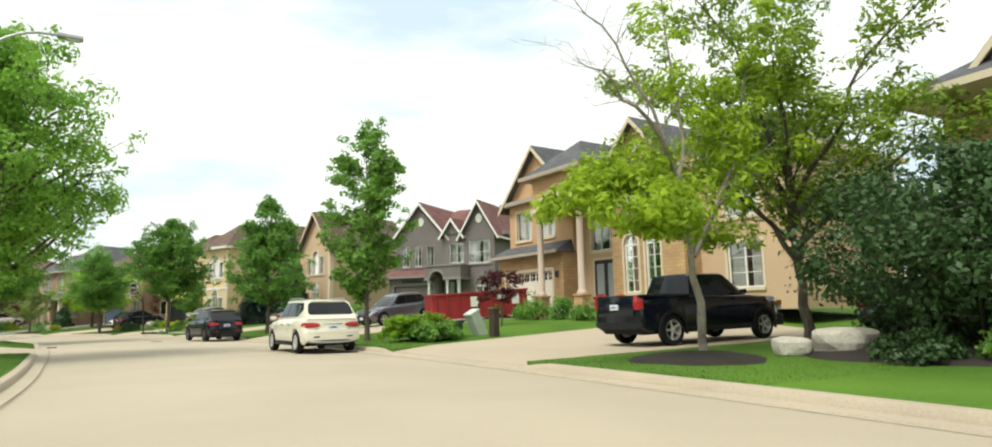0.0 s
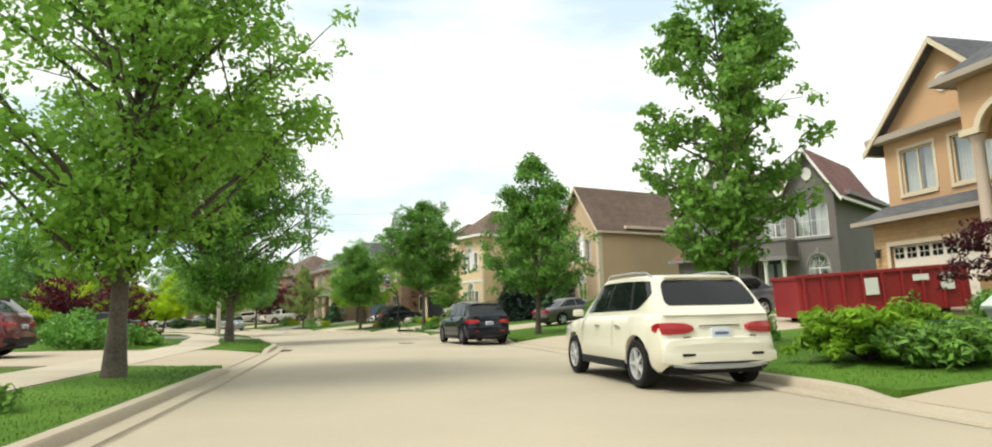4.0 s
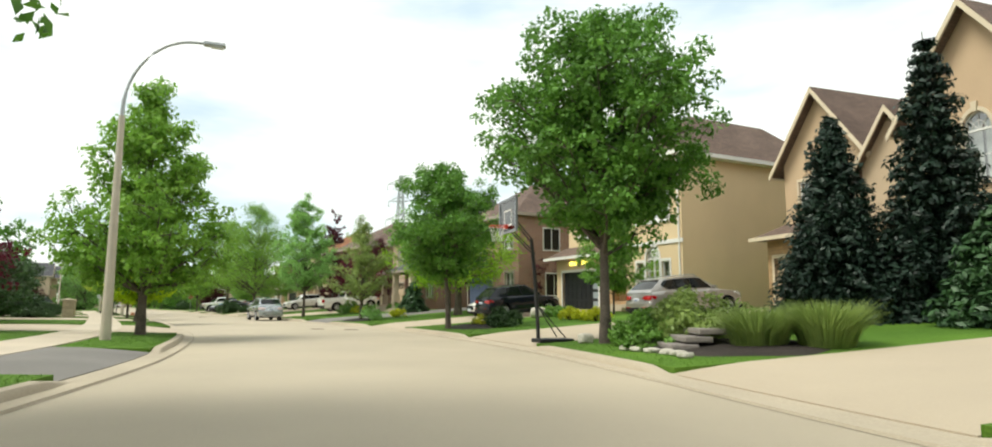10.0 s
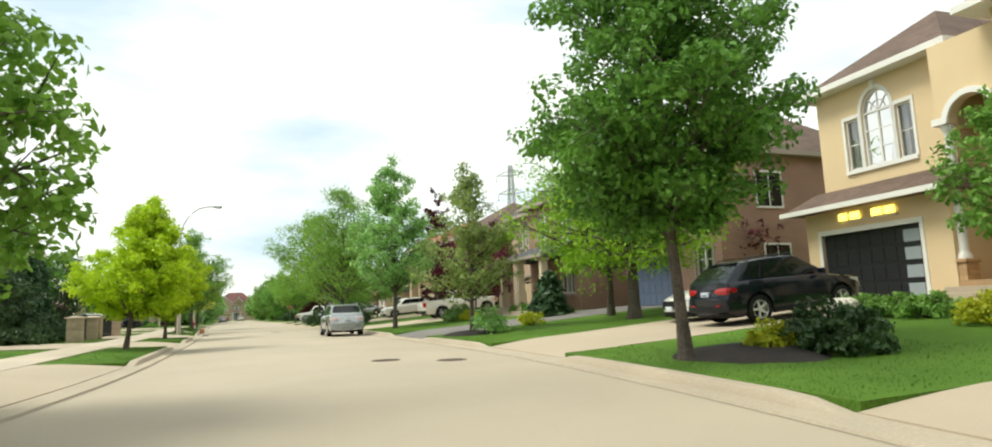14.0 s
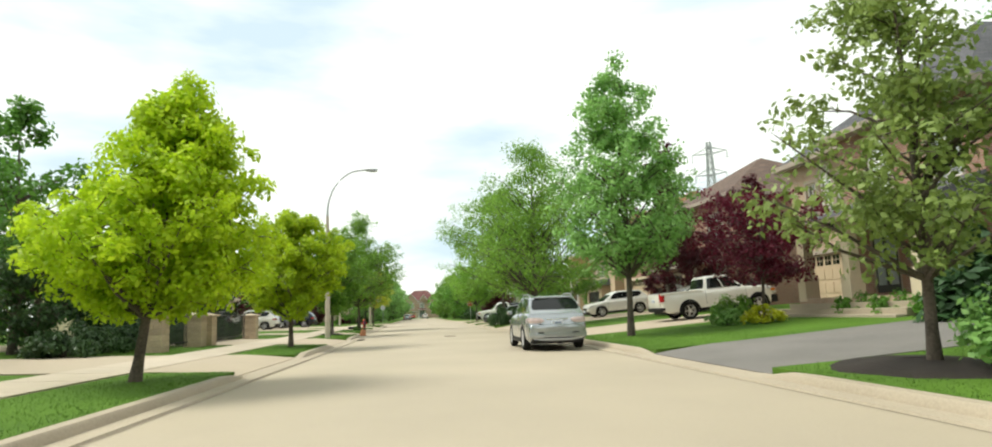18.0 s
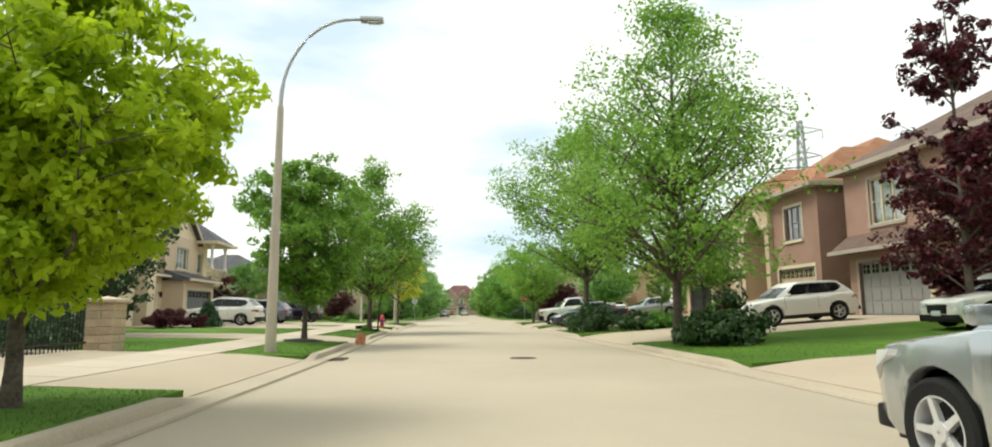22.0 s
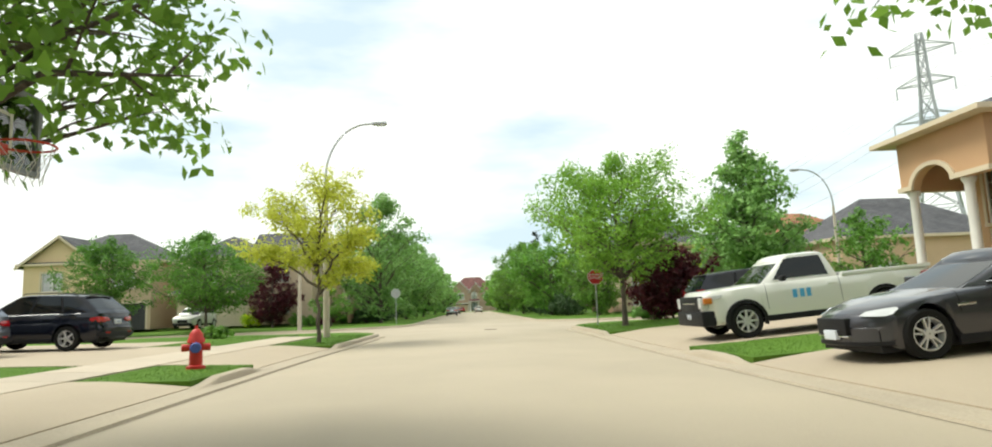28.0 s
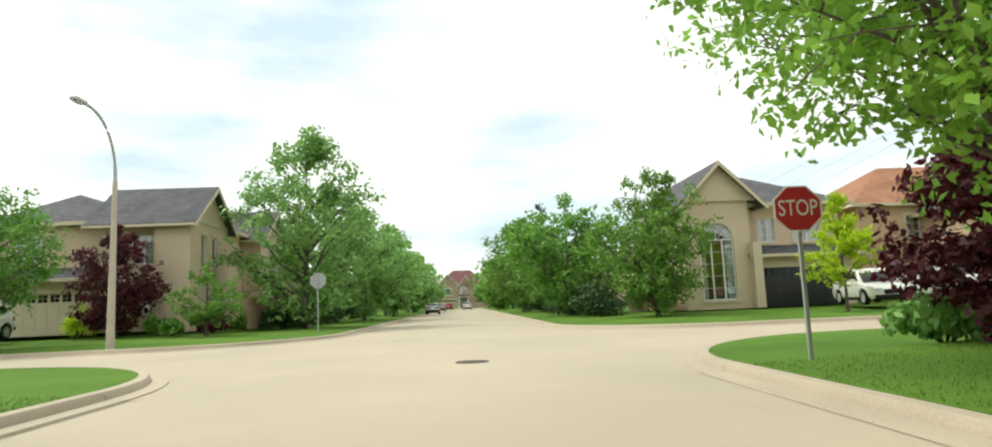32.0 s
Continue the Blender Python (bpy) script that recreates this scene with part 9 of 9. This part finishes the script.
bush("large rounded bright green garden shrub", 101.0, 12.0, 2.7, 1.95, "maple", 5200, 0.10, 14)
bush("large rounded bright green garden shrub", 99.0, 12.2, 2.6, 1.7, "maple", 4600, 0.10, 15)
conifer("dark green pyramidal spruce before the house", 114.0, 13.8, 6.5, 1.65, "dark_spruce", 30, 1, 0.13)
conifer("layered blue-green spruce before the house", 112.7, 15.7, 8.6, 1.8, "dark_spruce", 20, 2, 0.15)
conifer("small green spruce before the house", 110.6, 14.5, 3.2, 1.3, "spruce", 10, 3)
mulch_bed(111.6, 7.6, 2.8, 1.9, 0.12)
bush("spreading olive shrub in the stone bed", 112.6, 8.0, 3.0, 1.5, "olive", 5200, 0.08, 16)
bush("green shrub in the stone bed", 113.3, 6.9, 2.0, 1.0, "maple", 3000, 0.08, 17)
bush("low green cover in the stone bed", 112.2, 6.2, 1.6, 0.45, "maple", 1400, 0.07, 18)
tall_grass("tall ornamental grass clump in the stone bed", 110.6, 7.8, 2.4, 0.85, 1700, 1, "olive")
tall_grass("tall ornamental grass clump in the stone bed", 109.9, 8.8, 2.4, 0.9, 1700, 2, "olive")
for k in range(3):
    st = part("garden_step", Geo().rbox(-0.62, 0.62, -0.30, 0.30, 0.04 + 0.14 * k, 0.16 + 0.14 * k, 0.03), surface("flagstone", (0.24, 0.21, 0.19), 0.9, 0.25, 15, 2, 0.6))
    st.matrix_world = place(111.5, 6.5 + 0.34 * k, 75)
    tagged(st, "rough grey flagstone step in the bed", "stone step", "flagstone steps")
for k in range(6):
    boulder(110.2 + k * 0.42, 5.85 + 0.12 * math.sin(k), 0.34, 0.12, 20 + k, "small grey edging stone of the bed")
tree("linden street tree with dense dark green crown", 114.15, 6.25, 9.3, 2.85, 2.8, 0.15, "oval", "deep", 240, 36000, 0.13, 19, lump=0.35, spread=0.58, lean=(-0.025, 0), turn=0)
boulder(114.6, 5.9, 0.4, 0.28, 40)
tree("linden street tree with dense green crown", 125.5, 5.65, 7.4, 2.4, 2.1, 0.12, "round", "deep", 210, 30000, 0.115, 20, lump=0.45, spread=0.52, lean=(-0.05, 0), turn=0)
mulch_bed(125.3, 6.7, 1.7, 1.15, 0.14)
bush("rounded grey-green shrub on mulch", 124.7, 7.9, 2.0, 0.9, "shade", 3200, 0.07, 21)
bush("yellow-green shrub on dark mulch", 125.0, 7.0, 0.9, 0.65, "gold", 1200, 0.06, 22)
bush("dark low shrub on mulch", 124.0, 7.5, 1.4, 0.6, "shade", 2000, 0.07, 23)
boulder(128.0, 11.7, 1.0, 0.55, 41, "cut pale limestone block on the lawn")
for k, s in enumerate((122.6, 123.6, 124.6)):
    bush("bright yellow-green mounded shrub", s, 11.2, 1.3, 0.65, "gold", 1300, 0.07, 24 + k % 2, group="golden shrubs")
for k, s in enumerate((126.4, 127.2, 128.0)):
    bush("low clipped green hedge shrub", s, 12.2, 1.3, 0.7, "maple", 1300, 0.07, 26, group="hedge shrubs")
tree("small garden tree with layered green crown", 125.5, 14.3, 5.0, 1.8, 1.1, 0.08, "round", "maple", 120, 12000, 0.10, 27, stems=2)
bush("purple-brown garden shrub by the steps", 122.6, 14.4, 2.2, 1.5, "burgundy", 1500, 0.08, 28)
tree("spreading yellow-green tree with low tiered branches on the lawn", 135.6, 11.6, 6.0, 4.6, 1.6, 0.26, "umbrella", "lime_dark", 190, 18000, 0.11, 29, droop=0.5, lump=0.45)
tree("tall pale weeping tree on the lawn", 138.4, 12.6, 9.6, 3.2, 2.2, 0.16, "oval", "fresh", 130, 11000, 0.10, 129, droop=0.8, lump=0.5)
conifer("clipped dark green cone evergreen", 143.6, 12.6, 2.6, 0.9, "spruce", 12, 4)
tree("burgundy tree between the houses", 137.6, 19.5, 5.0, 2.0, 1.0, 0.1, "oval", "burgundy", 60, 4000, 0.11, 30)
mulch_bed(138.4, 6.2, 1.5, 1.0, 0.12)
tree("slim street tree with sparse olive-brown leaves", 138.1, 6.2, 6.8, 2.25, 1.5, 0.09, "pyramid", "olive", 130, 8000, 0.11, 31, lump=0.5, spread=0.45)
bush("small white-flowered green shrub on mulch", 137.3, 6.6, 1.3, 1.2, "fresh", 1200, 0.08, 32)
bush("low yellow-green shrub on the lawn", 139.0, 9.2, 1.2, 0.7, "gold", 1100, 0.07, 33)
for k, s in enumerate((145.6, 147.2, 148.8)):
    bush("clipped green foundation shrub", s, 13.6, 1.8, 0.9, "deep", 1500, 0.08, 34, group="foundation shrubs")
tree("burgundy japanese maple with spreading crown", 151.0, 11.5, 5.0, 2.7, 1.3, 0.09, "umbrella", "crimson", 110, 10000, 0.10, 35, stems=2)
bush("glossy green shrub under the maple", 151.4, 10.6, 2.0, 1.2, "maple", 2000, 0.08, 36)
bush("yellow-green mounded shrub on the lawn", 149.6, 10.6, 1.6, 0.7, "gold", 1300, 0.07, 37)
bush("low grey-green shrub on the lawn", 150.6, 9.8, 1.6, 0.7, "fresh", 1300, 0.07, 38)
tree("tall burgundy columnar tree behind the pickup", 163.1, 13.2, 10.6, 1.7, 0.6, 0.12, "oval", "burgundy", 130, 11000, 0.13, 39)
tree("dense dark burgundy tree behind the pickup", 165.2, 15.6, 5.8, 2.7, 0.3, 0.10, "round", "burgundy", 130, 14000, 0.12, 139, stems=2)
tree("burgundy tree in the gap beside the house", 160.6, 17.2, 7.4, 2.1, 0.6, 0.11, "oval", "burgundy", 120, 10000, 0.13, 141)
tree("tall pyramidal street tree with fresh green leaves", 150.7, 6.35, 10.3, 3.1, 2.5, 0.12, "pyramid", "fresh", 210, 16500, 0.14, 40, lump=0.2)
tree("broad street tree with light green crown", 166.1, 6.05, 11.9, 5.4, 2.4, 0.155, "pyramid", "bright", 230, 22000, 0.13, 41, lump=0.45)
bush("large dark green shrub on the lawn", 164.6, 6.7, 2.9, 1.7, "shade", 5200, 0.10, 42)
tree("tall street tree with light green crown", 179.3, 6.4, 11.6, 4.9, 3.0, 0.17, "round", "bright", 210, 24000, 0.14, 43, lump=0.5)
bush("large dark evergreen shrub near the kerb", 176.8, 6.0, 2.9, 1.65, "shade", 6500, 0.08, 44)
bush("rounded green shrub on the lawn", 175.6, 8.0, 2.4, 1.1, "shade", 2200, 0.09, 45)
bush("rounded green shrub on the lawn", 175.0, 9.2, 2.4, 1.0, "deep", 2200, 0.09, 46)
tree("small rounded clipped tree by the garage", 183.6, 12.2, 2.8, 1.0, 1.1, 0.06, "round", "deep", 50, 3500, 0.08, 47)
tree("spreading layered garden tree", 176.6, 11.8, 4.6, 2.8, 1.6, 0.10, "umbrella", "maple", 110, 10000, 0.10, 48, stems=2)
for k, s in enumerate((177.8, 179.2, 180.4)):
    bush("dark clipped hedge shrub", s, 14.4, 1.6, 1.1, "deep" if k != 1 else "burgundy", 1500, 0.08, 49 + k)
tree("leafy street tree with spreading crown at the corner", 201.55, 6.2, 7.5, 3.8, 2.3, 0.115, "round", "bright", 190, 17500, 0.125, 52, lump=0.5)
tree("dense burgundy shrub tree behind the street tree", 204.6, 9.2, 3.5, 2.15, 0.2, 0.09, "round", "burgundy", 170, 24000, 0.11, 53, stems=3, lump=0.4)
bush("pale-edged green shrub at the corner", 206.2, 8.6, 1.8, 1.0, "fresh", 1800, 0.1, 54)
tree("bright green maple in the side yard", 208.6, 14.9, 9.7, 3.8, 1.9, 0.15, "pyramid", "fresh", 230, 22000, 0.17, 55, lump=0.15)
tree("green tree in the side yard", 214, 24.5, 6.0, 3.0, 1.0, 0.13, "round", "deep", 90, 6000, 0.15, 56)

# ---- trees on the left ----
tree("leafy maple street tree on the verge", 85.3, -6.3, 11.2, 3.7, 2.1, 0.18, "oval", "bright", 220, 30000, 0.14, 60, lump=0.35, lean=(0.02, 0), turn=0)
bush("tuft of long grass at the post", 80.8, -6.2, 0.8, 0.5, "maple", 700, 0.06, 62)
tree("leafy street tree on the verge", 104.95, -6.5, 11.4, 4.1, 2.2, 0.2, "oval", "maple_dark", 280, 32000, 0.16, 63, lump=0.5, droop=0.4)
for k, (s, d, w, hh, lf) in enumerate(((97, -11, 3.6, 1.6, "deep"), (100.4, -12, 3.4, 1.7, "deep"), (93.8, -17.5, 3.2, 2.2, "burgundy"), (103.5, -12.5, 3.2, 1.5, "deep"), (84.6, -10.2, 1.6, 0.9, "deep"), (87, -11, 1.5, 0.8, "maple"),
                                       (99.5, -9.6, 1.3, 0.7, "maple"), (102.0, -9.8, 1.2, 0.7, "maple"), (106.6, -10.5, 2.0, 1.1, "burgundy"))):
    bush("clipped hedge shrub in the yard", s, d, w, hh, lf, 3200 if w > 3 else 1300, 0.09, 64 + k)
tree("burgundy plum tree in the yard", 126.0, -12.5, 5.2, 2.4, 0.9, 0.11, "round", "crimson", 90, 7000, 0.11, 74)
tree("burgundy plum tree in the yard", 117.0, -15.0, 4.6, 2.2, 0.9, 0.11, "round", "crimson", 90, 7000, 0.11, 75)
conifer("dark spruce behind the yard", 104.0, -20, 8.0, 2.4, "spruce", 18, 5)
tree("bright green tree behind the yard", 122.0, -15.5, 4.4, 2.2, 0.9, 0.1, "round", "lime", 80, 5000, 0.12, 76)
tree("maple street tree with pyramidal crown", 124.2, -6.0, 9.0, 3.2, 1.7, 0.15, "pyramid", "bright", 190, 20000, 0.15, 77)
tree("lime-green maple street tree", 142.0, -6.15, 5.9, 2.35, 1.4, 0.10, "pyramid", "lime", 230, 36000, 0.11, 78, lump=0.18, lean=(0.15, 0.0), turn=0)
tree("lime-green maple street tree", 154.3, -6.05, 5.35, 2.2, 1.3, 0.10, "oval", "lime", 200, 32000, 0.115, 79, lump=0.25)
tree("fresh green maple street tree", 169.0, -6.4, 6.7, 2.4, 1.6, 0.1, "oval", "bright", 180, 28000, 0.12, 80, lump=0.35)
mulch_bed(169.0, -6.4, 0.8, 0.8, 0.08)
tree("maple street tree with light airy crown", 181.35, -5.65, 10.2, 4.4, 2.3, 0.13, "pyramid", "bright", 210, 17000, 0.14, 81, lump=0.25)
bush("tuft of long grass at the trunk", 181.5, -5.8, 0.9, 0.4, "maple", 600, 0.06, 82)
locust("yellow honey locust street tree with open layered sprays", 198.7, -5.8, [[(0, 0, -0.15), (0.03, 0, 1.2), (0.0, 0.05, 2.4), (0.1, 0.0, 4.2), (0.0, 0.1, 6.0)]] + [
    [(0, 0, 1.75 + 0.2 * k), (math.cos(w) * 0.8, math.sin(w) * 0.8, 2.4 + 0.28 * k), (math.cos(w) * 1.6, math.sin(w) * 1.6, 2.75 + 0.34 * k), (math.cos(w) * r, math.sin(w) * r, 2.8 + 0.38 * k)]
    for k, (w, r) in enumerate([(2.399 * q + 0.9, 2.0 - 0.06 * q) for q in range(9)])], 0.09, "yellow", 11000, 0.08, 12, BARK, lambda p: 0.85 if p.z < 3.7 else 0.4, 1.0)
for k in range(6):
    conifer("narrow columnar cedar in the yard", 158.4 + 1.3 * k, -14.2 - 0.5 * (k % 2), 4.6 + 0.5 * (k % 3), 0.62, "spruce", 30, 10 + k % 3, 0.10, "cedar_tree")
for k, (s, d, hh, r, lf) in enumerate(((128, -17, 7.5, 3.2, "deep"), (137, -18, 8.6, 3.4, "deep"), (146, -18, 9.4, 3.2, "deep"), (152.5, -15, 9.2, 2.7, "deep"), (156, -19, 9.0, 3.0, "maple"), (160, -21, 8.0, 3.0, "olive"), (163, -17.5, 7.6, 2.6, "olive"), (166.5, -16, 8.2, 2.7, "deep"), (170.5, -17.5, 7.2, 2.5, "olive"), (174.8, -18.5, 6.8, 2.5, "deep"))):
    tree("dark leafy tree behind the yard", s, d, hh, r, 0.5, 0.14, "round", "maple_dark" if lf == "deep" else lf, 110, 7600, 0.17, 84 + k % 4)
for k, (s, d) in enumerate(((137.6, -12.6), (141.4, -12.9), (151.2, -13.4), (154.6, -13.2))):
    tree("dark bushy evergreen tree behind the fence", s, d, 3.9 + 0.3 * (k % 2), 2.0, 0.2, 0.09, "round", "shade", 100, 7000, 0.12, 150 + k % 2, stems=2)
for k in range(7):
    bush("dark clipped hedge by the fence", 149.6 + 2.3 * k, -11.6, 2.6, 1.3, "shade", 5200, 0.08, 88, group="hedge")
bush("dense rounded burgundy barberry mound", 181.4, -16.3, 3.6, 1.3, "burgundy", 9000, 0.07, 90)
tree("dark leafy evergreen tree in the yard", 171.4, -14.4, 6.6, 2.3, 0.4, 0.12, "oval", "shade", 130, 10000, 0.13, 158)
conifer("small clipped cone evergreen", 183.25, -15.3, 1.75, 0.62, "spruce", 22, 6, 0.07)
tree("rounded green tree in the yard", 221.6, -25.8, 6.8, 3.3, 1.2, 0.11, "round", "maple_dark", 160, 18000, 0.12, 91)
tree("rounded dark green tree in the yard", 221.5, -19.0, 7.1, 4.0, 1.5, 0.11, "round", "maple_dark", 200, 24000, 0.12, 92)
tree("burgundy tree in the yard", 197.5, -20.5, 4.2, 1.9, 0.8, 0.1, "round", "burgundy", 70, 4500, 0.11, 93)
bush("low green garden shrubs", 203.5, -11.5, 2.2, 0.6, "maple", 1500, 0.1, 94)
# beyond the side street
tree("burgundy tree by the corner house", 229.0, -16.6, 5.6, 2.2, 0.2, 0.1, "oval", "burgundy", 120, 13000, 0.12, 95)
tree("layered green garden tree by the corner house", 227.0, -11.4, 3.4, 1.7, 0.4, 0.09, "round", "maple", 70, 5000, 0.10, 96)
for k, (s, d, w, hh, lf) in enumerate(((229.4, -18.4, 1.6, 1.7, "lime"), (230, -12.2, 1.8, 1.2, "burgundy"), (233.5, -11.8, 1.8, 1.0, "deep"), (236, -11.6, 2.2, 1.2, "burgundy"), (229.4, -14.6, 1.4, 1.3, "maple"), (227.6, -13.2, 1.2, 0.8, "deep"))):
    bush("garden shrub by the corner house", s, d, w, hh, lf, 1600, 0.09, 97 + k)
tree("green tree at the edge of the side street", 210.0, -31, 7.0, 3.2, 1.0, 0.14, "round", "deep", 100, 8000, 0.15, 104)
for k in range(12):
    s = 234 + k * 11 + 2.6 * math.sin(k * 2.3)
    tree("tall silver maple in the street row", s, -8.4 - 1.4 * math.sin(k * 1.7), 11.8 - (k * 5 % 4) * 0.9, 4.6, 0.5, 0.17, "oval", "fresh", 150, 17000 if k < 3 else 2800, 0.19 if k < 3 else 0.45, 110 + (k % 3 if k < 3 else 3 + k % 2), group="street tree row")
for k in range(10):
    s = 239 + k * 12.5 + 3 * math.sin(k * 1.9)
    tree("leafy green tree in the street row", s, 7.8 + 1.2 * math.sin(k * 2.7), 8.2 + (k * 5 % 4) * 0.8, 4.2, 0.3, 0.16, "round", "maple" if k % 3 else "deep", 140, 15000 if k < 3 else 2800, 0.19 if k < 3 else 0.45, 120 + (k % 3 if k < 3 else 3 + k % 2), group="street tree row")
for k, (s, d, w, hh) in enumerate(((233.5, 8.6, 3.6, 2.4), (238, 9.4, 4.2, 2.8), (243.5, 8.8, 4.0, 2.6), (249, 9.2, 4.4, 2.8), (256, 8.8, 4.4, 2.6), (264, 9.0, 4.6, 2.8), (233.8, -9.6, 3.0, 1.5), (238.6, -10.2, 3.6, 2.4), (244, -9.8, 4.0, 2.6), (250.5, -10.0, 4.2, 2.6), (258, -9.8, 4.2, 2.6))):
    bush("dense dark hedge shrub under the street trees", s, d, w, hh, "shade", 3000, 0.13, 160 + k % 4, group="roadside hedge")
tree("drooping grey-green birch by the house", 228.0, 10.4, 7.6, 2.9, 0.2, 0.12, "oval", "maple", 180, 20000, 0.13, 130, droop=0.8)
tree("small fresh green tree on the far lawn", 223.4, 17.4, 5.2, 1.9, 1.2, 0.07, "pyramid", "lime", 90, 7500, 0.11, 131)
tree("thin dark pine beyond the street", 262, 4.0 + 5, 11, 2.4, 2.5, 0.15, "spire", "dark_spruce", 90, 5000, 0.2, 132)
for k, (s, d) in enumerate(((30, 14), (42, 18), (52, 12), (25, -14), (40, -16), (55, -12), (70, -14), (74, -22), (48, 30), (20, 30))):
    tree("leafy suburban tree behind the start of the drive", s, d, 8, 3.2, 1.4, 0.16, "oval", "maple", 70, 2200, 0.3, 140 + k % 2)

# wooden fences beyond the side street
FENCE = surface("fence_cedar", (0.30, 0.19, 0.12), 0.85, 0.25, 25, 2, 0.5, rand=0.15)
BOARD = Geo().rbox(-0.012, 0.012, -0.068, 0.068, 0.05, 1.78, 0.004).mesh("board")
BOARD.materials.append(FENCE)
for s0, s1, d in ((231, 242, -10.8), (231, 241, 12.2)):
    fe = thing("wooden_fence", place((s0 + s1) / 2, d), "weathered cedar board fence", "fence", "board fences")
    L2 = (s1 - s0) / 2
    part("rail", Geo().rbox(0.014, 0.06, -L2, L2, 0.35, 0.44, 0.01).rbox(0.014, 0.06, -L2, L2, 1.4, 1.49, 0.01), FENCE, fe)
    for k in range(int((s1 - s0) / 0.145)):
        o = part("board", BOARD, None, fe)
        o.matrix_local = pose(0, -L2 + 0.07 + k * 0.145, 0)
